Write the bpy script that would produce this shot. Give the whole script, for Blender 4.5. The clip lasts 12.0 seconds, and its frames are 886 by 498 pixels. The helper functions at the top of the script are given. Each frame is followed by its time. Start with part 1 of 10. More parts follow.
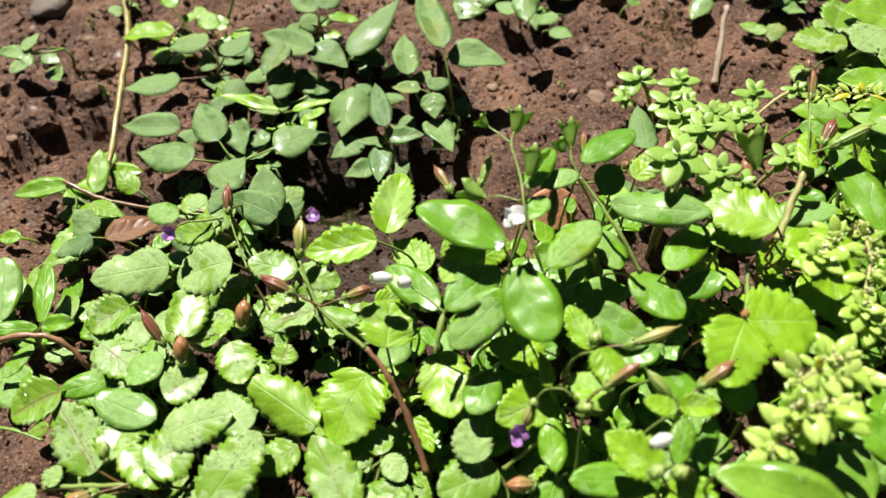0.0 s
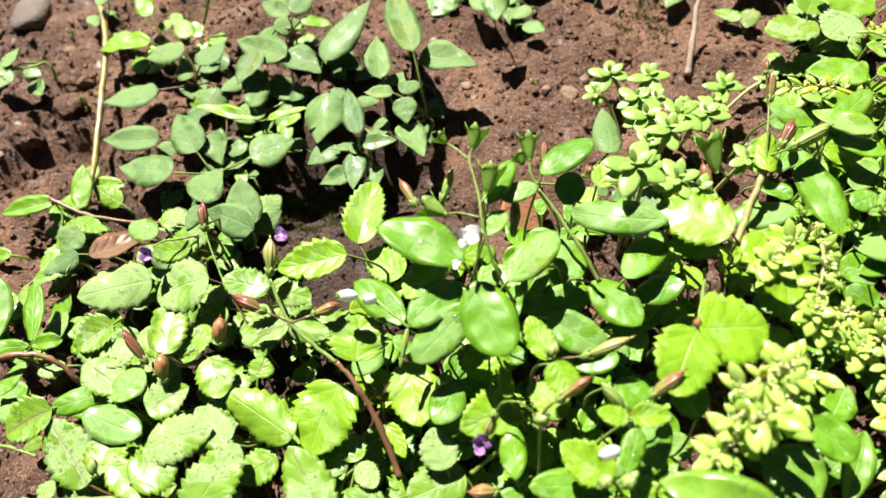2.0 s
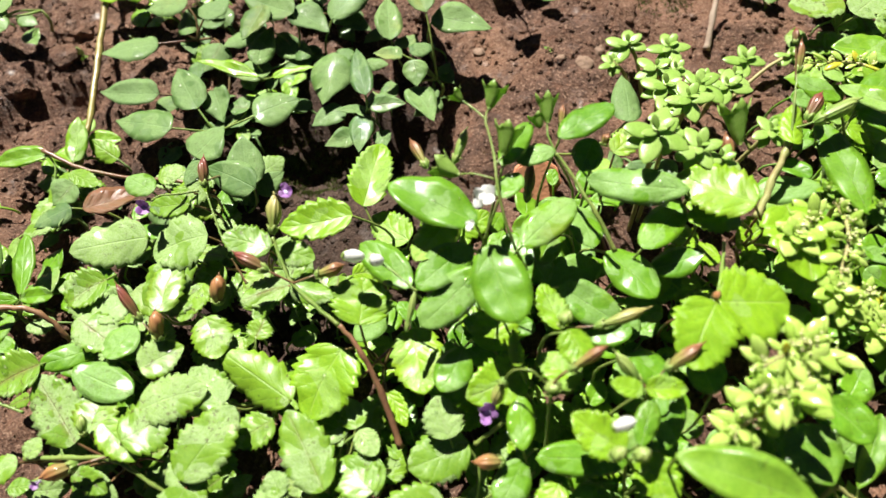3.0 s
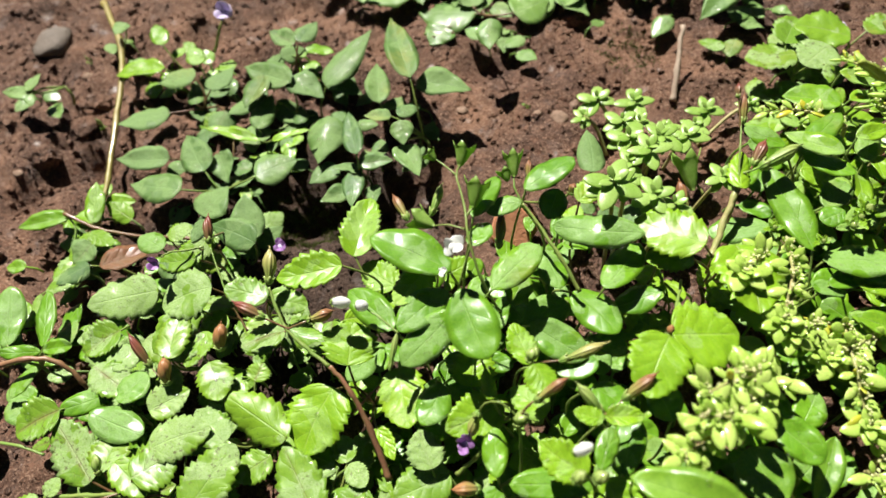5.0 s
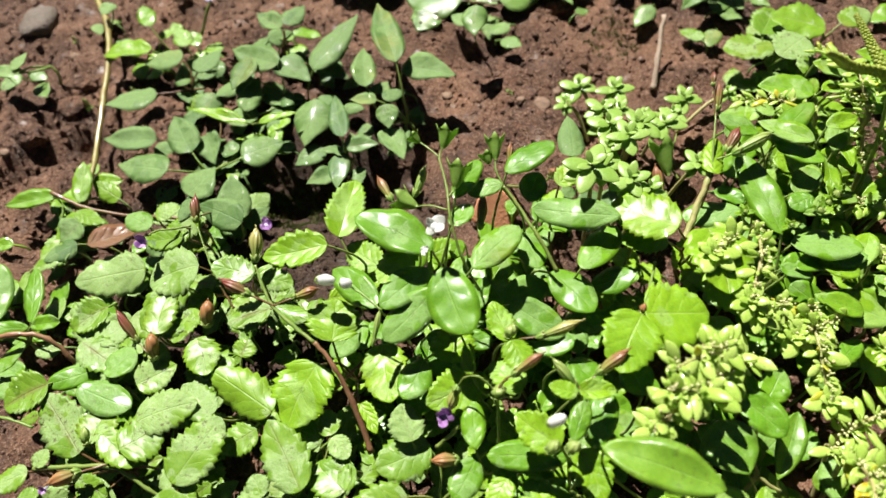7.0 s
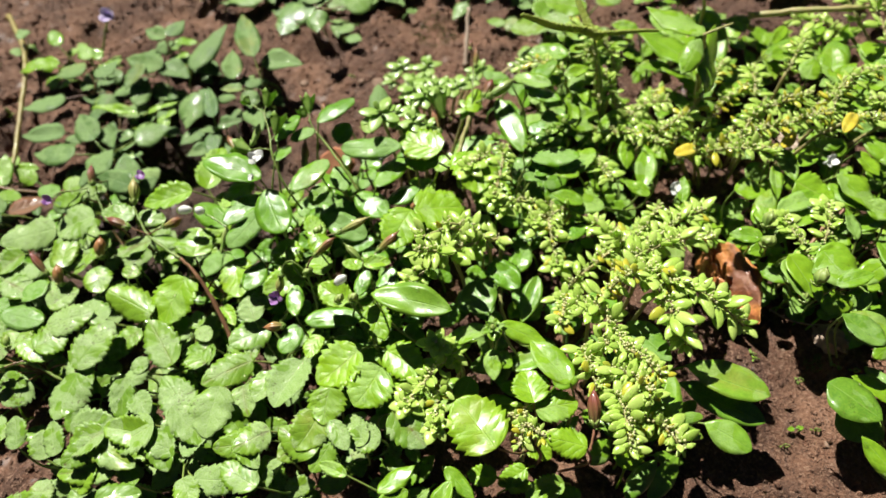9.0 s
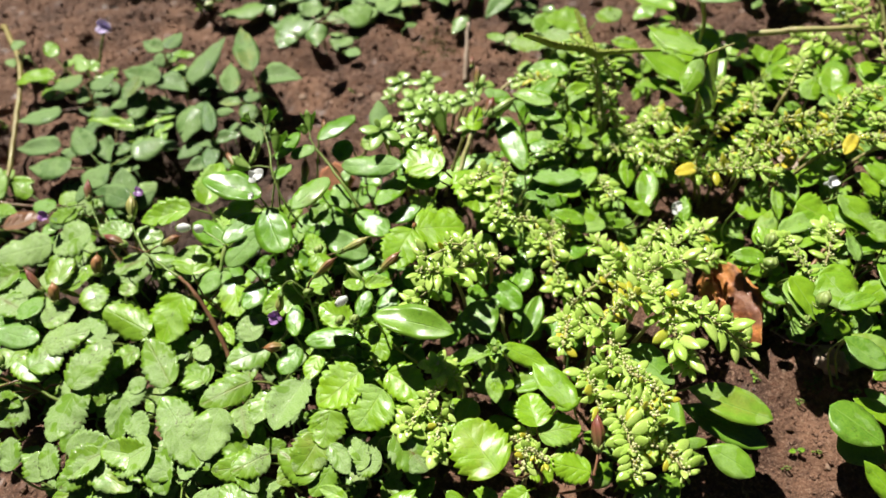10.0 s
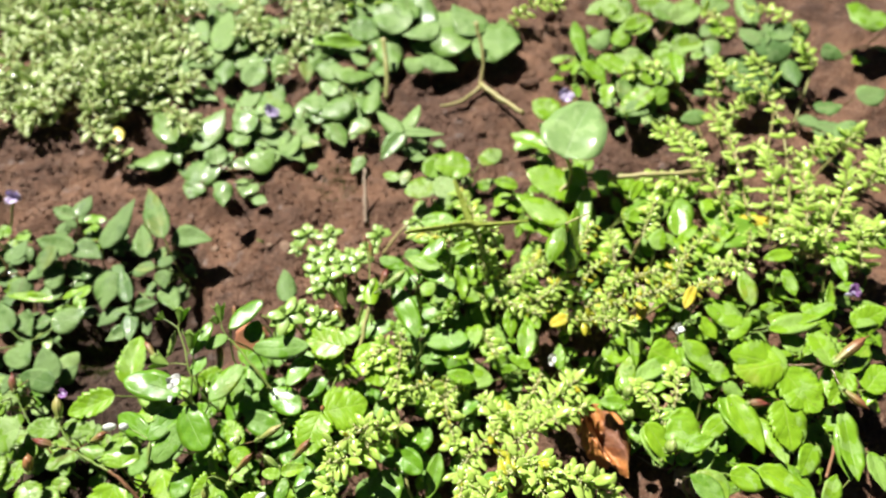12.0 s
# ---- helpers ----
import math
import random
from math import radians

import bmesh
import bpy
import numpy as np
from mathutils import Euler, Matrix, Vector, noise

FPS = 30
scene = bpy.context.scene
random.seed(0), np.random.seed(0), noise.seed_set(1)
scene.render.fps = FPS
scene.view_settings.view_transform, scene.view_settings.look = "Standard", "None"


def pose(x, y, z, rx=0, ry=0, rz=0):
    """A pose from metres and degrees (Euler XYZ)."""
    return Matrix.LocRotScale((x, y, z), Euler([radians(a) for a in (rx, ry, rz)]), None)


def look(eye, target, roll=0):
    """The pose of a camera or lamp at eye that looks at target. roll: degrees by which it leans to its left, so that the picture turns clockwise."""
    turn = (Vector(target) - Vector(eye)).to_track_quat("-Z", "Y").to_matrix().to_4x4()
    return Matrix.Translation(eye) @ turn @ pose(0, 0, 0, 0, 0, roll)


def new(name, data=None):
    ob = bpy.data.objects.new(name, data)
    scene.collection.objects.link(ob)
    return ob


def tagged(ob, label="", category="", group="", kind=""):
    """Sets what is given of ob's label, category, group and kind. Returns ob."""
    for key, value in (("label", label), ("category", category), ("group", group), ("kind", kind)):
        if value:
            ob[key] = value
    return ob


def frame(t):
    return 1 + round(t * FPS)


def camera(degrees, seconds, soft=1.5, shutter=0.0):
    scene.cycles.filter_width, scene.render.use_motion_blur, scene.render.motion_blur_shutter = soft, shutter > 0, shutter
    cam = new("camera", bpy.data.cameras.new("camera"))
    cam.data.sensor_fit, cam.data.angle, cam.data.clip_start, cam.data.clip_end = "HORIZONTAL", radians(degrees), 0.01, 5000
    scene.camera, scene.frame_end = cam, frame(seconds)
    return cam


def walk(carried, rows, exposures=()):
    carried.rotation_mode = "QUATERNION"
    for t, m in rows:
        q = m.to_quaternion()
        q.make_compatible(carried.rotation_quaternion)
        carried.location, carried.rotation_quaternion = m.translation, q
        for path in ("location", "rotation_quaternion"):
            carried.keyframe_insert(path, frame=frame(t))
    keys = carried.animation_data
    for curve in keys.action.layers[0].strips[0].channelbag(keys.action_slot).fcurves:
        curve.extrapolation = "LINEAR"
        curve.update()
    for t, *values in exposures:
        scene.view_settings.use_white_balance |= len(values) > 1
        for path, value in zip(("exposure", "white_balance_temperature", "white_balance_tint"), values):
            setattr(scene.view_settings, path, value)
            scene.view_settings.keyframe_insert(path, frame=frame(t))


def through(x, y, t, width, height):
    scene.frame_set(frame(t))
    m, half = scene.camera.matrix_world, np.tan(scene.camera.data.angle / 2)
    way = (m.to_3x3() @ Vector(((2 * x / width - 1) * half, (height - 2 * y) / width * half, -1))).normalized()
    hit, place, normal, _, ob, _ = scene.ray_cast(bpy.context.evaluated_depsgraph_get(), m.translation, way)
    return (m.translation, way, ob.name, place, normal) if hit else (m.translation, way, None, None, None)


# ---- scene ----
# ---------------------------------------------------------------- camera
cam = camera(68.2, 12.0, soft=1.5)
cam.data.dof.use_dof = True
cam.data.dof.focus_distance = 0.218
cam.data.dof.aperture_fstop = 9.5
# seconds, place in millimetres, turn in degrees
PATH = [
    (0, -19.19, 5.87, 202.42, 30.497, 2.417, -7.202),
    (0.5, -8.88, 11.15, 206.00, 27.700, 3.712, -6.327),
    (1, -8.55, 16.14, 207.36, 28.053, 4.485, -8.240),
    (1.5, -0.41, 11.68, 216.07, 27.605, 4.218, -8.012),
    (2, -3.40, 13.18, 212.82, 27.495, 4.345, -8.355),
    (2.5, -9.68, 12.45, 206.83, 27.445, 3.406, -7.074),
    (2.7, -9.54, 11.89, 202.89, 26.265, 2.680, -6.778),
    (4.3, 1.53, 4.98, 217.87, 29.797, 4.080, -6.689),
    (4.5, 5.47, 2.92, 219.36, 30.247, 4.224, -6.921),
    (5, 1.87, 2.04, 219.03, 30.220, 4.869, -7.558),
    (5.5, 0.00, 0.00, 216.47, 29.477, 4.035, -7.096),
    (6, 2.51, 0.18, 218.01, 29.220, 3.970, -7.128),
    (6.5, -0.47, -2.07, 220.35, 29.221, 4.167, -7.528),
    (7, 2.89, -3.24, 222.53, 29.223, 3.599, -7.627),
    (7.5, 10.69, -21.58, 235.52, 29.247, 3.240, -8.430),
    (7.7, 12.00, -37.02, 244.33, 29.601, 3.077, -9.165),
    (9.3, 54.69, -85.10, 258.21, 31.461, 3.829, -13.132),
    (9.5, 49.95, -81.41, 257.23, 31.358, 3.581, -12.967),
    (10, 49.19, -77.54, 260.35, 31.727, 3.226, -13.040),
    (10.5, 45.52, -69.15, 266.08, 31.666, 2.556, -13.156),
    (11, 58.51, -69.64, 266.29, 30.461, 2.088, -15.551),
    (11.5, 72.96, -52.51, 282.62, 31.972, -0.374, -19.491),
    (12, 83.33, -37.98, 329.72, 31.289, 1.132, -19.868),
]
EXPOSURES = [(0.0, 0.92), (0.5, 0.74), (1.0, 0.96), (1.5, 1.26), (2.0, 1.34), (2.7, 1.17), (4.5, 0.88), (7.5, 0.90), (9.5, 0.69), (10.5, 0.72), (11.0, 0.79), (11.5, 0.76), (12.0, 0.94)]
walk(cam, [(t, pose(x / 1000, y / 1000, z / 1000, rx, ry, rz)) for t, x, y, z, rx, ry, rz in PATH], EXPOSURES)

# ---------------------------------------------------------------- light
SUN_TO = Vector((-0.16, 0.57, 0.80)).normalized()
sun = new("sun", bpy.data.lights.new("sun", "SUN"))
sun.data.energy, sun.data.angle, sun.data.color = 5.5, radians(0.55), (1.0, 0.955, 0.88)
sun.matrix_basis = look(SUN_TO * 4, (0, 0, 0))
world = bpy.data.worlds.new("world")
scene.world = world
world.use_nodes = True
wn = world.node_tree
sky = wn.nodes.new("ShaderNodeTexSky")
sky.sky_type, sky.sun_disc = "NISHITA", False
sky.sun_elevation = math.asin(SUN_TO.z)
sky.sun_rotation = math.atan2(SUN_TO.x, SUN_TO.y)
wn.nodes["Background"].inputs["Strength"].default_value = 0.007
wn.links.new(sky.outputs["Color"], wn.nodes["Background"].inputs["Color"])

# ---------------------------------------------------------------- materials
MM = 0.001


class Nodes:
    """A short hand for node materials."""

    def __init__(self, name):
        self.mat = bpy.data.materials.new(name)
        self.mat.use_nodes = True
        self.tree = self.mat.node_tree
        self.tree.nodes.clear()

    def put(self, kind, **links):
        node = self.tree.nodes.new(kind)
        for key, value in links.items():
            self.feed(node, key, value)
        return node

    def feed(self, node, key, value):
        slot = node.inputs[int(key[1:])] if key[0] == "i" and key[1:].isdigit() else node.inputs[key.replace("_", " ")]
        if isinstance(value, bpy.types.NodeSocket):
            self.tree.links.new(value, slot)
        else:
            slot.default_value = value

    def math(self, op, a, b=0.0, c=0.0, clamp=False):
        n = self.put("ShaderNodeMath", i0=a, i1=b, i2=c)
        n.operation, n.use_clamp = op, clamp
        return n.outputs[0]

    def mix(self, f, a, b):
        n = self.tree.nodes.new("ShaderNodeMix")
        n.data_type = "RGBA"
        for slot, value in ((n.inputs[0], f), (n.inputs[6], a), (n.inputs[7], b)):
            if isinstance(value, bpy.types.NodeSocket):
                self.tree.links.new(value, slot)
            else:
                slot.default_value = value
        return n.outputs[2]

    def noise(self, scale, detail=3.0, rough=0.55, at=None, what="Fac"):
        n = self.put("ShaderNodeTexNoise", Scale=scale, Detail=detail, Roughness=rough)
        if at is not None:
            self.tree.links.new(at, n.inputs["Vector"])
        return n.outputs[what]

    def ramp(self, f, low, high, a=0.0, b=1.0):
        n = self.put("ShaderNodeMapRange", i0=f, i1=low, i2=high, i3=a, i4=b)
        n.interpolation_type = "SMOOTHSTEP"
        return n.outputs[0]

    def place(self):
        return self.put("ShaderNodeNewGeometry").outputs["Position"]

    def chance(self):
        own = self.put("ShaderNodeObjectInfo").outputs["Random"]
        return self.math("FRACT", self.math("ADD", own, self.put("ShaderNodeNewGeometry").outputs["Random Per Island"]))

    def bump(self, height, strength, distance, under=None):
        n = self.put("ShaderNodeBump", Strength=strength, Distance=distance, Height=height)
        if under is not None:
            self.tree.links.new(under, n.inputs["Normal"])
        return n.outputs[0]

    def out(self, shader):
        o = self.put("ShaderNodeOutputMaterial")
        self.tree.links.new(shader, o.inputs["Surface"])
        return self.mat


def rgb(r, g, b):
    return (r, g, b, 1.0)


def leaf_material(name, fresh, deep, vein, wet=0.5, veins=6.0, spots=0.35, through=0.20, rough=0.42, old=(0.30, 0.30, 0.05), lines=0.35, flush=1.0, frost=0.35, dry=0.5, quilt=0.3, pale=(0.31, 0.44, 0.18)):
    """A leaf: midrib and side veins along its own length, specks, dry downy skin with wet film in patches, light coming through."""
    k = Nodes(name)
    uv = k.put("ShaderNodeUVMap").outputs["UV"]
    parts = k.put("ShaderNodeSeparateXYZ", Vector=uv)
    u, v = parts.outputs["X"], parts.outputs["Y"]
    side = k.math("ABSOLUTE", k.math("SUBTRACT", v, 0.5))
    here = k.place()
    chance = k.chance()
    wob = k.noise(260.0, 2.0, 0.5, here)
    # side veins run forward from the midrib
    run = k.math("FRACT", k.math("ADD", k.math("MULTIPLY", k.math("SUBTRACT", u, k.math("MULTIPLY", side, 0.62)), veins), k.math("MULTIPLY", wob, 0.35)))
    line = k.math("ABSOLUTE", k.math("SUBTRACT", run, 0.5))
    side_vein = k.ramp(line, 0.0, 0.085, 1.0, 0.0)
    mid = k.ramp(side, 0.006, 0.026, 1.0, 0.0)
    any_vein = k.math("MAXIMUM", mid, k.math("MULTIPLY", side_vein, lines))
    broad = k.noise(85.0, 3.0, 0.6, here)
    tone = k.math("ADD", k.math("MULTIPLY", chance, 0.75), k.math("MULTIPLY", k.ramp(broad, 0.35, 0.68), 0.35), clamp=True)
    base = k.mix(tone, rgb(*fresh), rgb(*deep))
    ageing = k.math("MULTIPLY", k.ramp(k.math("FRACT", k.math("MULTIPLY", chance, 7.31)), 0.70, 1.0), k.ramp(broad, 0.40, 0.75))
    base = k.mix(k.math("MULTIPLY", ageing, 0.7), base, rgb(*old))
    blush = k.math("MULTIPLY", k.ramp(k.math("FRACT", k.math("MULTIPLY", chance, 13.7)), 0.66, 0.95), flush)
    rib = k.mix(blush, rgb(*vein), rgb(0.17, 0.055, 0.045))
    base = k.mix(k.math("MULTIPLY", any_vein, 0.55), base, rib)
    base = k.mix(k.math("MULTIPLY", k.math("MULTIPLY", blush, k.ramp(side, 0.02, 0.16, 1.0, 0.0)), 0.42), base, rgb(0.16, 0.075, 0.06))
    fine = k.noise(1500.0, 2.0, 0.6, here)
    base = k.mix(k.math("MULTIPLY", k.ramp(k.noise(420.0, 4.0, 0.65, here), 0.42, 0.62), 0.24), base, rgb(deep[0] * 0.75, deep[1] * 0.8, deep[2] * 0.8))
    base = k.mix(k.math("MULTIPLY", k.ramp(fine, 0.35, 0.7), 0.30), base, rgb(fresh[0] * 1.4, fresh[1] * 1.2, fresh[2] * 1.5))
    # dry downy skin ends in a sharp line where the leaf is still wet
    damp = k.math("ADD", k.noise(120.0, 1.5, 0.5, here), k.math("MULTIPLY", k.math("SUBTRACT", k.math("FRACT", k.math("MULTIPLY", chance, 5.17)), 0.5), 0.30))
    dried = k.ramp(damp, 0.985 - dry, 1.0 - dry)
    down = k.math("MULTIPLY", dried, k.ramp(k.noise(1700.0, 3.0, 0.65, here), 0.30, 0.62, 0.30, 1.0))
    base = k.mix(k.math("MULTIPLY", down, frost), base, rgb(*pale))
    speck = k.math("MULTIPLY", k.ramp(k.noise(720.0, 4.0, 0.7, here), 0.57, 0.63), k.ramp(k.noise(60.0, 2.0, 0.5, here), 0.47, 0.60))
    base = k.mix(k.math("MULTIPLY", speck, spots), base, rgb(0.06, 0.035, 0.015))
    # the blade swells between its veins
    swell = k.math("MULTIPLY", k.math("MULTIPLY", k.math("SUBTRACT", 1.0, k.ramp(line, 0.0, 0.42, 1.0, 0.0)), k.ramp(side, 0.0, 0.10)), lines)
    relief = k.bump(k.math("SUBTRACT", 1.0, any_vein), 0.35, 0.0004)
    relief = k.bump(swell, quilt, 0.0012, relief)
    relief = k.bump(k.noise(2600.0, 2.0, 0.6, here), k.math("ADD", 0.15, k.math("MULTIPLY", dried, 0.5)), 0.0002, relief)
    smooth = k.bump(k.noise(150.0, 1.5, 0.5, here), 0.35, 0.0012)
    smooth = k.bump(swell, quilt * 0.4, 0.0010, smooth)
    smooth = k.bump(k.noise(650.0, 3.0, 0.65, here), 0.30, 0.0005, smooth)
    smooth = k.bump(k.noise(2300.0, 2.0, 0.6, here), 0.22, 0.0002, smooth)
    film = k.math("MULTIPLY", k.math("SUBTRACT", 1.0, k.math("MULTIPLY", dried, 0.9)), wet)
    shell = k.put("ShaderNodeBsdfPrincipled", Base_Color=base, Roughness=k.math("ADD", k.math("MULTIPLY", dried, 0.14), k.math("ADD", k.math("MULTIPLY", fine, 0.16), rough - 0.06)),
                  Normal=relief, Coat_Weight=film, Coat_Roughness=0.06, Coat_Normal=smooth, Specular_IOR_Level=0.42, IOR=1.45)
    glow = k.put("ShaderNodeBsdfTranslucent", Color=k.mix(0.6, base, rgb(fresh[0] * 1.7, fresh[1] * 1.55, fresh[2] * 0.6)), Normal=relief)
    both = k.put("ShaderNodeMixShader", i0=through, i1=shell.outputs[0], i2=glow.outputs[0])
    return k.out(both.outputs[0])


def plain_material(name, a, b, scale, rough=0.5, bump=0.4, depth=0.0004, coat=0.0, through=0.0, by_object=0.5):
    """A mottled natural surface between two colours."""
    k = Nodes(name)
    here = k.place()
    n1, n2 = k.noise(scale, 4.0, 0.6, here), k.noise(scale * 6.0, 3.0, 0.6, here)
    tone = k.math("ADD", k.math("MULTIPLY", k.chance(), by_object), k.math("MULTIPLY", k.ramp(n1, 0.3, 0.7), 1.0 - by_object), clamp=True)
    base = k.mix(tone, rgb(*a), rgb(*b))
    base = k.mix(k.math("MULTIPLY", k.ramp(n2, 0.45, 0.75), 0.3), base, rgb(a[0] * 0.45, a[1] * 0.45, a[2] * 0.45))
    relief = k.bump(n2, bump, depth)
    shell = k.put("ShaderNodeBsdfPrincipled", Base_Color=base, Roughness=k.math("ADD", k.math("MULTIPLY", n1, 0.2), rough - 0.1),
                  Normal=relief, Coat_Weight=coat, Coat_Roughness=0.08)
    if not through:
        return k.out(shell.outputs[0])
    glow = k.put("ShaderNodeBsdfTranslucent", Color=base)
    both = k.put("ShaderNodeMixShader", i0=through, i1=shell.outputs[0], i2=glow.outputs[0])
    return k.out(both.outputs[0])


def capsule_material(name, low, high):
    """A seed capsule that changes colour from its base to its tip, with fine lengthwise streaks."""
    k = Nodes(name)
    own = k.put("ShaderNodeTexCoord").outputs["Object"]
    parts = k.put("ShaderNodeSeparateXYZ", Vector=own)
    here = k.place()
    along = k.math("ADD", parts.outputs["Y"], k.math("MULTIPLY", k.math("SUBTRACT", k.noise(700.0, 3.0, 0.6, here), 0.5), 0.5))
    base = k.mix(k.ramp(along, 0.15, 0.85), rgb(*low), rgb(*high))
    streak = k.math("SINE", k.math("MULTIPLY", k.math("ARCTAN2", parts.outputs["X"], parts.outputs["Z"]), 9.0))
    base = k.mix(k.math("MULTIPLY", k.ramp(streak, 0.2, 1.0), 0.4), base, rgb(high[0] * 0.5, high[1] * 0.45, high[2] * 0.45))
    shell = k.put("ShaderNodeBsdfPrincipled", Base_Color=base, Roughness=0.42, Coat_Weight=0.3, Coat_Roughness=0.1, Normal=k.bump(streak, 0.4, 0.0003))
    glow = k.put("ShaderNodeBsdfTranslucent", Color=base)
    both = k.put("ShaderNodeMixShader", i0=0.2, i1=shell.outputs[0], i2=glow.outputs[0])
    return k.out(both.outputs[0])


def soil_material():
    """Damp red-brown garden soil: dry crust, dark wet hollows, fine grit, and plant shade painted round the moss."""
    k = Nodes("soil")
    here = k.place()
    big, mid = k.noise(14.0, 4.0, 0.6, here), k.noise(70.0, 5.0, 0.65, here)
    grit = k.noise(760.0, 4.0, 0.75, here)
    base = k.mix(k.ramp(big, 0.35, 0.65), rgb(0.092, 0.043, 0.025), rgb(0.222, 0.113, 0.064))
    base = k.mix(k.math("MULTIPLY", k.ramp(mid, 0.42, 0.70), 0.6), base, rgb(0.045, 0.021, 0.013))
    base = k.mix(k.math("MULTIPLY", k.ramp(grit, 0.53, 0.64), 0.75), base, rgb(0.36, 0.23, 0.155))
    base = k.mix(k.math("MULTIPLY", k.ramp(k.noise(260.0, 3.0, 0.6, here), 0.56, 0.68), 0.35), base, rgb(0.20, 0.085, 0.045))
    base = k.mix(k.math("MULTIPLY", k.ramp(grit, 0.34, 0.46, 1.0, 0.0), 0.7), base, rgb(0.035, 0.018, 0.012))
    # damp ground round the moss, with the plants' shade put into its colour
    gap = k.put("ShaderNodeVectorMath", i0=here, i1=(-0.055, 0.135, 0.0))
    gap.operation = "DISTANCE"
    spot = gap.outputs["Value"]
    damp_shade = k.ramp(k.math("ADD", spot, k.math("MULTIPLY", k.math("SUBTRACT", k.noise(45.0, 4.0, 0.6, here), 0.5), 0.11)), 0.050, 0.078, 1.0, 0.0)
    base = k.mix(k.math("MULTIPLY", damp_shade, 0.72), base, rgb(0.030, 0.017, 0.010))
    relief = k.bump(mid, 0.9, 0.0035)
    relief = k.bump(k.noise(320.0, 4.0, 0.7, here), 1.0, 0.0022, relief)
    relief = k.bump(grit, 1.0, 0.0013, relief)
    damp = k.ramp(k.noise(110.0, 3.0, 0.6, here), 0.55, 0.70)
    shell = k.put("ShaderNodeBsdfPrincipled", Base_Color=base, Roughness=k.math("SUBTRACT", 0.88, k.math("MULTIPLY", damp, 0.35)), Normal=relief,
                  Coat_Weight=k.math("MULTIPLY", damp, 0.18), Coat_Roughness=0.34)
    return k.out(shell.outputs[0])


def dead_leaf_material():
    """A dead leaf: orange at its rim, dark and leathery along the middle, with pale creases."""
    k = Nodes("dead orange leaf")
    own = k.put("ShaderNodeTexCoord").outputs["Object"]
    parts = k.put("ShaderNodeSeparateXYZ", Vector=own)
    here = k.place()
    broad, fine = k.noise(150.0, 4.0, 0.65, here), k.noise(900.0, 4.0, 0.7, here)
    base = k.mix(k.ramp(broad, 0.35, 0.66), rgb(0.62, 0.27, 0.075), rgb(0.46, 0.17, 0.055))
    across = k.math("ABSOLUTE", k.math("ADD", parts.outputs["X"], 0.16))
    along = k.math("ABSOLUTE", k.math("SUBTRACT", parts.outputs["Y"], 0.52))
    core = k.ramp(k.math("ADD", k.math("ADD", k.math("MULTIPLY", across, 2.6), k.math("MULTIPLY", along, 1.7)), k.math("MULTIPLY", k.math("SUBTRACT", broad, 0.5), 1.3)), 0.42, 0.80, 1.0, 0.0)
    base = k.mix(k.math("MULTIPLY", core, 0.75), base, rgb(0.13, 0.062, 0.058))
    base = k.mix(k.math("MULTIPLY", k.ramp(fine, 0.52, 0.68), 0.5), base, rgb(0.14, 0.055, 0.025))
    relief = k.bump(fine, 0.7, 0.0006, k.bump(broad, 0.6, 0.0012))
    shell = k.put("ShaderNodeBsdfPrincipled", Base_Color=base, Roughness=0.42, Normal=relief, Coat_Weight=0.25, Coat_Roughness=0.15)
    glow = k.put("ShaderNodeBsdfTranslucent", Color=base)
    both = k.put("ShaderNodeMixShader", i0=0.1, i1=shell.outputs[0], i2=glow.outputs[0])
    return k.out(both.outputs[0])


def drop_material():
    """Clear water lying on a leaf: the leaf shows through, the sky and sun glint on it."""
    k = Nodes("water drop")
    clear = k.put("ShaderNodeBsdfTransparent", Color=rgb(0.98, 0.99, 0.97))
    gloss = k.put("ShaderNodeBsdfGlossy", Color=rgb(1, 1, 1), Roughness=0.10)
    rim = k.put("ShaderNodeFresnel", IOR=1.33)
    both = k.put("ShaderNodeMixShader", i0=k.math("ADD", 0.05, k.math("MULTIPLY", rim.outputs[0], 0.35)), i1=clear.outputs[0], i2=gloss.outputs[0])
    return k.out(both.outputs[0])


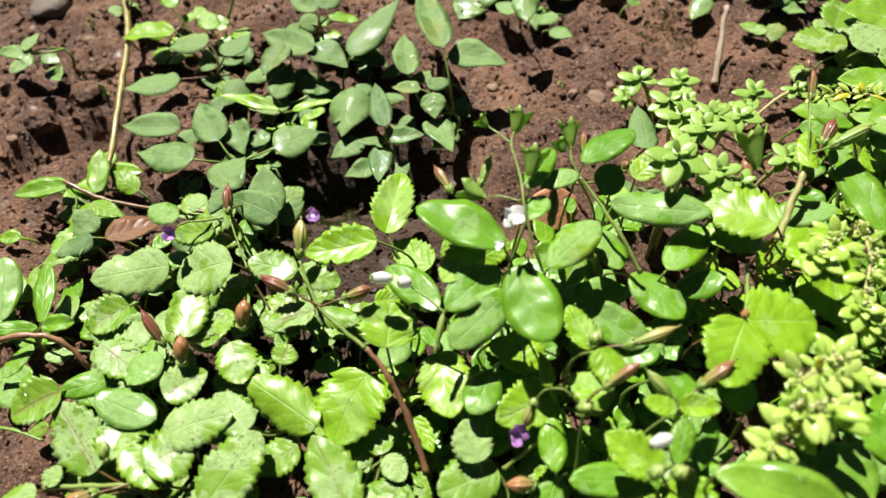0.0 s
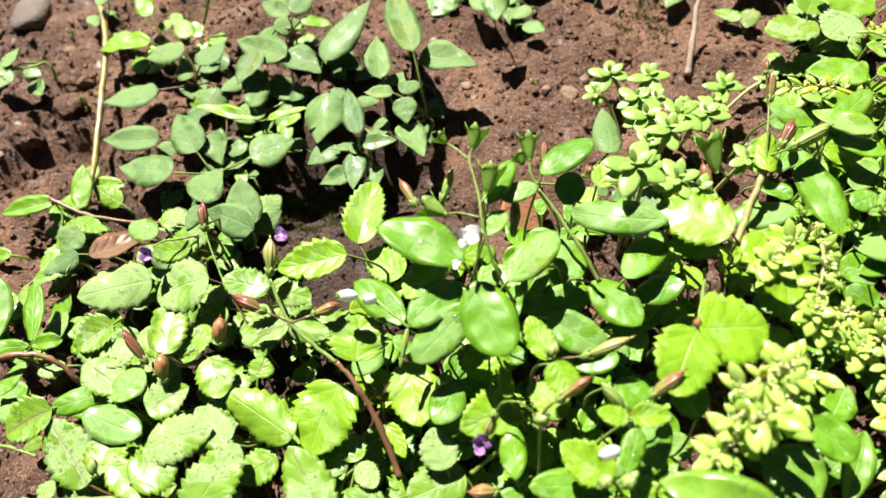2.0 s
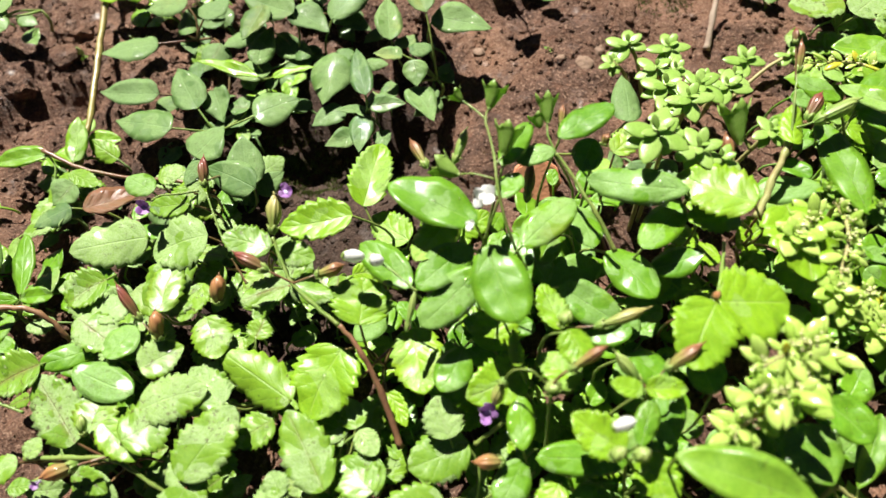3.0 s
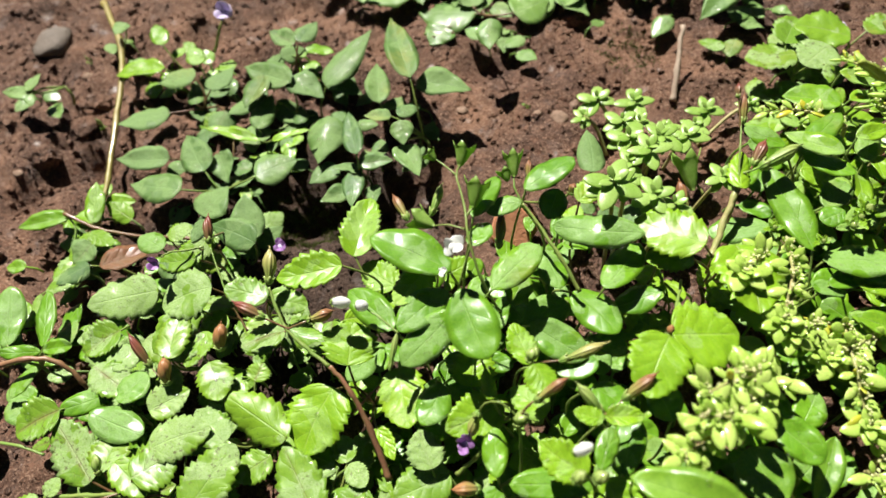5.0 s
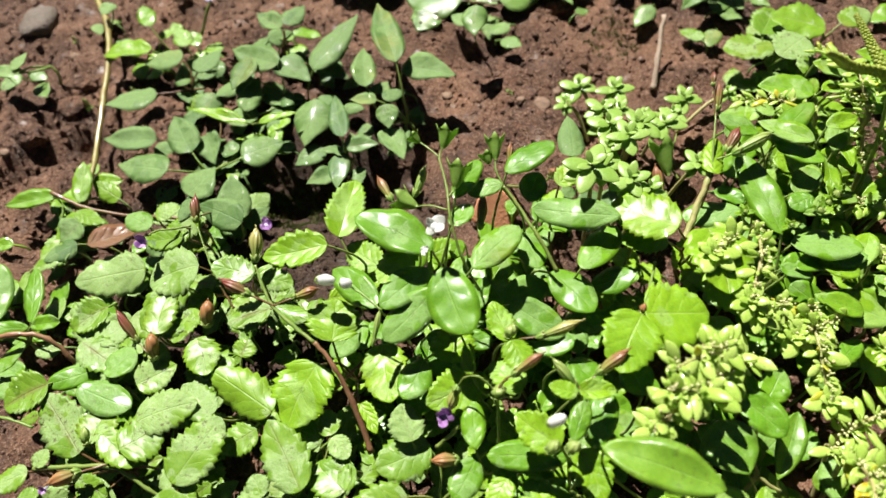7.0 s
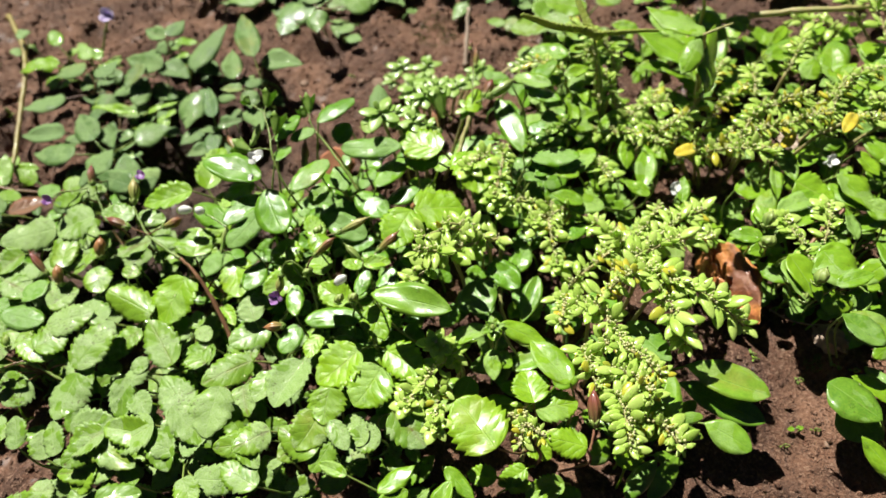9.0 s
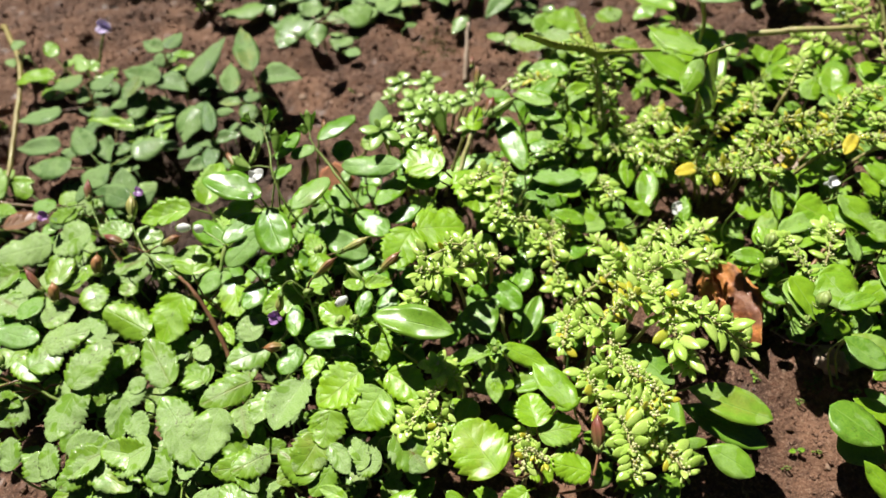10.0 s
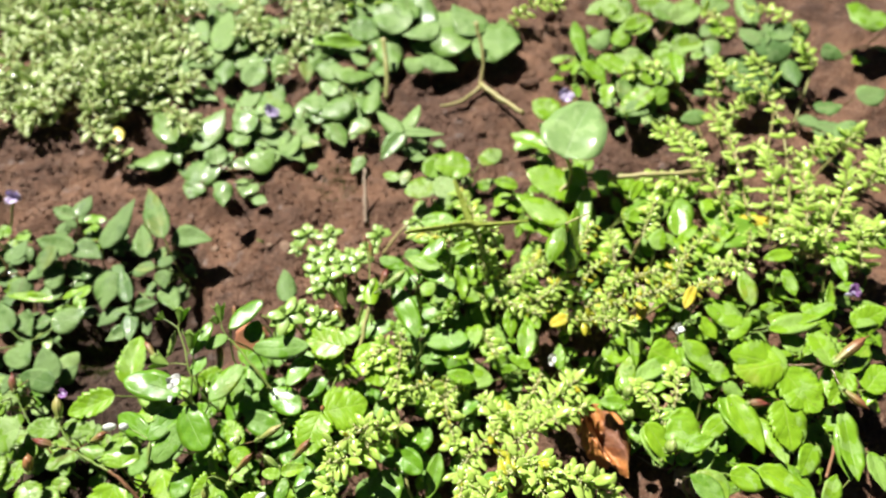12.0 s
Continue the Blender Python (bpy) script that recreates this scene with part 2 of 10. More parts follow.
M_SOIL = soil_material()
M_LEAF = {
    "T": leaf_material("toothed leaf", (0.188, 0.345, 0.020), (0.120, 0.250, 0.024), (0.28, 0.41, 0.13), wet=0.45, veins=5.0, spots=0.75, lines=0.24, frost=0.66, dry=0.495, quilt=0.16, pale=(0.32, 0.44, 0.195)),
    "W": leaf_material("wet toothed leaf", (0.235, 0.425, 0.014), (0.160, 0.325, 0.016), (0.30, 0.45, 0.09), wet=0.50, veins=5.0, spots=0.35, lines=0.26, flush=0.25, frost=0.30, dry=0.40, quilt=0.28, rough=0.38),
    "S": leaf_material("smooth leaf", (0.220, 0.400, 0.016), (0.125, 0.285, 0.016), (0.25, 0.42, 0.10), wet=0.9, veins=4.0, spots=0.3, rough=0.38, lines=0.15, flush=0.0, frost=0.42, dry=0.44),
    # K, D and B: frost is downy skin plus sky sheen put into colour.
    "K": leaf_material("deep green smooth leaf", (0.155, 0.340, 0.014), (0.085, 0.230, 0.014), (0.22, 0.38, 0.09), wet=0.75, veins=4.0, spots=0.3, rough=0.38, lines=0.13, flush=0.0, frost=0.48, dry=0.46, pale=(0.26, 0.40, 0.15)),
    "D": leaf_material("broad leaf", (0.122, 0.230, 0.050), (0.068, 0.150, 0.042), (0.19, 0.32, 0.12), wet=0.5, veins=5.0, spots=0.35, rough=0.56, lines=0.12, flush=0.4, frost=0.32, dry=0.56, through=0.20),
    "B": leaf_material("light broad leaf", (0.165, 0.295, 0.058), (0.105, 0.212, 0.050), (0.23, 0.34, 0.14), wet=0.6, veins=5.0, spots=0.3, rough=0.48, lines=0.12, flush=0.3, frost=0.40, dry=0.50),
    "G": leaf_material("spoon leaf", (0.190, 0.360, 0.026), (0.088, 0.215, 0.020), (0.21, 0.37, 0.07), wet=0.9, veins=3.0, spots=0.35, rough=0.36, lines=0.05, flush=0.0, frost=0.25, dry=0.36),
    # Base and frost are paled to carry the sun's glare on this leaf.
    "H": leaf_material("heart leaf with sun glare in its colour", (0.24, 0.38, 0.13), (0.18, 0.32, 0.11), (0.34, 0.46, 0.24), wet=1.0, veins=3.0, spots=0.1, rough=0.30, lines=0.2, flush=0.0, frost=0.5, dry=0.36),
    "Y": leaf_material("yellow leaf", (0.62, 0.50, 0.035), (0.48, 0.44, 0.05), (0.50, 0.46, 0.12), wet=0.6, veins=3.0, spots=0.6, rough=0.36, lines=0.1, flush=0.0, frost=0.1),
    "R": leaf_material("withered red leaf", (0.20, 0.075, 0.035), (0.11, 0.085, 0.03), (0.22, 0.13, 0.07), wet=0.5, veins=5.0, spots=0.7, through=0.2, old=(0.2, 0.1, 0.04), frost=0.05),
}
M_PILEA = plain_material("succulent leaf", (0.42, 0.635, 0.090), (0.63, 0.79, 0.22), 300.0, rough=0.26, bump=0.12, depth=0.0003, coat=0.7, through=0.38, by_object=0.7)
# Lighter copy of the succulent leaf: the mat's sun sheen is put into its colour.
M_PILEA_SHEEN = plain_material("grey-green succulent leaf with painted sun sheen", (0.48, 0.62, 0.22), (0.64, 0.74, 0.38), 300.0, rough=0.34, bump=0.2, depth=0.0004, coat=0.6, through=0.42, by_object=0.6)
M_STAR = plain_material("pale green plump leaf", (0.27, 0.47, 0.070), (0.42, 0.60, 0.16), 300.0, rough=0.34, bump=0.2, depth=0.0004, coat=0.6, through=0.36, by_object=0.6)
M_PILEA_OLD = plain_material("yellowing succulent leaf", (0.64, 0.56, 0.045), (0.50, 0.58, 0.07), 300.0, rough=0.32, bump=0.12, depth=0.0003, coat=0.6, through=0.34, by_object=0.7)
M_PILEA_STEM = plain_material("pale green stem", (0.34, 0.40, 0.12), (0.46, 0.36, 0.17), 300.0, rough=0.4, through=0.15)
M_FLOWERET = plain_material("tiny pinkish florets", (0.66, 0.76, 0.30), (0.76, 0.68, 0.42), 700.0, rough=0.6, bump=0.0, through=0.35)
M_STEM = plain_material("green stem", (0.15, 0.27, 0.05), (0.22, 0.25, 0.06), 200.0, rough=0.4, coat=0.2)
M_STEM_RED = plain_material("reddish stem", (0.16, 0.06, 0.035), (0.15, 0.12, 0.04), 120.0, rough=0.4, coat=0.3)
M_STEM_BROWN = plain_material("brown stem", (0.27, 0.16, 0.075), (0.22, 0.092, 0.055), 160.0, rough=0.45, coat=0.2)
M_CAPSULE = capsule_material("ripening capsule", (0.34, 0.36, 0.09), (0.30, 0.13, 0.06))
M_CAPSULE_GREEN = capsule_material("green capsule", (0.20, 0.36, 0.06), (0.32, 0.42, 0.11))
M_CUP = plain_material("pale green seed cup", (0.27, 0.46, 0.07), (0.38, 0.56, 0.13), 500.0, rough=0.45, bump=0.3, depth=0.0003, coat=0.2, through=0.50, by_object=0.3)
M_CAPSULE_RED = capsule_material("dark red capsule", (0.22, 0.16, 0.06), (0.24, 0.065, 0.045))
M_CAPSULE_PALE = capsule_material("yellow-green capsule", (0.28, 0.38, 0.08), (0.46, 0.42, 0.14))
M_HUSK = capsule_material("dry orange husk", (0.30, 0.26, 0.08), (0.42, 0.20, 0.08))
M_VIOLET = plain_material("violet petal", (0.34, 0.13, 0.44), (0.55, 0.34, 0.64), 400.0, rough=0.5, through=0.35, by_object=0.2)
M_LILAC = plain_material("pale lilac petal", (0.62, 0.52, 0.80), (0.74, 0.68, 0.86), 400.0, rough=0.5, through=0.35, by_object=0.2)
M_WHITE = plain_material("white petal", (0.84, 0.85, 0.82), (0.78, 0.80, 0.76), 300.0, rough=0.45, through=0.3, bump=0.1)
M_DEAD = dead_leaf_material()
M_SPIKE = plain_material("beaded yellow-green spike", (0.36, 0.47, 0.06), (0.50, 0.56, 0.11), 900.0, rough=0.45, coat=0.3, through=0.40)
M_YELLOW_STEM = plain_material("yellow-green stem", (0.28, 0.25, 0.060), (0.20, 0.13, 0.045), 120.0, rough=0.45, coat=0.2)
M_STRAW = plain_material("dry straw", (0.42, 0.33, 0.25), (0.30, 0.22, 0.16), 150.0, rough=0.7, bump=0.7)
M_TERRACOTTA = plain_material("broken terracotta", (0.56, 0.25, 0.13), (0.44, 0.18, 0.095), 120.0, rough=0.75, bump=0.6, depth=0.0006)
M_STONE = plain_material("grey stone", (0.085, 0.066, 0.050), (0.15, 0.118, 0.092), 90.0, rough=0.75, bump=0.8, depth=0.001)
M_PEBBLE = plain_material("tan pebble", (0.17, 0.105, 0.070), (0.27, 0.18, 0.12), 120.0, rough=0.8, bump=0.8, depth=0.001)
M_MOSS = plain_material("moss", (0.075, 0.11, 0.018), (0.13, 0.15, 0.03), 200.0, rough=0.8, bump=0.6)
M_WATER = drop_material()

# ---------------------------------------------------------------- shared builders
rng = random.Random(7)


def mesh_of(name, verts, faces, mat, uvs=None, smooth=True):
    me = bpy.data.meshes.new(name)
    me.from_pydata(verts, [], faces)
    me.materials.append(mat)
    if smooth:
        me.shade_smooth()
    if uvs:
        layer = me.uv_layers.new(name="UVMap")
        for loop in me.loops:
            layer.data[loop.index].uv = uvs[loop.vertex_index]
    me.update()
    return me


def part(name, me, parent, m=None, label=""):
    """One mesh as a part of a thing, at the world pose m."""
    ob = new(name, me)
    if parent is not None:
        ob.parent = parent
        ob.matrix_basis = parent_world(parent).inverted() @ (m or parent_world(parent))
    elif m is not None:
        ob.matrix_basis = m
    return tagged(ob, label)


def parent_world(ob):
    return ob.matrix_basis if ob.parent is None else parent_world(ob.parent) @ ob.matrix_basis


def tube(path, radii, sides=6):
    """Vertices and faces of a tapered tube along a list of points."""
    verts, faces, side = [], [], None
    for n, p in enumerate(path):
        way = (path[min(n + 1, len(path) - 1)] - path[max(n - 1, 0)]).normalized()
        side = (side - way * side.dot(way)).normalized() if side and (side - way * side.dot(way)).length > 1e-4 else way.orthogonal().normalized()
        up = way.cross(side)
        for s in range(sides):
            a = 2 * math.pi * s / sides
            verts.append(p + (side * math.cos(a) + up * math.sin(a)) * radii[n])
        if n:
            a0, b0 = (n - 1) * sides, n * sides
            faces += [(a0 + s, a0 + (s + 1) % sides, b0 + (s + 1) % sides, b0 + s) for s in range(sides)]
    faces.append(tuple(range(sides))[::-1])
    faces.append(tuple(range(len(verts) - sides, len(verts))))
    return verts, faces


def curve(points, steps=6):
    """A smooth line through the points."""
    out, n = [], len(points)
    for i in range(n - 1):
        p0, p1, p2, p3 = points[max(i - 1, 0)], points[i], points[i + 1], points[min(i + 2, n - 1)]
        for s in range(steps):
            t = s / steps
            out.append(0.5 * (2 * p1 + (p2 - p0) * t + (2 * p0 - 5 * p1 + 4 * p2 - p3) * t * t + (3 * p1 - p0 - 3 * p2 + p3) * t ** 3))
    return out + [points[-1]]


def joined(pieces):
    verts, faces = [], []
    for v, f in pieces:
        off = len(verts)
        verts += v
        faces += [tuple(i + off for i in face) for face in f]
    return verts, faces


def blade(kind, r):
    """A unit leaf: base at the origin, tip at y = 1, one wide; two sheets closed at the rim. Shape, teeth and bend vary with r."""
    rows, cols = (44, 8) if kind in "TW" else (18, 6)
    teeth = r.choice((6, 7, 8))
    fold, bend, twist, cup = r.uniform(-0.04, 0.13), r.uniform(-0.05, 0.26), r.uniform(-0.12, 0.12), r.uniform(-0.16, 0.10)
    if kind in "SK":
        bend, cup = bend * 0.5, cup * 0.5
    wave, phase, lean = r.uniform(0.006, 0.028), r.uniform(0, 6.28), r.uniform(-0.05, 0.05)
    # how full the outline is towards the stalk and towards the tip
    stalk_end, tip_end = {"T": (0.46, 0.74), "W": (0.44, 0.72), "S": (0.66, 0.92), "K": (0.64, 0.60), "D": (0.56, 1.05), "B": (0.56, 1.0), "G": (0.86, 0.72), "R": (0.6, 0.7), "Y": (0.7, 0.6), "H": (0.34, 0.78)}[kind]
    stalk_end, tip_end = stalk_end * r.uniform(0.9, 1.1), tip_end * r.uniform(0.9, 1.12)
    peak = stalk_end / (stalk_end + tip_end)
    full = peak ** stalk_end * (1 - peak) ** tip_end
    verts, uvs, faces = [], [], []
    for sheet in (1, -1):
        for i in range(rows + 1):
            u = i / rows
            half = 0.5 * u ** stalk_end * (1 - u) ** tip_end / full
            if kind in "TW" and 0.14 < u < 0.99:
                saw = (u * teeth * 1.15 + 0.2) % 1.0
                half *= 1.0 + (0.27 - 0.10 * u) * (saw ** 0.7 - 0.6)
            half = max(half, 0.012)
            for j in range(cols + 1):
                v = -1 + 2 * j / cols
                x = v * half + lean * math.sin(math.pi * u)
                y = u + (0.04 * abs(v) * math.sin(math.pi * u) if kind in "TW" else 0.0)
                z = fold * abs(v) * half * 2 - bend * u * u * 0.5 + twist * v * half * u + cup * (v * half) ** 2 * 3
                z += wave * math.sin(9 * u + phase) * v * half * 4 + 0.012 * math.sin(23 * u + 2 * phase) * abs(v)
                z += sheet * 0.006 * (1 - 0.7 * abs(v))
                verts.append((x, y, z))
                uvs.append((u, 0.5 + 0.5 * v))
    n = (rows + 1) * (cols + 1)
    w = cols + 1
    for i in range(rows):
        for j in range(cols):
            a = i * w + j
            faces.append((a, a + 1, a + w + 1, a + w))
            b = n + a
            faces.append((b, b + w, b + w + 1, b + 1))
        for a, flip in ((i * w, True), (i * w + cols, False)):
            quad = (a, a + w, n + a + w, n + a)
            faces.append(quad if flip else quad[::-1])
    faces += [(j, n + j, n + j + 1, j + 1) for j in range(cols)]
    top = rows * w
    faces += [(top + j, top + j + 1, n + top + j + 1, n + top + j) for j in range(cols)]
    return verts, faces, uvs


dome = bmesh.new()
bmesh.ops.create_icosphere(dome, subdivisions=2, radius=1.0)
DROP = bpy.data.meshes.new("water_drop")
dome.to_mesh(DROP)
dome.free()
DROP.materials.append(M_WATER)
DROP.shade_smooth()

BLADES = {}
for leaf_kind in "TWSKDGRHYB":
    BLADES[leaf_kind] = []
    for _ in range(12 if leaf_kind in "TWSK" else 8):
        vs, fs, us = blade(leaf_kind, rng)
        BLADES[leaf_kind].append(mesh_of("leaf_blade", vs, fs, M_LEAF[leaf_kind], us))


def succulent_blade(r, back=0.74, front=0.70):
    """A small plump leaf, narrow at its stalk and bluntly pointed at the tip, closed all round."""
    verts, faces = [], []
    rings, sides = 9, 8
    back, front = back * r.uniform(0.85, 1.2), front * r.uniform(0.85, 1.25)
    peak = back / (back + front)
    full = peak ** back * (1 - peak) ** front
    droop, lean, keel = r.uniform(0.0, 0.22), r.uniform(-0.06, 0.06), r.uniform(0.05, 0.16)
    for i in range(rings + 1):
        u = i / rings
        half = max(0.5 * u ** back * (1 - u) ** front / full, 0.07 if u < 0.5 else 0.03)
        for s in range(sides):
            a = 2 * math.pi * s / sides
            top = math.sin(a) > 0
            verts.append((math.cos(a) * half + lean * math.sin(math.pi * u), u, math.sin(a) * half * (0.46 if top else 0.60) - droop * u * u + keel * abs(math.cos(a)) * half))
        if i:
            a0, b0 = (i - 1) * sides, i * sides
            faces += [(a0 + s, a0 + (s + 1) % sides, b0 + (s + 1) % sides, b0 + s) for s in range(sides)]
    faces += [tuple(range(sides))[::-1], tuple(range(rings * sides, (rings + 1) * sides))]
    return verts, faces


PLUMP = [mesh_of("plump_blade", *succulent_blade(rng), M_PILEA) for _ in range(5)]
PLUMP_OLD = [mesh_of("plump_blade_old", *succulent_blade(rng), M_PILEA_OLD) for _ in range(3)]
STAR = [mesh_of("star_blade", *succulent_blade(rng, 0.55, 0.60), M_STAR) for _ in range(4)]


def frame_of(base, ahead, across, width, length, thick):
    """A pose with its own scale: y along ahead, x along across."""
    y = ahead.normalized()
    x = (across - y * across.dot(y)).normalized()
    z = x.cross(y)
    m = Matrix((x * width, y * length, z * thick)).transposed().to_4x4()
    m.translation = base
    return m


def herb(name, label, group, x, y, pale=False):
    """A plant rooted in the soil at (x, y) millimetres; leaves are added to it."""
    ob = tagged(new(name), label, "plant", group)
    ob.matrix_basis = Matrix.Translation((x * MM, y * MM, 0))
    return {"ob": ob, "root": Vector((x * MM, y * MM, -0.002)), "nodes": [], "pale": pale}


def leaf(plant, kind, bx, by, bz, tx, ty, tz, wide, turn=0.0, drops=0):
    """A leaf from its base to its tip (millimetres), turned about its length by degrees."""
    base, tip = Vector((bx, by, bz)) * MM, Vector((tx, ty, tz)) * MM
    way = tip - base
    across = Matrix.Rotation(radians(turn), 3, way.normalized()) @ way.cross(Vector((0, 0, 1)))
    length = way.length
    wide *= {"S": 0.80, "D": 1.0, "G": 0.90, "T": 0.93, "W": 0.96}.get(kind, 1.0)
    m = frame_of(base, way, across, wide * MM, length, 0.5 * (length + wide * MM))
    shape = rng.choice(BLADES[kind])
    ob = part("leaf", shape, plant["ob"], m)
    plant["nodes"].append((base, way.normalized()))
    if drops and length > 0.009:
        upper = len(shape.vertices) // 2
        for _ in range(drops):
            vert = shape.vertices[rng.randrange(upper // 6, upper * 5 // 6)]
            at = m @ vert.co
            size = rng.choice((0.30, 0.38, 0.5, 0.7, 1.0)) * MM * rng.uniform(0.8, 1.2)
            part("water_drop", DROP, ob, frame_of(at, way, across, size * rng.uniform(0.9, 1.4), size, size * 0.55))


# open patches of soil between the plants: x, y, radius in millimetres
BARE = [(190, -18, 19), (190, -46, 20), (207, -22, 16), (174, 42, 11), (186, 8, 12), (-49, 155, 14), (66, 195, 22), (30, 150, 12), (205, -60, 22)]


def undergrowth(plant, kind, count, seed):
    """The plant's shaded lower leaves on short stalks, crowded under the upper ones: a thicket nobody could count."""
    r = random.Random(seed)
    verts, faces, uvs = [], [], []
    nodes = list(plant["nodes"])
    for n in range(int(count * (1.0 if kind in "DB" else 1.7))):
        base, way = r.choice(nodes)
        low = base.z * r.uniform(0.08, 0.46)
        spot = Vector((base.x + r.gauss(0, 0.009), base.y + r.gauss(0, 0.009), max(0.003, low)))
        if any(math.hypot(spot.x / MM - px, spot.y / MM - py) < rad for px, py, rad in BARE):
            continue
        a, long = r.uniform(0, 6.283), r.uniform(7.0, 14.5) * MM * (1.5 if kind == "G" else 1.0)
        out = Vector((math.cos(a), math.sin(a), r.uniform(-0.25, 0.25)))
        across = Matrix.Rotation(r.uniform(-0.35, 0.35), 3, out.normalized()) @ out.cross(Vector((0, 0, 1)))
        wide = long * r.uniform(0.6, 0.8) * (0.6 if kind == "G" else 1.0)
        shape = r.choice(BLADES[kind])
        m = frame_of(spot, out, across, wide, long, 0.5 * (long + wide))
        off = len(verts)
        verts += [m @ v.co for v in shape.vertices]
        faces += [tuple(i + off for i in f.vertices) for f in shape.polygons]
        rows = (len(shape.vertices) // 2)
        cols = 9 if kind in "TW" else 7
        for i in range(len(shape.vertices)):
            k = i % rows
            uvs.append(((k // cols) / (rows // cols - 1), (k % cols) / (cols - 1)))
        foot = Vector((spot.x - out.x * 0.004, spot.y - out.y * 0.004, -0.002))
        tv, tf = tube(curve([foot, foot.lerp(spot, 0.6) - out * 0.0015, spot + out * 0.0006], 3), [0.45 * MM] * 7, 4)
        off = len(verts)
        verts += tv
        faces += [tuple(i + off for i in f) for f in tf]
        uvs += [(0.5, 0.25)] * len(tv)
    me = mesh_of("undergrowth", local(plant, verts), faces, M_LEAF[kind], uvs)
    tagged(part("undergrowth", me, plant["ob"], None, "crowded lower leaves in shade"), kind="stuff")


def local(plant, verts):
    inverse = parent_world(plant["ob"]).inverted()
    return [inverse @ v for v in verts]


def stalks(plant, thick=0.8, mat=None):
    """The plant's stem, from the root up through its middle, and a stalk out to each leaf."""
    root, nodes = plant["root"], plant["nodes"]
    mean = sum((b for b, _ in nodes), Vector()) / len(nodes)
    low = min(b.z for b, _ in nodes)
    crown = Vector((mean.x, mean.y, max(0.004, 0.5 * low)))
    trunk = curve([root, root.lerp(crown, 0.5) + Vector((0.002, -0.001, 0.001)), crown], 5)
    verts, faces = tube(trunk, [thick * MM * (1 - 0.25 * i / len(trunk)) for i in range(len(trunk))])
    part("stem", mesh_of("stem", local(plant, verts), faces, mat or M_STEM), plant["ob"])
    for base, way in nodes:
        start = crown
        if (base.xy - crown.xy).length > 0.016:
            foot = base.xy.lerp(crown.xy, 0.35)
            start = Vector((foot.x, foot.y, -0.002))
        middle = start.lerp(base, 0.55) - way * 0.12 * (base - start).length
        line = curve([start, middle, base + way * 0.0008], 5)
        verts, faces = tube(line, [thick * MM * (0.72 - 0.32 * i / len(line)) for i in range(len(line))], 5)
        part("stalk", mesh_of("stalk", local(plant, verts), faces, mat or M_STEM), plant["ob"])


def stem(plant, mat, radius, *points):
    """A single stem through points in millimetres, thinning to its end."""
    line = curve([Vector(p) * MM for p in points], 6)
    for p in line[1:-1]:
        p += Vector((rng.gauss(0, 0.14), rng.gauss(0, 0.14), rng.gauss(0, 0.10))) * radius * MM
    knots = [1.28 if i % 6 == 0 else rng.uniform(0.92, 1.06) for i in range(len(line))]
    verts, faces = tube(line, [radius * MM * (1 - 0.35 * i / len(line)) * knots[i] for i in range(len(line))], 9)
    inverse = parent_world(plant["ob"]).inverted()
    return part("stem", mesh_of("stem", [inverse @ v for v in verts], faces, mat), plant["ob"])


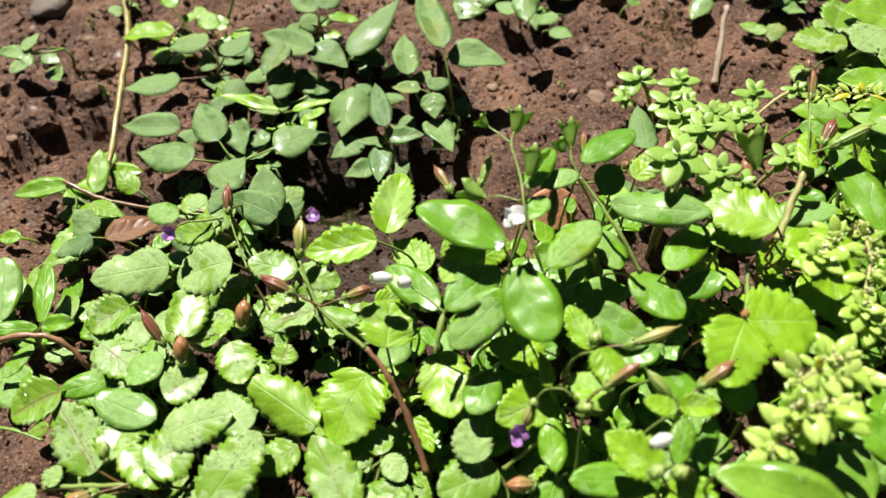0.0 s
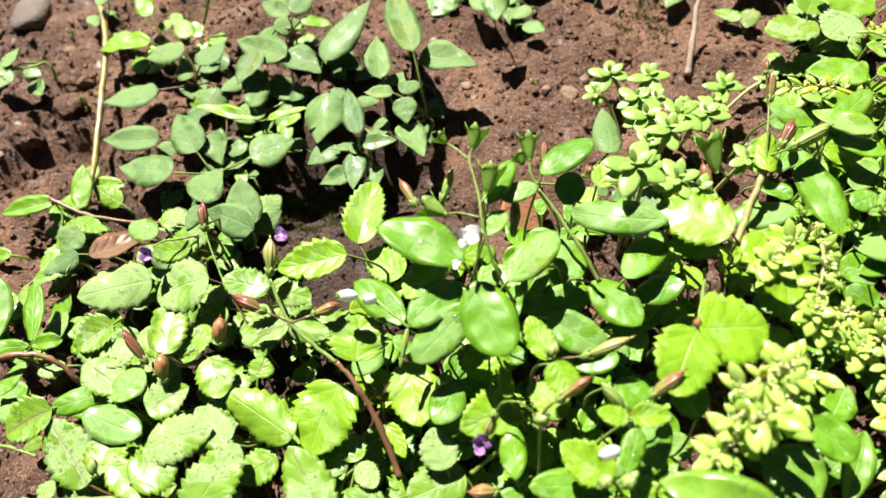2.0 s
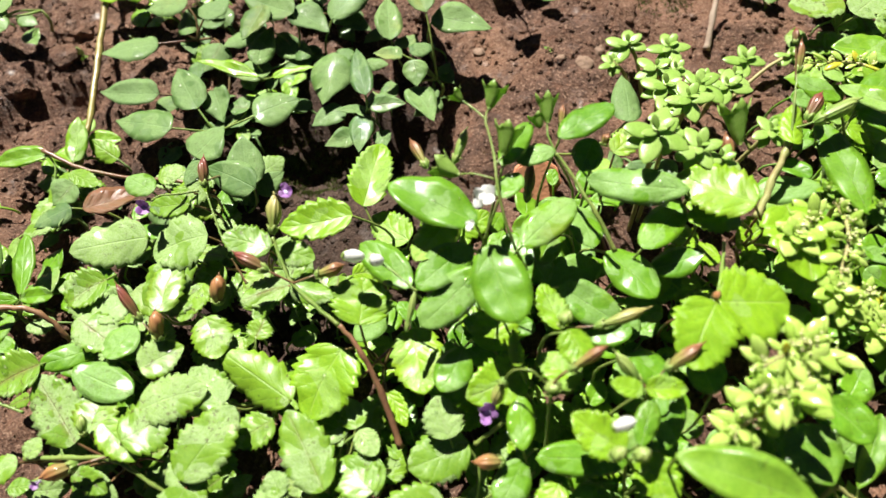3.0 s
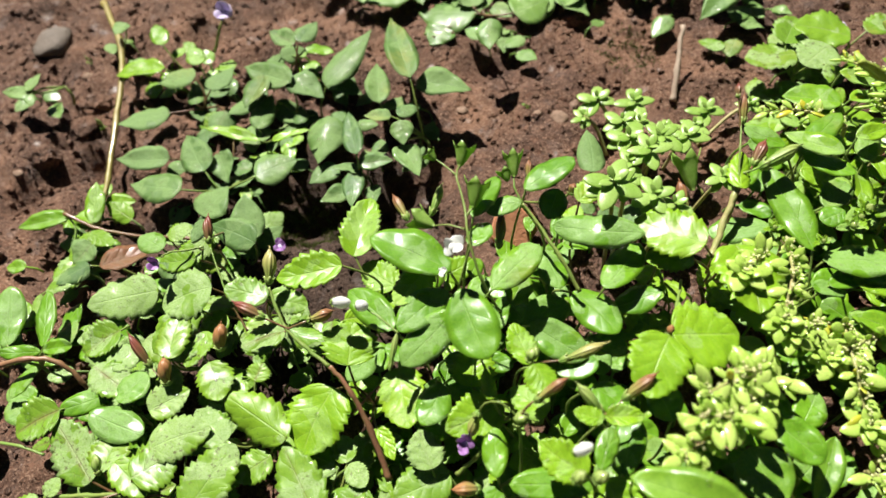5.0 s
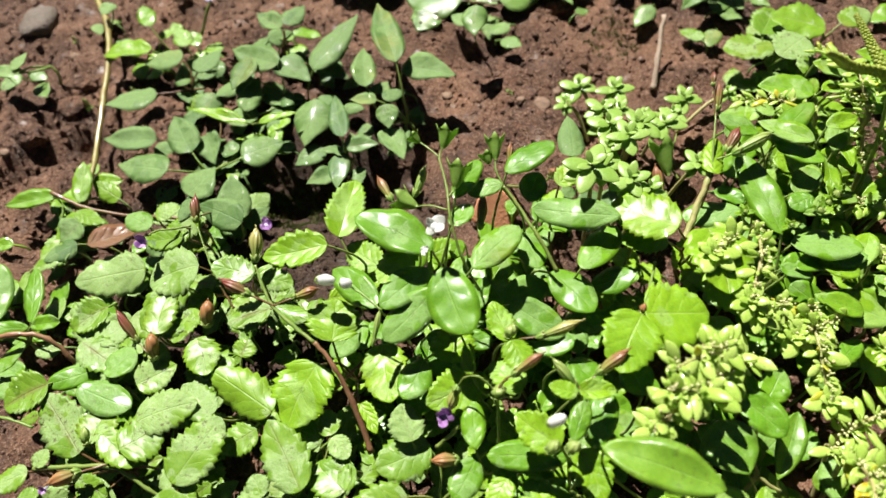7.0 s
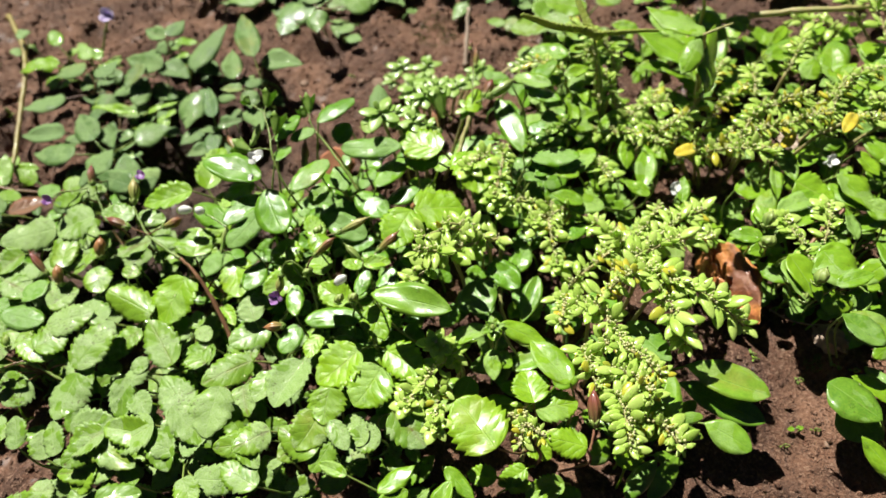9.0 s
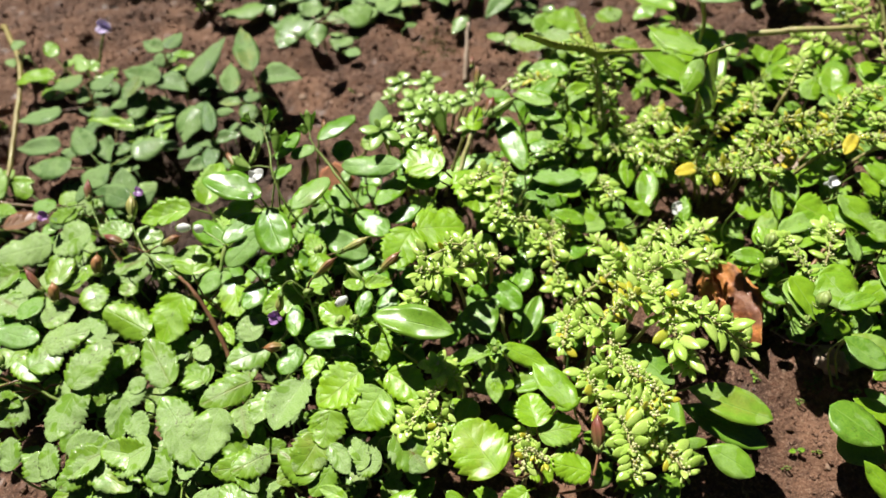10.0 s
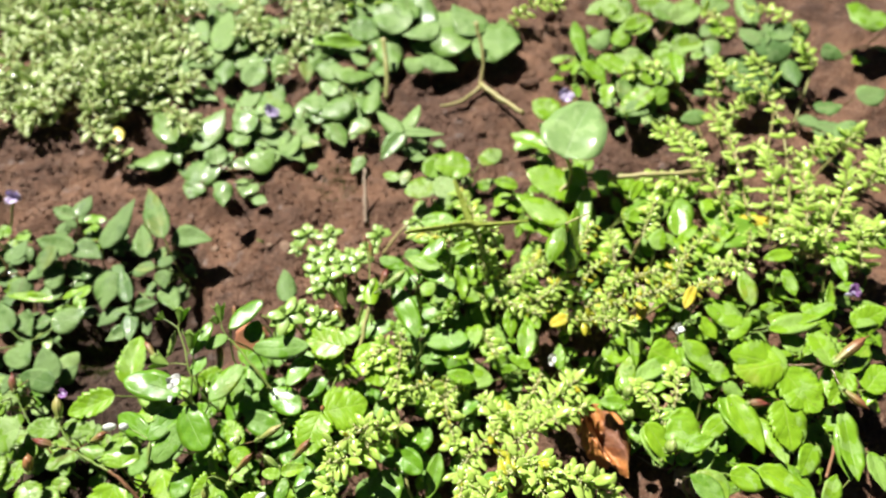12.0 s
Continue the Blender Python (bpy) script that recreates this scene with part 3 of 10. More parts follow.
def spray(plant, ax, ay, az, bx, by, bz, size, nodes, yellow=0.0, dense=False):
    """A leafy shoot of small plump leaves in crossed pairs, from a to b in millimetres, thick with tiny florets."""
    ob = plant["ob"]
    a, b = Vector((ax, ay, az)) * MM, Vector((bx, by, bz)) * MM
    length = (b - a).length
    bow = Vector((rng.uniform(-0.06, 0.06), rng.uniform(-0.06, 0.06), 0.16)) * length
    line = curve([a, a.lerp(b, 0.5) + bow, b], 6)
    verts, faces = tube(line, [0.75 * MM * (1 - 0.5 * i / len(line)) for i in range(len(line))], 5)
    inverse = parent_world(ob).inverted()
    part("stem", mesh_of("stem", [inverse @ v for v in verts], faces, M_PILEA_STEM), ob)
    florets, bunch = [], []
    for n in range(nodes):
        f = (n + 0.7) / nodes
        at = line[min(int(f * (len(line) - 1)), len(line) - 1)].lerp(line[min(int(f * (len(line) - 1)) + 1, len(line) - 1)], (f * (len(line) - 1)) % 1.0)
        way = (line[min(int(f * (len(line) - 1)) + 1, len(line) - 1)] - line[int(f * (len(line) - 1)) - 1 if f > 0.2 else 0]).normalized()
        side = way.cross(Vector((0, 0, 1)))
        side = side.normalized() if side.length > 0.1 else Vector((1, 0, 0))
        spin = n * 1.571 + rng.uniform(-0.4, 0.4)
        count = 4 if n < nodes - 1 else 5
        up = side.cross(way)
        for k in range(count + 3):
            small = k >= count
            ang = spin + (k * 2 * math.pi / count if not small else rng.uniform(0, 6.283)) + rng.uniform(-0.35, 0.35)
            out = side * math.cos(ang) + up * math.sin(ang)
            if out.z < -0.25:
                out.z *= -0.2
            out = (out + way * rng.uniform(0.0, 0.6) + Vector((0, 0, rng.uniform(0.0, 0.5) if small else rng.uniform(-0.15, 0.15)))).normalized()
            out.z *= 0.75 if small else 0.45
            long = size * MM * (rng.uniform(0.28, 0.55) if small else rng.choice((0.55, 0.65, 0.8, 0.95, 1.2)) * (1.0 if k % 2 == 0 else 0.8) * (1.0 - 0.25 * (n == nodes - 1)))
            across = out.cross(Vector((0, 0, 1)) + 0.3 * way)
            across = across if across.length > 0.05 else side
            across = Matrix.Rotation(rng.uniform(-0.4, 0.4), 3, out.normalized()) @ across
            shape = rng.choice(PLUMP_OLD if rng.random() < yellow * 0.75 and not small else PLUMP)
            pose_here = frame_of(at + out * 0.0008, out, across, long * rng.uniform(0.42, 0.54), long, long * 0.44)
            if dense or small:
                bunch.append(([pose_here @ v.co for v in shape.vertices], [tuple(f.vertices) for f in shape.polygons]))
            else:
                part("leaf", shape, ob, pose_here)
        for _ in range(6):
            jig = Vector((rng.gauss(0, 1), rng.gauss(0, 1), abs(rng.gauss(0, 1)))) * size * 0.12 * MM
            florets.append(bead(at + jig + Vector((0, 0, 0.0020)), rng.uniform(0.28, 0.55) * MM))
    verts, faces = joined(florets)
    if bunch:
        leaf_verts, leaf_faces = joined(bunch)
        tagged(part("leaf_spray", mesh_of("leaf_spray", [inverse @ v for v in leaf_verts], leaf_faces, M_PILEA_SHEEN if plant["pale"] else M_PILEA), ob), kind="stuff")
    tagged(part("flower_spike", mesh_of("flower_spike", [inverse @ v for v in verts], faces, M_FLOWERET), ob, None, "tiny pinkish green flower heads"), kind="stuff")


BEAD = bmesh.new()
bmesh.ops.create_icosphere(BEAD, subdivisions=1, radius=1.0)
BEAD_V, BEAD_F = [v.co.copy() for v in BEAD.verts], [tuple(v.index for v in f.verts) for f in BEAD.faces]
BEAD.free()


def bead(at, radius):
    return [at + v * radius for v in BEAD_V], BEAD_F

# ---------------------------------------------------------------- the ground
def soil_height(x, y):
    """The soil's height in metres: gentle swells, clods and crumbs, with a few hollows."""
    p = Vector((x, y, 0.0))
    fade = 1.0 if abs(x) < 0.5 and abs(y) < 0.5 else 0.3
    z = 0.0045 * noise.noise(p * 16.0) + 0.0056 * noise.noise(p * 48.0)
    z += fade * (0.0034 * (abs(noise.noise(p * 80.0)) - 0.25) + 0.0021 * (abs(noise.noise(p * 190.0)) - 0.22))
    for hx, hy, rad, deep in HOLLOWS:
        d = math.hypot(x - hx, y - hy) / rad
        if d < 2.0:
            z -= deep * math.exp(-2.2 * d * d)
    return z - 0.001


HOLLOWS = [(-0.148, 0.2045, 0.015, 0.013), (-0.182, 0.190, 0.013, 0.011), (-0.1644, 0.2193, 0.007, 0.006), (0.037, 0.224, 0.018, 0.009), (-0.128, 0.172, 0.010, 0.007), (-0.0617, 0.1624, 0.024, 0.010), (-0.0453, 0.1638, 0.022, 0.012), (-0.0221, 0.1622, 0.026, 0.015), (-0.0054, 0.1640, 0.020, 0.012)]


def soil_axis(near_lo, near_hi, step, far):
    mid = [near_lo + step * i for i in range(int((near_hi - near_lo) / step) + 1)]
    out, d, gap = [], 0.0, step
    while d < far:
        gap *= 1.35
        d += gap
        out.append(d)
    return [near_lo - d for d in reversed(out)] + mid + [mid[-1] + d for d in out]


def build_ground():
    xs, ys = soil_axis(-0.36, 0.52, 0.0022, 60.0), soil_axis(-0.14, 0.56, 0.0022, 60.0)
    verts = [(x, y, soil_height(x, y) if max(abs(x), abs(y)) < 3 else 0.0) for y in ys for x in xs]
    w = len(xs)
    faces = [(j * w + i, j * w + i + 1, (j + 1) * w + i + 1, (j + 1) * w + i) for j in range(len(ys) - 1) for i in range(w - 1)]
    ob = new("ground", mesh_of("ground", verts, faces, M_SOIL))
    tagged(ob, "damp reddish brown garden soil, crumbly and uneven", "soil", "", "structure")


build_ground()


def build_crumbs():
    """Loose crumbs of soil, too many to count."""
    r = random.Random(21)
    pieces = []
    for _ in range(32000):
        x, y = r.uniform(-0.24, 0.34), r.uniform(-0.075, 0.38)
        size = r.choice((0.25, 0.3, 0.35, 0.4, 0.4, 0.5, 0.6, 0.6, 0.7, 0.9, 1.2, 1.5)) * MM * r.uniform(0.7, 1.3)
        squash = Vector((r.uniform(0.7, 1.2), r.uniform(0.7, 1.2), r.uniform(0.5, 0.9)))
        at = Vector((x, y, soil_height(x, y) + size * 0.25))
        pieces.append(([at + Vector((v.x * squash.x, v.y * squash.y, v.z * squash.z)) * size * r.uniform(0.62, 1.3) for v in BEAD_V], BEAD_F))
    ball = bmesh.new()
    bmesh.ops.create_icosphere(ball, subdivisions=3, radius=1.0)
    ball_v, ball_f = [v.co.copy() for v in ball.verts], [tuple(v.index for v in f.verts) for f in ball.faces]
    ball.free()
    for n in range(120):
        x, y = r.uniform(-0.26, 0.38), r.uniform(-0.06, 0.42)
        size = r.uniform(2.2, 7.0) * MM
        flat = r.uniform(0.45, 0.8)
        at = Vector((x, y, soil_height(x, y) + size * flat * 0.15))
        lump = []
        for v in ball_v:
            q = v * (1 + 0.42 * noise.noise(v * 1.4 + Vector((n, 0, 0))) + 0.20 * noise.noise(v * 4.1 + Vector((0, n, 0))) + 0.10 * noise.noise(v * 9.0))
            lump.append(at + Vector((q.x, q.y * 0.85, q.z * flat)) * size)
        pieces.append((lump, ball_f))
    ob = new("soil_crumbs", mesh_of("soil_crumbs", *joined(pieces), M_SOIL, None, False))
    tagged(ob, "loose crumbs of reddish brown soil", "soil", "", "stuff")


build_crumbs()


def lying(kind, label, bx, by, bz, tx, ty, tz, wide, name="withered_leaf"):
    """A single fallen leaf, a thing of its own."""
    base, tip = Vector((bx, by, bz)) * MM, Vector((tx, ty, tz)) * MM
    way = tip - base
    ob = new(name, rng.choice(BLADES[kind]))
    ob.matrix_basis = frame_of(base, way, way.cross(Vector((0, 0, 1))), wide * MM, way.length, way.length)
    return tagged(ob, label, "leaf")


def root(plant, x, y, z):
    """The lower stem of a shoot, from the soil to its first leaves."""
    r = plant["root"]
    foot = Vector((0.6 * x * MM + 0.4 * r.x, 0.6 * y * MM + 0.4 * r.y, -0.002))
    top = Vector((x, y, z)) * MM
    line = curve([foot, foot.lerp(top, 0.5) + Vector((0.0015, 0.001, 0)), top], 4)
    verts, faces = tube(line, [0.8 * MM] * len(line), 5)
    inverse = parent_world(plant["ob"]).inverted()
    part("stem", mesh_of("stem", [inverse @ v for v in verts], faces, M_PILEA_STEM), plant["ob"])


def lathe(profile, sides=10, ribs=0.0):
    """A closed body of revolution round y from (radius, y) pairs, with slight ribs."""
    verts, faces = [], []
    for n, (rad, y) in enumerate(profile):
        for s in range(sides):
            a = 2 * math.pi * s / sides
            q = rad * (1 + ribs * (1 if s % 2 else -1))
            verts.append((math.cos(a) * q, y, math.sin(a) * q))
        if n:
            a0, b0 = (n - 1) * sides, n * sides
            faces += [(a0 + s, b0 + s, b0 + (s + 1) % sides, a0 + (s + 1) % sides) for s in range(sides)]
    faces += [tuple(range(sides)), tuple(range(len(verts) - sides, len(verts)))[::-1]]
    return verts, faces


def lobed_cup(lobes, flare, long=0.38, belly=1.0):
    """An open cup of pointed lobes, closed below, with thickness: base at the origin, rim at y = 1."""
    sides = lobes * 6
    verts, faces = [], []
    rows = [(0.05, 0.0), (0.22 * belly, 0.10), (0.36 * belly, 0.32), (0.42 * belly, min(0.55 * belly, 0.9 - long)), (0.5 * flare, 1.0)]
    for sheet in (0.0, 0.06):
        for n, (rad, y) in enumerate(rows):
            for s in range(sides):
                a = 2 * math.pi * s / sides
                point = 0.5 + 0.5 * math.cos(lobes * a)
                top = y if n < 4 else 1.0 - long + long * point
                q = (rad if n < 4 else 0.43 * belly + (0.5 * flare - 0.43 * belly) * point) - sheet
                verts.append((math.cos(a) * max(q, 0.01), top + (0.05 if sheet and n == 0 else 0.0), math.sin(a) * max(q, 0.01)))
    count = len(rows) * sides
    for n in range(len(rows) - 1):
        for s in range(sides):
            a, b = n * sides + s, n * sides + (s + 1) % sides
            faces.append((a, a + sides, b + sides, b))
            faces.append((count + a, count + b, count + b + sides, count + a + sides))
    top = (len(rows) - 1) * sides
    faces += [(top + s, count + top + s, count + top + (s + 1) % sides, top + (s + 1) % sides) for s in range(sides)]
    faces.append(tuple(range(sides))[::-1])
    return verts, faces


def seed_bell(lobes=5, point=0.30):
    """An open bell that widens to a rim of pointed, outward-bent lobes, with thickness: base at the origin, tips at y = 1."""
    sides, verts, faces = lobes * 6, [], []
    rows = [(0.07, 0.0), (0.15, 0.08), (0.24, 0.24), (0.33, 0.46), (0.42, 0.66), (0.47, 0.76), (0.55, 1.0)]
    for sheet in (0.0, 0.03):
        for n, (rad, y) in enumerate(rows):
            for s in range(sides):
                a = 2 * math.pi * s / sides
                tip = 1 - abs(((s / 6) % 1.0) * 2 - 1)
                q = rad if n < 6 else 0.47 + 0.20 * tip
                q *= 1 + 0.05 * math.cos(lobes * a)
                top = y if n < 6 else 1.0 - point + point * tip
                verts.append((math.cos(a) * max(q - sheet, 0.02), top + (0.06 if sheet and n == 0 else 0.0), math.sin(a) * max(q - sheet, 0.02)))
    count = len(rows) * sides
    for n in range(len(rows) - 1):
        for s in range(sides):
            a, b = n * sides + s, n * sides + (s + 1) % sides
            faces += [(a, a + sides, b + sides, b), (count + a, count + b, count + b + sides, count + a + sides)]
    top = (len(rows) - 1) * sides
    faces += [(top + s, count + top + s, count + top + (s + 1) % sides, top + (s + 1) % sides) for s in range(sides)]
    faces += [tuple(range(sides))[::-1], tuple(range(count, count + sides))]
    return verts, faces


POD = [(0.07, 0.0), (0.14, 0.06), (0.27, 0.18), (0.41, 0.34), (0.50, 0.52), (0.48, 0.68), (0.37, 0.82), (0.21, 0.92), (0.09, 1.0)]
TONES = {"B": M_CAPSULE, "G": M_CAPSULE_GREEN, "R": M_CAPSULE_RED, "P": M_CAPSULE, "Y": M_CAPSULE_PALE, "O": M_HUSK, "W": M_WHITE}


BUD = [(0.16, 0.0), (0.34, 0.06), (0.45, 0.18), (0.50, 0.36), (0.50, 0.54), (0.45, 0.72), (0.36, 0.86), (0.22, 0.95), (0.06, 1.0)]


def pod(r, profile=POD, style=True):
    """A ribbed capsule, bent and uneven, ending in the dry remains of the style."""
    bend, squash, phase = r.uniform(-0.22, 0.22), r.uniform(0.78, 1.0), r.uniform(0, 6.28)
    verts, faces = lathe(profile, 20, 0.05 if style else 0.02)
    out = []
    for x, y, z in verts:
        swell = 1 + 0.09 * math.sin(5 * y + phase) + 0.05 * math.sin(11 * y + 2 * phase + 3 * x)
        out.append((x * swell * squash + bend * y * y, y, z * swell + 0.4 * bend * math.sin(3 * y)))
    if not style:
        return out, faces
    tip = Vector((bend, 1.0, 0.4 * bend * math.sin(3.0)))
    line = [tip - Vector((0, 0.04, 0)), tip + Vector((0.03, 0.04, 0.01)), tip + Vector((0.08 * math.sin(phase), 0.09, 0.07 * math.cos(phase)))]
    return joined([(out, faces), tube(line, [0.06, 0.045, 0.03], 5)])


PODS = {key: [mesh_of("capsule", *(pod(rng, BUD, False) if key == "W" else pod(rng)), mat) for _ in range(4)] for key, mat in TONES.items()}
CALYX = mesh_of("calyx", *lobed_cup(5, 1.2), M_CAPSULE_GREEN)
CUP = mesh_of("seed_cup", *seed_bell(), M_CUP)
STEMS = {"G": M_STEM, "R": M_STEM_RED, "O": M_STEM_BROWN, "P": M_PILEA_STEM, "Y": M_YELLOW_STEM, "S": M_STRAW}
PETALS = {}
for petal_key, petal_mat in (("V", M_VIOLET), ("L", M_LILAC), ("W", M_WHITE)):
    vs, fs, us = blade("G" if petal_key != "W" else "S", random.Random(5))
    PETALS[petal_key] = mesh_of("petal", vs, fs, petal_mat, us)
THROAT = {key: mesh_of("flower_tube", *lathe([(0.12, 0.0), (0.18, 0.3), (0.24, 0.6), (0.34, 0.9), (0.30, 1.0)], 10, 0.0), mat) for key, mat in (("V", M_LILAC), ("L", M_LILAC), ("W", M_WHITE))}


def capsule(plant, tone, bx, by, bz, tx, ty, tz, wide):
    """A pointed seed capsule or bud held in a small calyx."""
    base, tip = Vector((bx, by, bz)) * MM, Vector((tx, ty, tz)) * MM
    way = tip - base
    across = way.cross(Vector((0.2, 0.1, 1)))
    body = part("capsule", rng.choice(PODS[tone]), plant["ob"], frame_of(base, way, across, 1.15 * wide * MM, way.length, 1.15 * wide * MM))
    size = wide * MM * 0.95
    part("calyx", CALYX, body, frame_of(base - way.normalized() * 0.0004, way, across, size, way.length * 0.26, size))


def seed_cup(plant, bx, by, bz, tx, ty, tz, wide):
    """An empty, open seed cup with pointed lobes."""
    base, tip = Vector((bx, by, bz)) * MM, Vector((tx, ty, tz)) * MM
    way = tip - base
    part("seed_cup", CUP, plant["ob"], frame_of(base, way, way.cross(Vector((0.3, 0.1, 1))), 1.2 * wide * MM, way.length, 1.2 * wide * MM))


def flower(plant, tone, x, y, z, size, petals=5):
    """A small open flower on a short tube, its petals spread and uneven."""
    at = Vector((x, y, z)) * MM
    way = Vector((rng.uniform(-0.4, 0.4), -0.5 + rng.uniform(-0.3, 0.2), 0.9)).normalized()
    side = way.orthogonal().normalized()
    long = size * MM
    tube_part = part("flower", THROAT[tone], plant["ob"], frame_of(at - way * long * 0.45, way, side, long * 0.55, long * 0.55, long * 0.55))
    count = 4 if tone == "W" else petals
    for n in range(count):
        # violet flowers are two-lipped: three broad lobes below, two short ones above
        turn = 2 * math.pi * n / count if tone == "W" else (-0.9, 0.0, 0.9, 2.7, 3.6)[n]
        out = Matrix.Rotation(turn + rng.uniform(-0.15, 0.15), 3, way) @ side
        lift = rng.uniform(0.25, 0.8) if n < 3 else rng.uniform(1.2, 2.0)
        part("petal", PETALS[tone], tube_part, frame_of(at, out + way * lift, way.cross(out), long * rng.uniform(0.40, 0.55), long * rng.uniform(0.42, 0.6), long * 0.5))


def rosette(plant, x, y, z, size, rings=3):
    """A rosette of folded young leaves round a bud."""
    at = Vector((x, y, z)) * MM
    for ring in range(rings):
        for n in range(4):
            a = ring * 0.8 + n * math.pi / 2 + rng.uniform(-0.2, 0.2)
            lift = 0.15 + 0.75 * ring
            out = Vector((math.cos(a), math.sin(a), lift)).normalized()
            long = size * MM * (0.62 - 0.14 * ring)
            part("leaf", rng.choice(BLADES["S"]), plant["ob"], frame_of(at, out, out.cross(Vector((0, 0, 1))), long * 0.55, long, long * 0.8))
    body = part("bud", PODS["G"][0], plant["ob"], frame_of(at, Vector((0, 0, 1)), Vector((1, 0, 0)), size * MM * 0.25, size * MM * 0.30, size * MM * 0.25))


def tuft(plant, x, y, z, size, whorls=3):
    """A shoot tip of small plump leaves spread flat like a star."""
    at = Vector((x, y, z)) * MM
    for ring in range(whorls):
        for n in range(5 if ring else 6):
            a = ring * 0.6 + n * 2 * math.pi / (5 if ring else 6) + rng.uniform(-0.25, 0.25)
            out = Vector((math.cos(a), math.sin(a), 0.05 + 0.55 * ring + rng.uniform(-0.1, 0.2))).normalized()
            long = size * MM * (0.95 - 0.26 * ring) * rng.uniform(0.8, 1.1)
            part("leaf", rng.choice(PLUMP), plant["ob"], frame_of(at + Vector((0, 0, 0.0006 * ring)), out, out.cross(Vector((0, 0, 1))), long * rng.uniform(0.52, 0.66), long, long * 0.42))


def star(plant, x, y, z, size, turn=0.0):
    """A flat shoot tip: crossed pairs of broad plump leaves, the lowest pair widest, with a bud in the middle."""
    at = Vector((x, y, z)) * MM
    for ring in range(4):
        for n in range(4 if ring == 1 else 2):
            a = turn + ring * 1.571 + n * (1.571 if ring == 1 else math.pi) + (0.7 if ring == 1 else 0.0) + rng.uniform(-0.25, 0.25)
            out = Vector((math.cos(a), math.sin(a), (-0.10, 0.06, 0.40, 1.0)[ring] + rng.uniform(-0.12, 0.12))).normalized()
            long = size * MM * (0.85, 0.95, 0.62, 0.38)[ring] * rng.uniform(0.82, 1.12)
            part("leaf", rng.choice(STAR), plant["ob"], frame_of(at + Vector((0, 0, 0.0011 * ring - 0.002)), out, out.cross(Vector((0, 0, 1))), long * rng.uniform(0.52, 0.64), long, long * 0.30))
    root = plant["root"]
    foot = Vector((root.x, root.y, -0.002)).lerp(Vector((at.x, at.y, -0.002)), 0.55)
    line = curve([foot, foot.lerp(at, 0.55) + Vector((0.001, 0.0015, 0.002)), at], 5)
    verts, faces = tube(line, [0.75 * MM] * len(line), 6)
    part("stem", mesh_of("stem", local(plant, verts), faces, M_PILEA_STEM), plant["ob"])


def bead_spike(plant, radius, *points):
    """A seed spike: a thin stalk set all round with small green beads."""
    line = curve([Vector(p) * MM for p in points], 14)
    verts, faces = tube(line, [radius * 0.35 * MM] * len(line), 6)
    pieces = [(verts, faces)]
    for n, p in enumerate(line):
        slim = radius * (1.0 - 0.62 * (n / len(line)) ** 1.3)
        for s in range(5):
            a = n * 0.7 + s * 1.2566
            pieces.append(bead(p + Vector((math.cos(a), 0.4 * math.cos(a + 1), math.sin(a))) * slim * 0.62 * MM, slim * MM * rng.uniform(0.34, 0.52)))
    verts, faces = joined(pieces)
    tagged(part("seed_spike", mesh_of("seed_spike", local(plant, verts), faces, M_SPIKE), plant["ob"], None, "beaded green seed spike"), kind="stuff")

# ---------------------------------------------------------------- the plants

# toothed herbs
h = herb("toothed_herb", "low creeping herb with wet bright green toothed leaves", "toothed herbs", 321.3, 238.9)
leaf(h, "T", 339.2, 233.8, 20.0, 364.2, 236.3, 18.8, 18.5, -4, 2)
leaf(h, "T", 337.4, 231.5, 21.5, 326.2, 223.5, 19.4, 15.7, 3)
leaf(h, "T", 303.5, 202.4, 26.6, 278.9, 195.1, 23.3, 17.6, 10)
leaf(h, "T", 304.3, 203.2, 25.6, 308.4, 191.4, 24.4, 16.3, 9)
leaf(h, "T", 310.7, 207.7, 23.1, 308.8, 227.6, 25.5, 17.1, 0, 3)
leaf(h, "T", 295.2, 252.5, 13.7, 303.9, 229.4, 15.8, 18.5, 2, 3)
leaf(h, "T", 323.7, 265.6, 13.7, 345.2, 273.2, 16.0, 19.1, -1, 3)
leaf(h, "T", 353.4, 258.3, 20.2, 384.6, 270.6, 16.3, 19.4, 7)
leaf(h, "T", 325.2, 277.0, 14.2, 318.1, 298.3, 14.9, 22.6, 7)
leaf(h, "T", 370.8, 237.0, 22.0, 397.0, 248.5, 19.5, 15.9, 8)
leaf(h, "T", 312.5, 257.0, 13.3, 327.7, 276.7, 14.0, 14.7, -4)
leaf(h, "T", 311.6, 209.2, 21.4, 338.4, 220.3, 21.7, 15.5, 13)
leaf(h, "T", 345.7, 293.4, 17.6, 365.6, 280.1, 15.3, 20.5, 3)
leaf(h, "T", 323.6, 231.9, 17.4, 300.7, 230.6, 18.4, 15.9, 7, 2)
leaf(h, "T", 333.6, 294.1, 14.3, 308.3, 298.5, 12.2, 20.9, 5)
leaf(h, "T", 282.8, 220.1, 21.6, 274.6, 206.0, 21.7, 11.1, 13, 1)
leaf(h, "T", 290.7, 216.0, 21.8, 311.4, 217.7, 20.0, 13.5, 16, 1)
leaf(h, "T", 322.8, 268.2, 15.6, 343.0, 273.1, 14.8, 13.2, -15, 1)
leaf(h, "T", 317.7, 236.4, 12.8, 298.8, 250.8, 12.4, 20.2, 9)
stalks(h, 0.8, M_STEM_RED)
undergrowth(h, "T", 32, 22)
h = herb("toothed_herb", "low creeping herb with wet bright green toothed leaves", "toothed herbs", -104.6, 49.2)
leaf(h, "T", -115.5, 56.6, 22.4, -130.5, 78.1, 21.8, 15.5, -7)
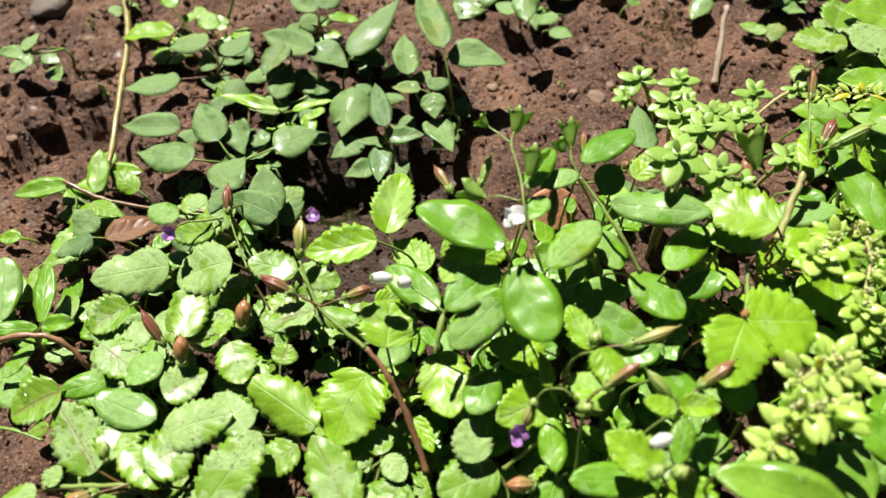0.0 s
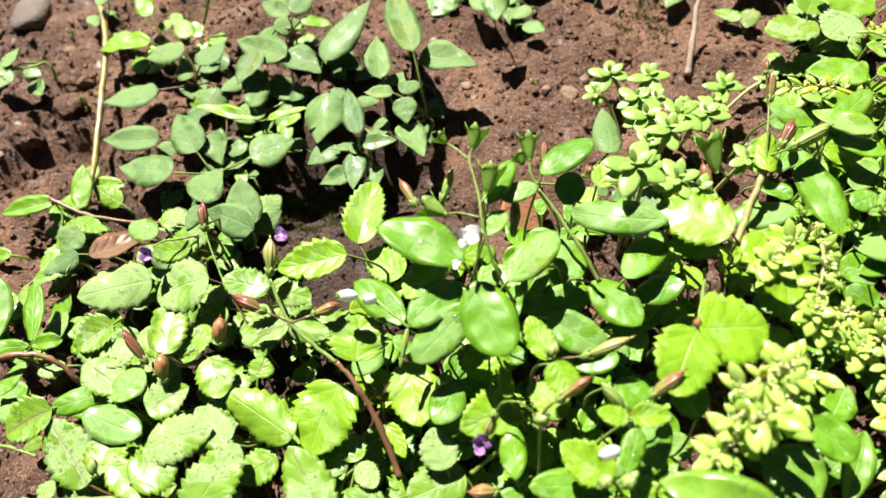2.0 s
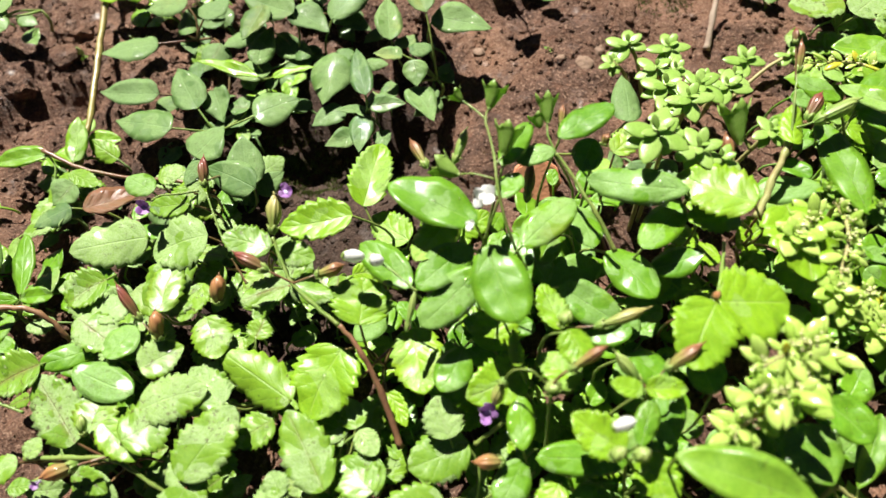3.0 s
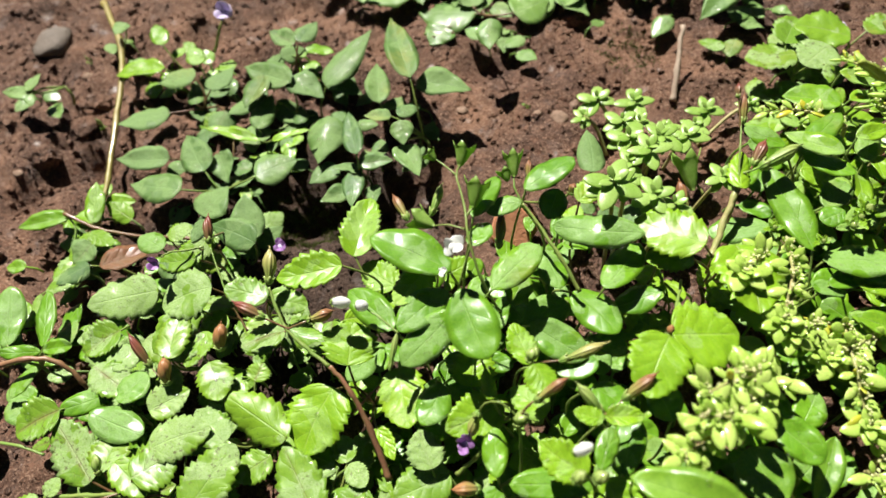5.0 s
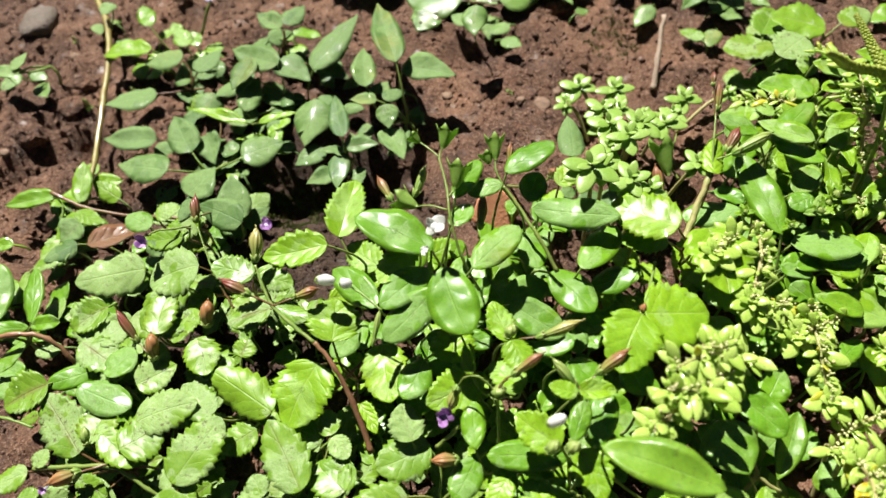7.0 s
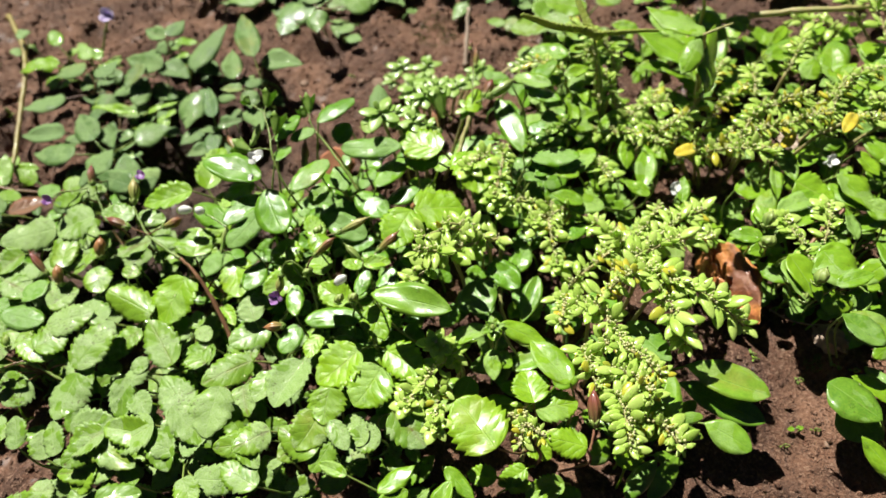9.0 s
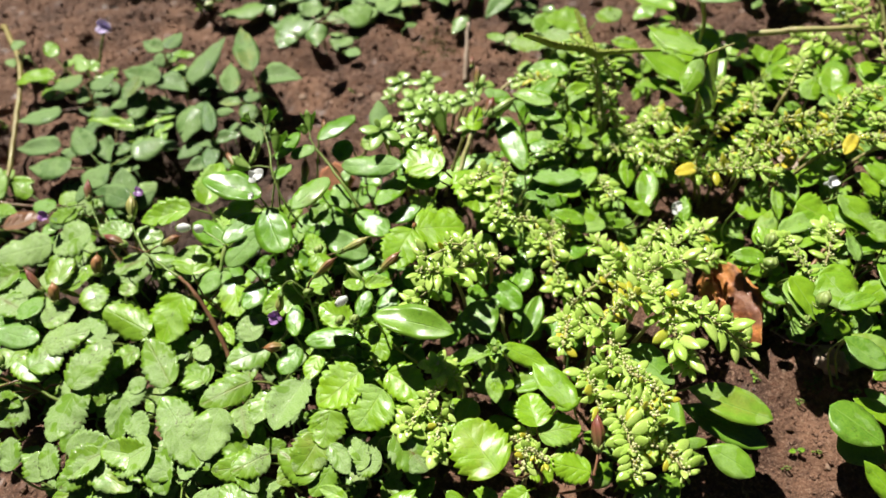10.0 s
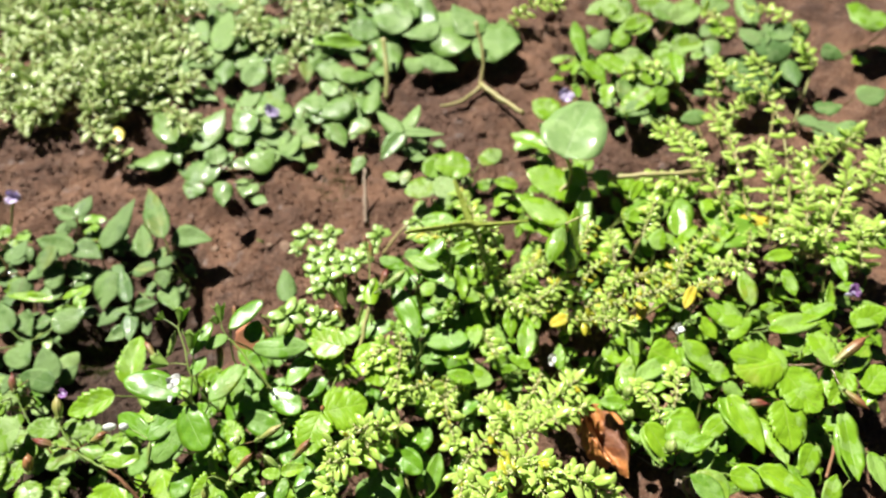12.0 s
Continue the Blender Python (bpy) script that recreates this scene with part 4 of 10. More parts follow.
leaf(h, "T", -96.3, 62.3, 27.1, -77.6, 66.2, 28.3, 15.0, -2)
leaf(h, "T", -107.1, 60.5, 25.9, -96.5, 49.1, 26.2, 10.3, -9, 2)
leaf(h, "T", -84.4, 42.5, 25.8, -70.2, 60.3, 26.6, 16.4, 6, 2)
leaf(h, "T", -131.7, 53.9, 21.6, -142.9, 50.2, 22.6, 9.1, 9)
leaf(h, "T", -115.7, 49.2, 21.1, -106.1, 42.5, 21.3, 7.4, 7)
leaf(h, "T", -92.0, 49.5, 18.8, -85.4, 44.7, 19.6, 9.5, -5)
leaf(h, "T", -128.8, 54.3, 21.9, -126.3, 59.8, 22.2, 6.3, -1, 5)
leaf(h, "T", -82.8, 40.3, 25.7, -91.1, 23.3, 25.3, 18.2, 5)
leaf(h, "T", -105.7, 45.6, 19.9, -116.1, 38.0, 18.3, 16.9, -5, 1)
leaf(h, "T", -111.4, 58.4, 24.4, -107.8, 70.3, 23.2, 14.3, -2, 2)
leaf(h, "T", -100.2, 54.3, 28.1, -88.2, 61.2, 27.2, 16.9, -5)
leaf(h, "T", -88.0, 51.0, 22.1, -79.3, 34.2, 24.5, 11.2, -4, 2)
stalks(h, 0.8, M_STEM_RED)
undergrowth(h, "T", 22, 38)
h = herb("toothed_herb", "low creeping herb with wet bright green toothed leaves", "toothed herbs", -66.5, 61.5)
leaf(h, "T", -65.0, 79.4, 25.0, -62.2, 85.3, 25.8, 8.5, 6)
leaf(h, "T", -54.9, 60.1, 23.9, -74.8, 76.9, 25.1, 14.8, -9, 2)
leaf(h, "T", -77.2, 65.1, 23.2, -79.4, 75.6, 22.6, 9.7, 9, 2)
leaf(h, "T", -61.2, 56.9, 19.4, -72.8, 51.5, 18.5, 11.6, 2, 2)
leaf(h, "T", -73.9, 61.0, 24.8, -84.2, 74.4, 23.5, 11.6, 10)
stalks(h)
undergrowth(h, "T", 8, 46)
h = herb("toothed_herb", "low creeping herb with wet bright green toothed leaves", "toothed herbs", -7.6, 24.9)
leaf(h, "T", -12.2, 43.8, 27.6, -14.5, 55.3, 29.0, 11.6, 3, 5)
leaf(h, "T", -7.6, 43.3, 22.6, -24.1, 38.0, 25.1, 15.1, 2)
leaf(h, "T", -26.5, 19.0, 29.5, -33.5, 1.3, 28.9, 17.5, 1)
leaf(h, "T", -15.8, 29.7, 22.8, -35.3, 23.5, 25.3, 14.7, -8, 2)
leaf(h, "T", 5.6, 20.3, 31.2, -6.6, 4.5, 34.0, 17.0, 6)
leaf(h, "T", -8.6, 21.6, 26.5, -15.0, 10.6, 27.6, 11.5, 9, 5)
leaf(h, "T", -20.2, 19.9, 23.6, -19.0, 7.3, 23.9, 12.5, 1, 5)
leaf(h, "T", 9.1, 26.6, 29.8, 16.2, 30.2, 29.2, 7.4, -5, 1)
leaf(h, "T", 7.5, 27.3, 28.1, 12.8, 19.6, 26.8, 12.2, 1, 5)
stalks(h)
undergrowth(h, "T", 15, 58)
h = herb("toothed_herb", "low creeping herb with wet bright green toothed leaves", "toothed herbs", 31.8, 22.4)
leaf(h, "W", 27.9, 32.6, 45.7, 17.4, 42.4, 47.0, 10.9, -7, 5)
leaf(h, "W", 33.1, 32.3, 37.8, 37.4, 18.7, 37.7, 11.6, 2, 2)
leaf(h, "W", 35.4, 45.6, 48.6, 45.7, 44.4, 47.4, 6.3, 2, 5)
leaf(h, "W", 34.9, 45.1, 47.9, 27.7, 48.3, 48.8, 5.6, 8, 1)
leaf(h, "W", 27.1, 18.5, 34.0, 9.0, 10.4, 32.7, 18.4, 5, 5)
leaf(h, "W", 34.0, 8.5, 36.5, 21.6, -2.6, 34.8, 19.1, 3, 5)
leaf(h, "W", 13.1, 28.6, 33.0, 7.5, 20.3, 33.9, 8.0, 4)
leaf(h, "W", 36.7, 15.8, 33.4, 47.5, 3.6, 34.5, 14.7, 5, 3)
leaf(h, "W", 44.2, 1.7, 31.2, 35.7, -7.1, 31.5, 12.7, -2)
stalks(h)
undergrowth(h, "W", 15, 70)
h = herb("toothed_herb", "low creeping herb with wet bright green toothed leaves", "toothed herbs", 287.9, 1.1)
leaf(h, "W", 289.9, 8.0, 37.3, 288.9, 25.1, 36.8, 15.6, 3, 3)
leaf(h, "W", 277.5, 10.4, 34.7, 257.9, -2.4, 34.9, 18.0, -5)
leaf(h, "W", 296.0, -7.5, 33.7, 310.6, -1.0, 36.2, 13.9, -1, 2)
leaf(h, "W", 283.8, 6.1, 41.6, 290.0, 27.0, 38.6, 15.5, 10, 2)
leaf(h, "W", 292.1, 3.4, 37.2, 274.0, -7.7, 37.9, 11.7, -6, 3)
stalks(h)
undergrowth(h, "W", 8, 78)
h = herb("toothed_herb", "low creeping herb with wet bright green toothed leaves", "toothed herbs", -60.0, 97.4)
leaf(h, "T", -78.7, 113.9, 28.7, -97.0, 110.7, 26.5, 20.1, 0)
leaf(h, "T", -57.1, 102.3, 36.4, -71.4, 108.7, 37.2, 11.2, 0, 2)
leaf(h, "T", -54.7, 101.3, 35.9, -44.8, 98.0, 34.3, 9.0, 8)
leaf(h, "T", -55.7, 93.6, 28.7, -68.7, 90.7, 27.7, 11.7, 2, 3)
leaf(h, "T", -52.8, 92.1, 31.1, -40.4, 86.8, 30.7, 8.6, -1)
leaf(h, "T", -58.0, 104.9, 32.7, -47.4, 100.2, 31.0, 9.9, 1, 2)
leaf(h, "T", -53.5, 93.4, 29.0, -67.7, 90.8, 27.3, 9.8, 7, 2)
leaf(h, "T", -53.0, 94.5, 27.7, -43.5, 88.8, 25.9, 8.5, -3, 5)
leaf(h, "T", -76.9, 107.6, 19.1, -86.8, 101.1, 18.0, 11.5, 2, 5)
stalks(h, 0.8, M_STEM_RED)
undergrowth(h, "T", 15, 90)
h = herb("toothed_herb", "low creeping herb with wet bright green toothed leaves", "toothed herbs", -88.0, 89.4)
leaf(h, "T", -92.4, 90.4, 28.0, -89.4, 107.7, 26.3, 12.1, 6)
leaf(h, "T", -93.0, 92.4, 23.5, -80.6, 98.4, 24.9, 10.2, -10, 5)
leaf(h, "T", -79.3, 88.0, 25.9, -75.4, 74.5, 26.2, 12.5, -2, 1)
leaf(h, "T", -98.5, 75.3, 24.7, -86.4, 80.8, 24.1, 12.8, 3, 3)
leaf(h, "T", -83.7, 108.2, 26.6, -99.6, 95.4, 23.9, 14.0, -6, 1)
leaf(h, "T", -81.0, 99.9, 24.2, -87.5, 88.0, 26.3, 11.9, 10)
stalks(h)
undergrowth(h, "T", 10, 99)
h = herb("toothed_herb", "low creeping herb with wet bright green toothed leaves", "toothed herbs", 310.0, 18.6)
leaf(h, "W", 310.0, 21.6, 35.0, 326.9, 22.5, 38.0, 14.1, 8, 1)
stalks(h, 0.8, M_STEM_RED)
undergrowth(h, "W", 1, 103)
h = herb("toothed_herb", "low creeping herb with wet bright green toothed leaves", "toothed herbs", 84.2, 89.2)
leaf(h, "W", 75.9, 89.3, 50.8, 59.6, 103.8, 47.4, 16.7, -3, 5)
leaf(h, "W", 74.0, 89.2, 43.7, 60.0, 91.7, 43.5, 11.5, 2, 1)
leaf(h, "W", 87.1, 91.1, 44.0, 85.9, 68.4, 46.4, 20.6, -5, 2)
leaf(h, "W", 93.0, 107.4, 49.0, 99.2, 121.3, 47.8, 7.7, 6)
leaf(h, "W", 91.0, 84.1, 29.2, 95.5, 64.6, 31.4, 16.7, 7, 3)
stalks(h, 0.8, M_STEM_RED)
undergrowth(h, "W", 8, 111)
h = herb("toothed_herb", "low creeping herb with wet bright green toothed leaves", "toothed herbs", -21.6, 107.4)
leaf(h, "W", -31.3, 121.5, 21.0, -23.4, 147.1, 20.0, 14.6, 7, 2)
leaf(h, "W", -33.1, 111.5, 33.9, -55.9, 111.3, 32.8, 13.6, -5, 3)
leaf(h, "W", -17.7, 109.2, 17.1, -29.3, 121.3, 15.7, 12.7, -4, 1)
leaf(h, "W", -4.1, 99.4, 46.1, -15.6, 86.7, 47.9, 11.0, 2)
stalks(h)
undergrowth(h, "W", 6, 118)
h = herb("toothed_herb", "low creeping herb with wet bright green toothed leaves", "toothed herbs", 173.3, 182.3)
leaf(h, "T", 175.4, 187.1, 21.2, 156.1, 196.9, 23.5, 22.1, 2, 2)
leaf(h, "T", 162.1, 180.2, 25.8, 149.4, 173.1, 24.4, 18.5, 1, 2)
leaf(h, "T", 182.4, 188.6, 21.6, 199.0, 195.9, 20.5, 12.0, 3, 1)
stalks(h)
undergrowth(h, "T", 5, 124)
h = herb("toothed_herb", "low creeping herb with wet bright green toothed leaves", "toothed herbs", 220.5, 134.2)
leaf(h, "W", 232.2, 150.8, 13.4, 208.5, 177.8, 17.5, 23.9, 4, 2)
leaf(h, "W", 208.7, 123.5, 24.4, 209.4, 142.9, 24.4, 12.1, 4, 3)
stalks(h, 0.8, M_STEM_RED)
undergrowth(h, "W", 3, 129)
h = herb("toothed_herb", "low creeping herb with wet bright green toothed leaves", "toothed herbs", -85.0, 3.9)
leaf(h, "T", -70.5, 13.3, 27.1, -84.5, 9.1, 26.1, 13.6, 4, 5)
leaf(h, "T", -74.7, -9.0, 23.9, -59.0, -10.6, 22.3, 11.4, -8)
leaf(h, "T", -109.9, -5.5, 23.9, -89.6, -5.7, 26.3, 10.7, 13)
leaf(h, "T", -96.5, 11.1, 19.9, -97.7, 22.7, 21.6, 10.1, 15, 1)
leaf(h, "T", -77.7, 13.9, 25.4, -60.1, -1.9, 25.8, 11.6, -6, 2)
leaf(h, "T", -83.7, -4.2, 20.2, -75.4, 4.7, 22.7, 10.5, -2)
leaf(h, "T", -74.6, 11.2, 26.6, -85.7, 4.4, 27.1, 11.1, -7)
leaf(h, "T", -106.3, 17.1, 21.8, -107.3, 29.5, 24.2, 10.5, -9, 1)
leaf(h, "T", -83.8, 19.5, 26.6, -66.8, 15.8, 25.4, 12.6, 13, 2)
leaf(h, "T", -68.3, -0.5, 21.7, -90.5, 3.9, 21.9, 11.5, 1)
leaf(h, "T", -88.5, 9.3, 25.8, -91.5, 22.8, 26.2, 9.9, -10)
stalks(h)
undergrowth(h, "T", 18, 143)
h = herb("toothed_herb", "low creeping herb with wet bright green toothed leaves", "toothed herbs", 253.6, 15.4)
leaf(h, "W", 265.3, 17.4, 37.9, 242.8, 21.4, 36.8, 20.2, -0)
leaf(h, "W", 257.9, 2.1, 33.3, 250.4, -19.2, 31.4, 17.3, -4, 5)
leaf(h, "W", 211.5, 44.2, 37.4, 222.5, 32.0, 35.8, 18.6, 6)
leaf(h, "W", 267.9, 14.2, 36.2, 244.8, 29.0, 39.1, 21.9, -6)
leaf(h, "W", 265.3, 14.1, 35.1, 269.7, -8.6, 33.8, 19.6, 7)
stalks(h, 0.8, M_STEM_RED)
undergrowth(h, "W", 8, 151)
h = herb("toothed_herb", "low creeping herb with wet bright green toothed leaves", "toothed herbs", 13.5, 56.3)
leaf(h, "W", 20.1, 64.5, 42.9, 17.4, 78.1, 43.4, 8.7, 9, 3)
leaf(h, "W", 19.8, 61.3, 52.0, 21.8, 51.9, 51.7, 9.2, -8, 3)
leaf(h, "W", 2.4, 65.4, 29.1, 5.5, 78.3, 30.2, 14.3, 3, 3)
leaf(h, "W", 10.2, 58.2, 32.8, -6.7, 52.3, 33.9, 14.1, -7, 2)
leaf(h, "W", 7.4, 56.5, 42.4, 6.9, 65.3, 43.5, 4.2, -7)
leaf(h, "W", 21.1, 49.9, 41.8, 13.5, 59.9, 40.4, 9.9, 7)
stalks(h)
undergrowth(h, "W", 10, 160)
h = herb("toothed_herb", "low creeping herb with wet bright green toothed leaves", "toothed herbs", -84.4, 146.1)
leaf(h, "T", -84.7, 130.7, 28.5, -91.8, 124.8, 27.1, 11.9, 2, 5)
leaf(h, "T", -81.5, 135.9, 26.1, -91.3, 128.6, 24.6, 11.5, -8, 1)
leaf(h, "T", -101.2, 144.4, 18.2, -92.0, 147.2, 19.3, 9.1, -1, 2)
leaf(h, "T", -67.9, 146.9, 9.4, -82.1, 148.9, 11.2, 12.0, -10, 2)
leaf(h, "T", -86.7, 211.3, 5.6, -99.8, 213.7, 3.3, 11.1, -12)
leaf(h, "T", -84.6, 125.7, 29.6, -99.1, 127.4, 28.0, 9.3, -10, 2)
stalks(h, 0.8, M_STEM_RED)
undergrowth(h, "T", 10, 169)
h = herb("toothed_herb", "low creeping herb with wet bright green toothed leaves", "toothed herbs", -30.2, 68.9)
leaf(h, "W", -39.4, 73.1, 26.0, -51.1, 54.9, 22.8, 20.9, 3, 5)
leaf(h, "W", -29.3, 62.2, 14.1, -24.3, 51.1, 15.2, 6.3, -5, 2)
leaf(h, "W", -33.2, 76.0, 34.4, -31.1, 90.0, 35.2, 17.8, 8, 2)
leaf(h, "W", -19.0, 76.4, 25.7, -17.7, 56.4, 26.7, 15.4, 5, 3)
stalks(h, 0.8, M_STEM_RED)
undergrowth(h, "W", 6, 176)
h = herb("toothed_herb", "low creeping herb with wet bright green toothed leaves", "toothed herbs", -121.5, 112.7)
leaf(h, "T", -106.0, 125.9, 11.9, -131.8, 123.5, 12.6, 19.0, -10, 5)
leaf(h, "T", -116.4, 94.8, 21.6, -125.2, 110.8, 21.5, 11.7, 6, 1)
leaf(h, "T", -114.5, 92.9, 23.7, -104.8, 99.2, 22.6, 11.5, -8)
leaf(h, "T", -129.4, 81.3, 22.1, -143.8, 75.8, 21.2, 15.1, -5, 1)
leaf(h, "T", -119.0, 93.7, 24.1, -104.9, 81.8, 24.4, 12.8, -9, 2)
leaf(h, "T", -136.4, 157.5, 8.7, -147.0, 149.5, 7.5, 13.0, 6, 2)
leaf(h, "T", -137.0, 141.4, 10.6, -152.1, 134.4, 10.0, 12.8, 10, 1)
leaf(h, "T", -112.0, 105.9, 23.1, -124.5, 100.2, 21.5, 14.3, -3, 3)
leaf(h, "T", -105.2, 103.6, 18.7, -94.7, 93.8, 18.5, 10.7, 1, 2)
leaf(h, "T", -139.2, 159.7, 8.3, -126.9, 150.9, 9.9, 7.5, -1)
stalks(h)
undergrowth(h, "T", 17, 189)
h = herb("toothed_herb", "low creeping herb with wet bright green toothed leaves", "toothed herbs", -47.1, 37.3)
leaf(h, "T", -46.8, 35.3, 23.6, -56.4, 58.0, 23.2, 15.2, -5, 3)
leaf(h, "T", -37.7, 51.3, 19.4, -39.5, 60.3, 18.6, 8.0, -7)
leaf(h, "T", -37.1, 50.4, 21.2, -32.5, 43.1, 22.4, 7.5, -3, 3)
leaf(h, "T", -45.6, 57.1, 16.2, -42.7, 47.4, 16.8, 6.2, 9, 5)
leaf(h, "T", -34.0, 33.7, 21.6, -42.9, 44.1, 19.6, 13.3, 5, 3)
leaf(h, "T", -58.3, 35.0, 24.0, -61.2, 42.0, 24.0, 8.1, -5, 3)
leaf(h, "T", -64.2, 33.1, 26.8, -66.2, 16.7, 24.2, 10.9, -1, 5)
leaf(h, "T", -60.3, 25.8, 25.9, -54.5, 16.4, 26.5, 9.7, -10, 1)
leaf(h, "T", -63.4, 31.0, 24.3, -58.0, 41.0, 23.7, 10.0, -2)
leaf(h, "T", -30.4, 39.4, 20.9, -46.6, 35.4, 18.8, 14.3, 8, 1)
leaf(h, "T", -40.8, 50.9, 16.9, -54.5, 59.4, 16.9, 13.4, 9, 5)
stalks(h)
undergrowth(h, "T", 18, 203)
h = herb("toothed_herb", "low creeping herb with wet bright green toothed leaves", "toothed herbs", 54.2, 78.9)
leaf(h, "W", 46.0, 117.1, 40.9, 55.6, 123.6, 42.9, 9.0, -1, 5)
leaf(h, "W", 57.9, 64.3, 49.4, 46.9, 48.2, 51.5, 16.8, -7)
leaf(h, "W", 58.7, 64.4, 48.9, 78.4, 63.3, 46.7, 21.2, 0)
stalks(h, 0.8, M_STEM_RED)
undergrowth(h, "W", 5, 209)
h = herb("toothed_herb", "low creeping herb with wet bright green toothed leaves", "toothed herbs", 7.4, -11.5)
leaf(h, "T", -9.5, -2.2, 30.0, -23.6, -6.0, 30.0, 12.6, -3, 5)
leaf(h, "T", 14.5, 6.1, 35.3, 10.0, -6.5, 33.7, 15.0, -3, 5)
leaf(h, "T", 9.4, -1.7, 33.4, -0.8, -12.6, 33.2, 15.2, -8, 3)
leaf(h, "T", 34.9, -8.0, 35.3, 43.6, -22.3, 33.3, 15.8, -3, 5)
leaf(h, "T", 28.9, -14.7, 30.9, 16.7, -11.9, 31.5, 11.7, -2, 1)
leaf(h, "T", 12.6, -5.6, 34.1, 17.2, -17.2, 34.7, 7.8, -1, 1)
leaf(h, "T", 5.9, -6.6, 28.6, -8.0, -13.0, 29.6, 13.0, -8)
leaf(h, "T", -14.2, -10.8, 24.8, -16.0, -20.2, 23.0, 8.3, 8)
leaf(h, "T", 12.1, -11.8, 31.6, 3.1, -20.3, 30.6, 10.2, -1, 1)
leaf(h, "T", 6.1, -15.3, 32.9, -6.1, -2.4, 31.7, 12.2, 4)
leaf(h, "T", 22.9, -15.9, 31.1, 18.0, -3.0, 29.8, 9.8, -10, 2)
leaf(h, "T", -16.3, -20.3, 28.5, -28.2, -8.9, 27.3, 11.2, 11)
leaf(h, "T", -11.5, -3.9, 26.7, -30.8, -3.0, 28.7, 11.5, -8, 1)
stalks(h)
undergrowth(h, "T", 22, 225)
h = herb("toothed_herb", "low creeping herb with wet bright green toothed leaves", "toothed herbs", -44.8, -0.8)
leaf(h, "T", -39.2, 10.5, 26.7, -49.8, 30.9, 24.7, 14.9, 2, 2)
leaf(h, "T", -51.9, 11.6, 28.0, -68.6, 7.7, 25.9, 16.7, 9, 1)
leaf(h, "T", -44.6, -0.3, 26.5, -59.9, 8.0, 27.5, 10.1, -3, 2)
leaf(h, "T", -61.7, -7.3, 21.6, -69.4, 6.8, 20.2, 9.0, 1, 1)
leaf(h, "T", -21.8, -0.5, 27.7, -15.2, -14.0, 28.4, 8.7, -10, 1)
leaf(h, "T", -39.5, -11.1, 25.4, -20.0, -16.2, 27.6, 11.6, 2, 2)
leaf(h, "T", -42.0, -10.8, 28.0, -38.0, -23.3, 30.0, 9.5, -4, 1)
leaf(h, "T", -42.8, -1.6, 27.0, -32.8, 3.3, 27.1, 9.5, -15, 1)
leaf(h, "T", -53.8, 7.5, 25.5, -70.9, 15.0, 27.7, 12.1, -10)
leaf(h, "T", -44.6, 15.4, 29.6, -31.7, -2.0, 27.9, 12.5, -13)
leaf(h, "T", -50.4, 11.1, 25.9, -48.3, -6.5, 25.5, 12.2, -0, 1)
stalks(h)
undergrowth(h, "T", 18, 239)
h = herb("toothed_herb", "low creeping herb with wet bright green toothed leaves", "toothed herbs", 81.4, -29.9)
leaf(h, "W", 66.3, -29.5, 36.7, 57.4, -9.3, 35.1, 21.2, -2)
leaf(h, "W", 82.4, -19.3, 42.0, 83.1, -6.2, 40.1, 13.2, 0)
leaf(h, "W", 82.4, -21.2, 39.8, 97.0, -21.8, 40.7, 11.7, 0, 1)
leaf(h, "W", 94.4, -37.7, 43.6, 81.8, -31.7, 45.5, 10.2, -1)
stalks(h, 0.8, M_STEM_RED)
undergrowth(h, "W", 6, 246)

# smooth-leaved herbs
h = herb("smooth_herb", "bright green herb with glossy smooth oval leaves", "smooth-leaved herbs", 148.7, 62.9)
leaf(h, "S", 128.5, 60.3, 32.1, 116.8, 67.5, 33.7, 9.9, 3, 5)
leaf(h, "S", 155.9, 62.3, 29.7, 165.0, 82.0, 31.1, 11.8, -8, 3)
leaf(h, "S", 156.0, 56.7, 32.3, 147.9, 65.8, 33.4, 7.5, -9)
leaf(h, "S", 137.2, 58.0, 29.0, 117.5, 69.4, 30.8, 14.9, -3)
leaf(h, "S", 140.4, 81.8, 32.5, 123.6, 81.6, 34.8, 12.0, 7, 2)
leaf(h, "S", 129.9, 71.3, 37.1, 119.0, 77.1, 37.1, 9.3, -3, 5)
leaf(h, "S", 159.1, 46.2, 20.3, 162.7, 29.9, 17.8, 12.9, -5, 2)
leaf(h, "S", 150.4, 75.6, 22.7, 148.8, 86.5, 24.0, 7.6, 11, 1)
leaf(h, "S", 169.4, 52.6, 26.7, 175.8, 65.2, 27.5, 7.8, 4)
leaf(h, "S", 168.5, 74.6, 30.8, 165.4, 88.3, 29.9, 9.4, -0)
leaf(h, "S", 140.8, 85.9, 34.3, 129.9, 72.9, 36.0, 9.7, 14)
stalks(h)
undergrowth(h, "S", 25, 261)
h = herb("smooth_herb", "bright green herb with glossy smooth oval leaves", "smooth-leaved herbs", 410.2, 212.2)
leaf(h, "S", 336.9, 231.0, 22.1, 326.5, 203.5, 23.8, 13.2, 10, 5)
leaf(h, "S", 483.5, 199.4, 25.6, 467.1, 224.8, 27.2, 39.3, 6, 1)
stalks(h)
undergrowth(h, "S", 4, 266)
h = herb("smooth_herb", "bright green herb with glossy smooth oval leaves", "smooth-leaved herbs", 242.8, 184.3)
leaf(h, "S", 280.1, 249.2, 17.4, 287.5, 227.8, 14.3, 16.1, -2, 5)
leaf(h, "S", 244.4, 210.1, 13.7, 235.1, 228.8, 16.4, 22.6, -3, 3)
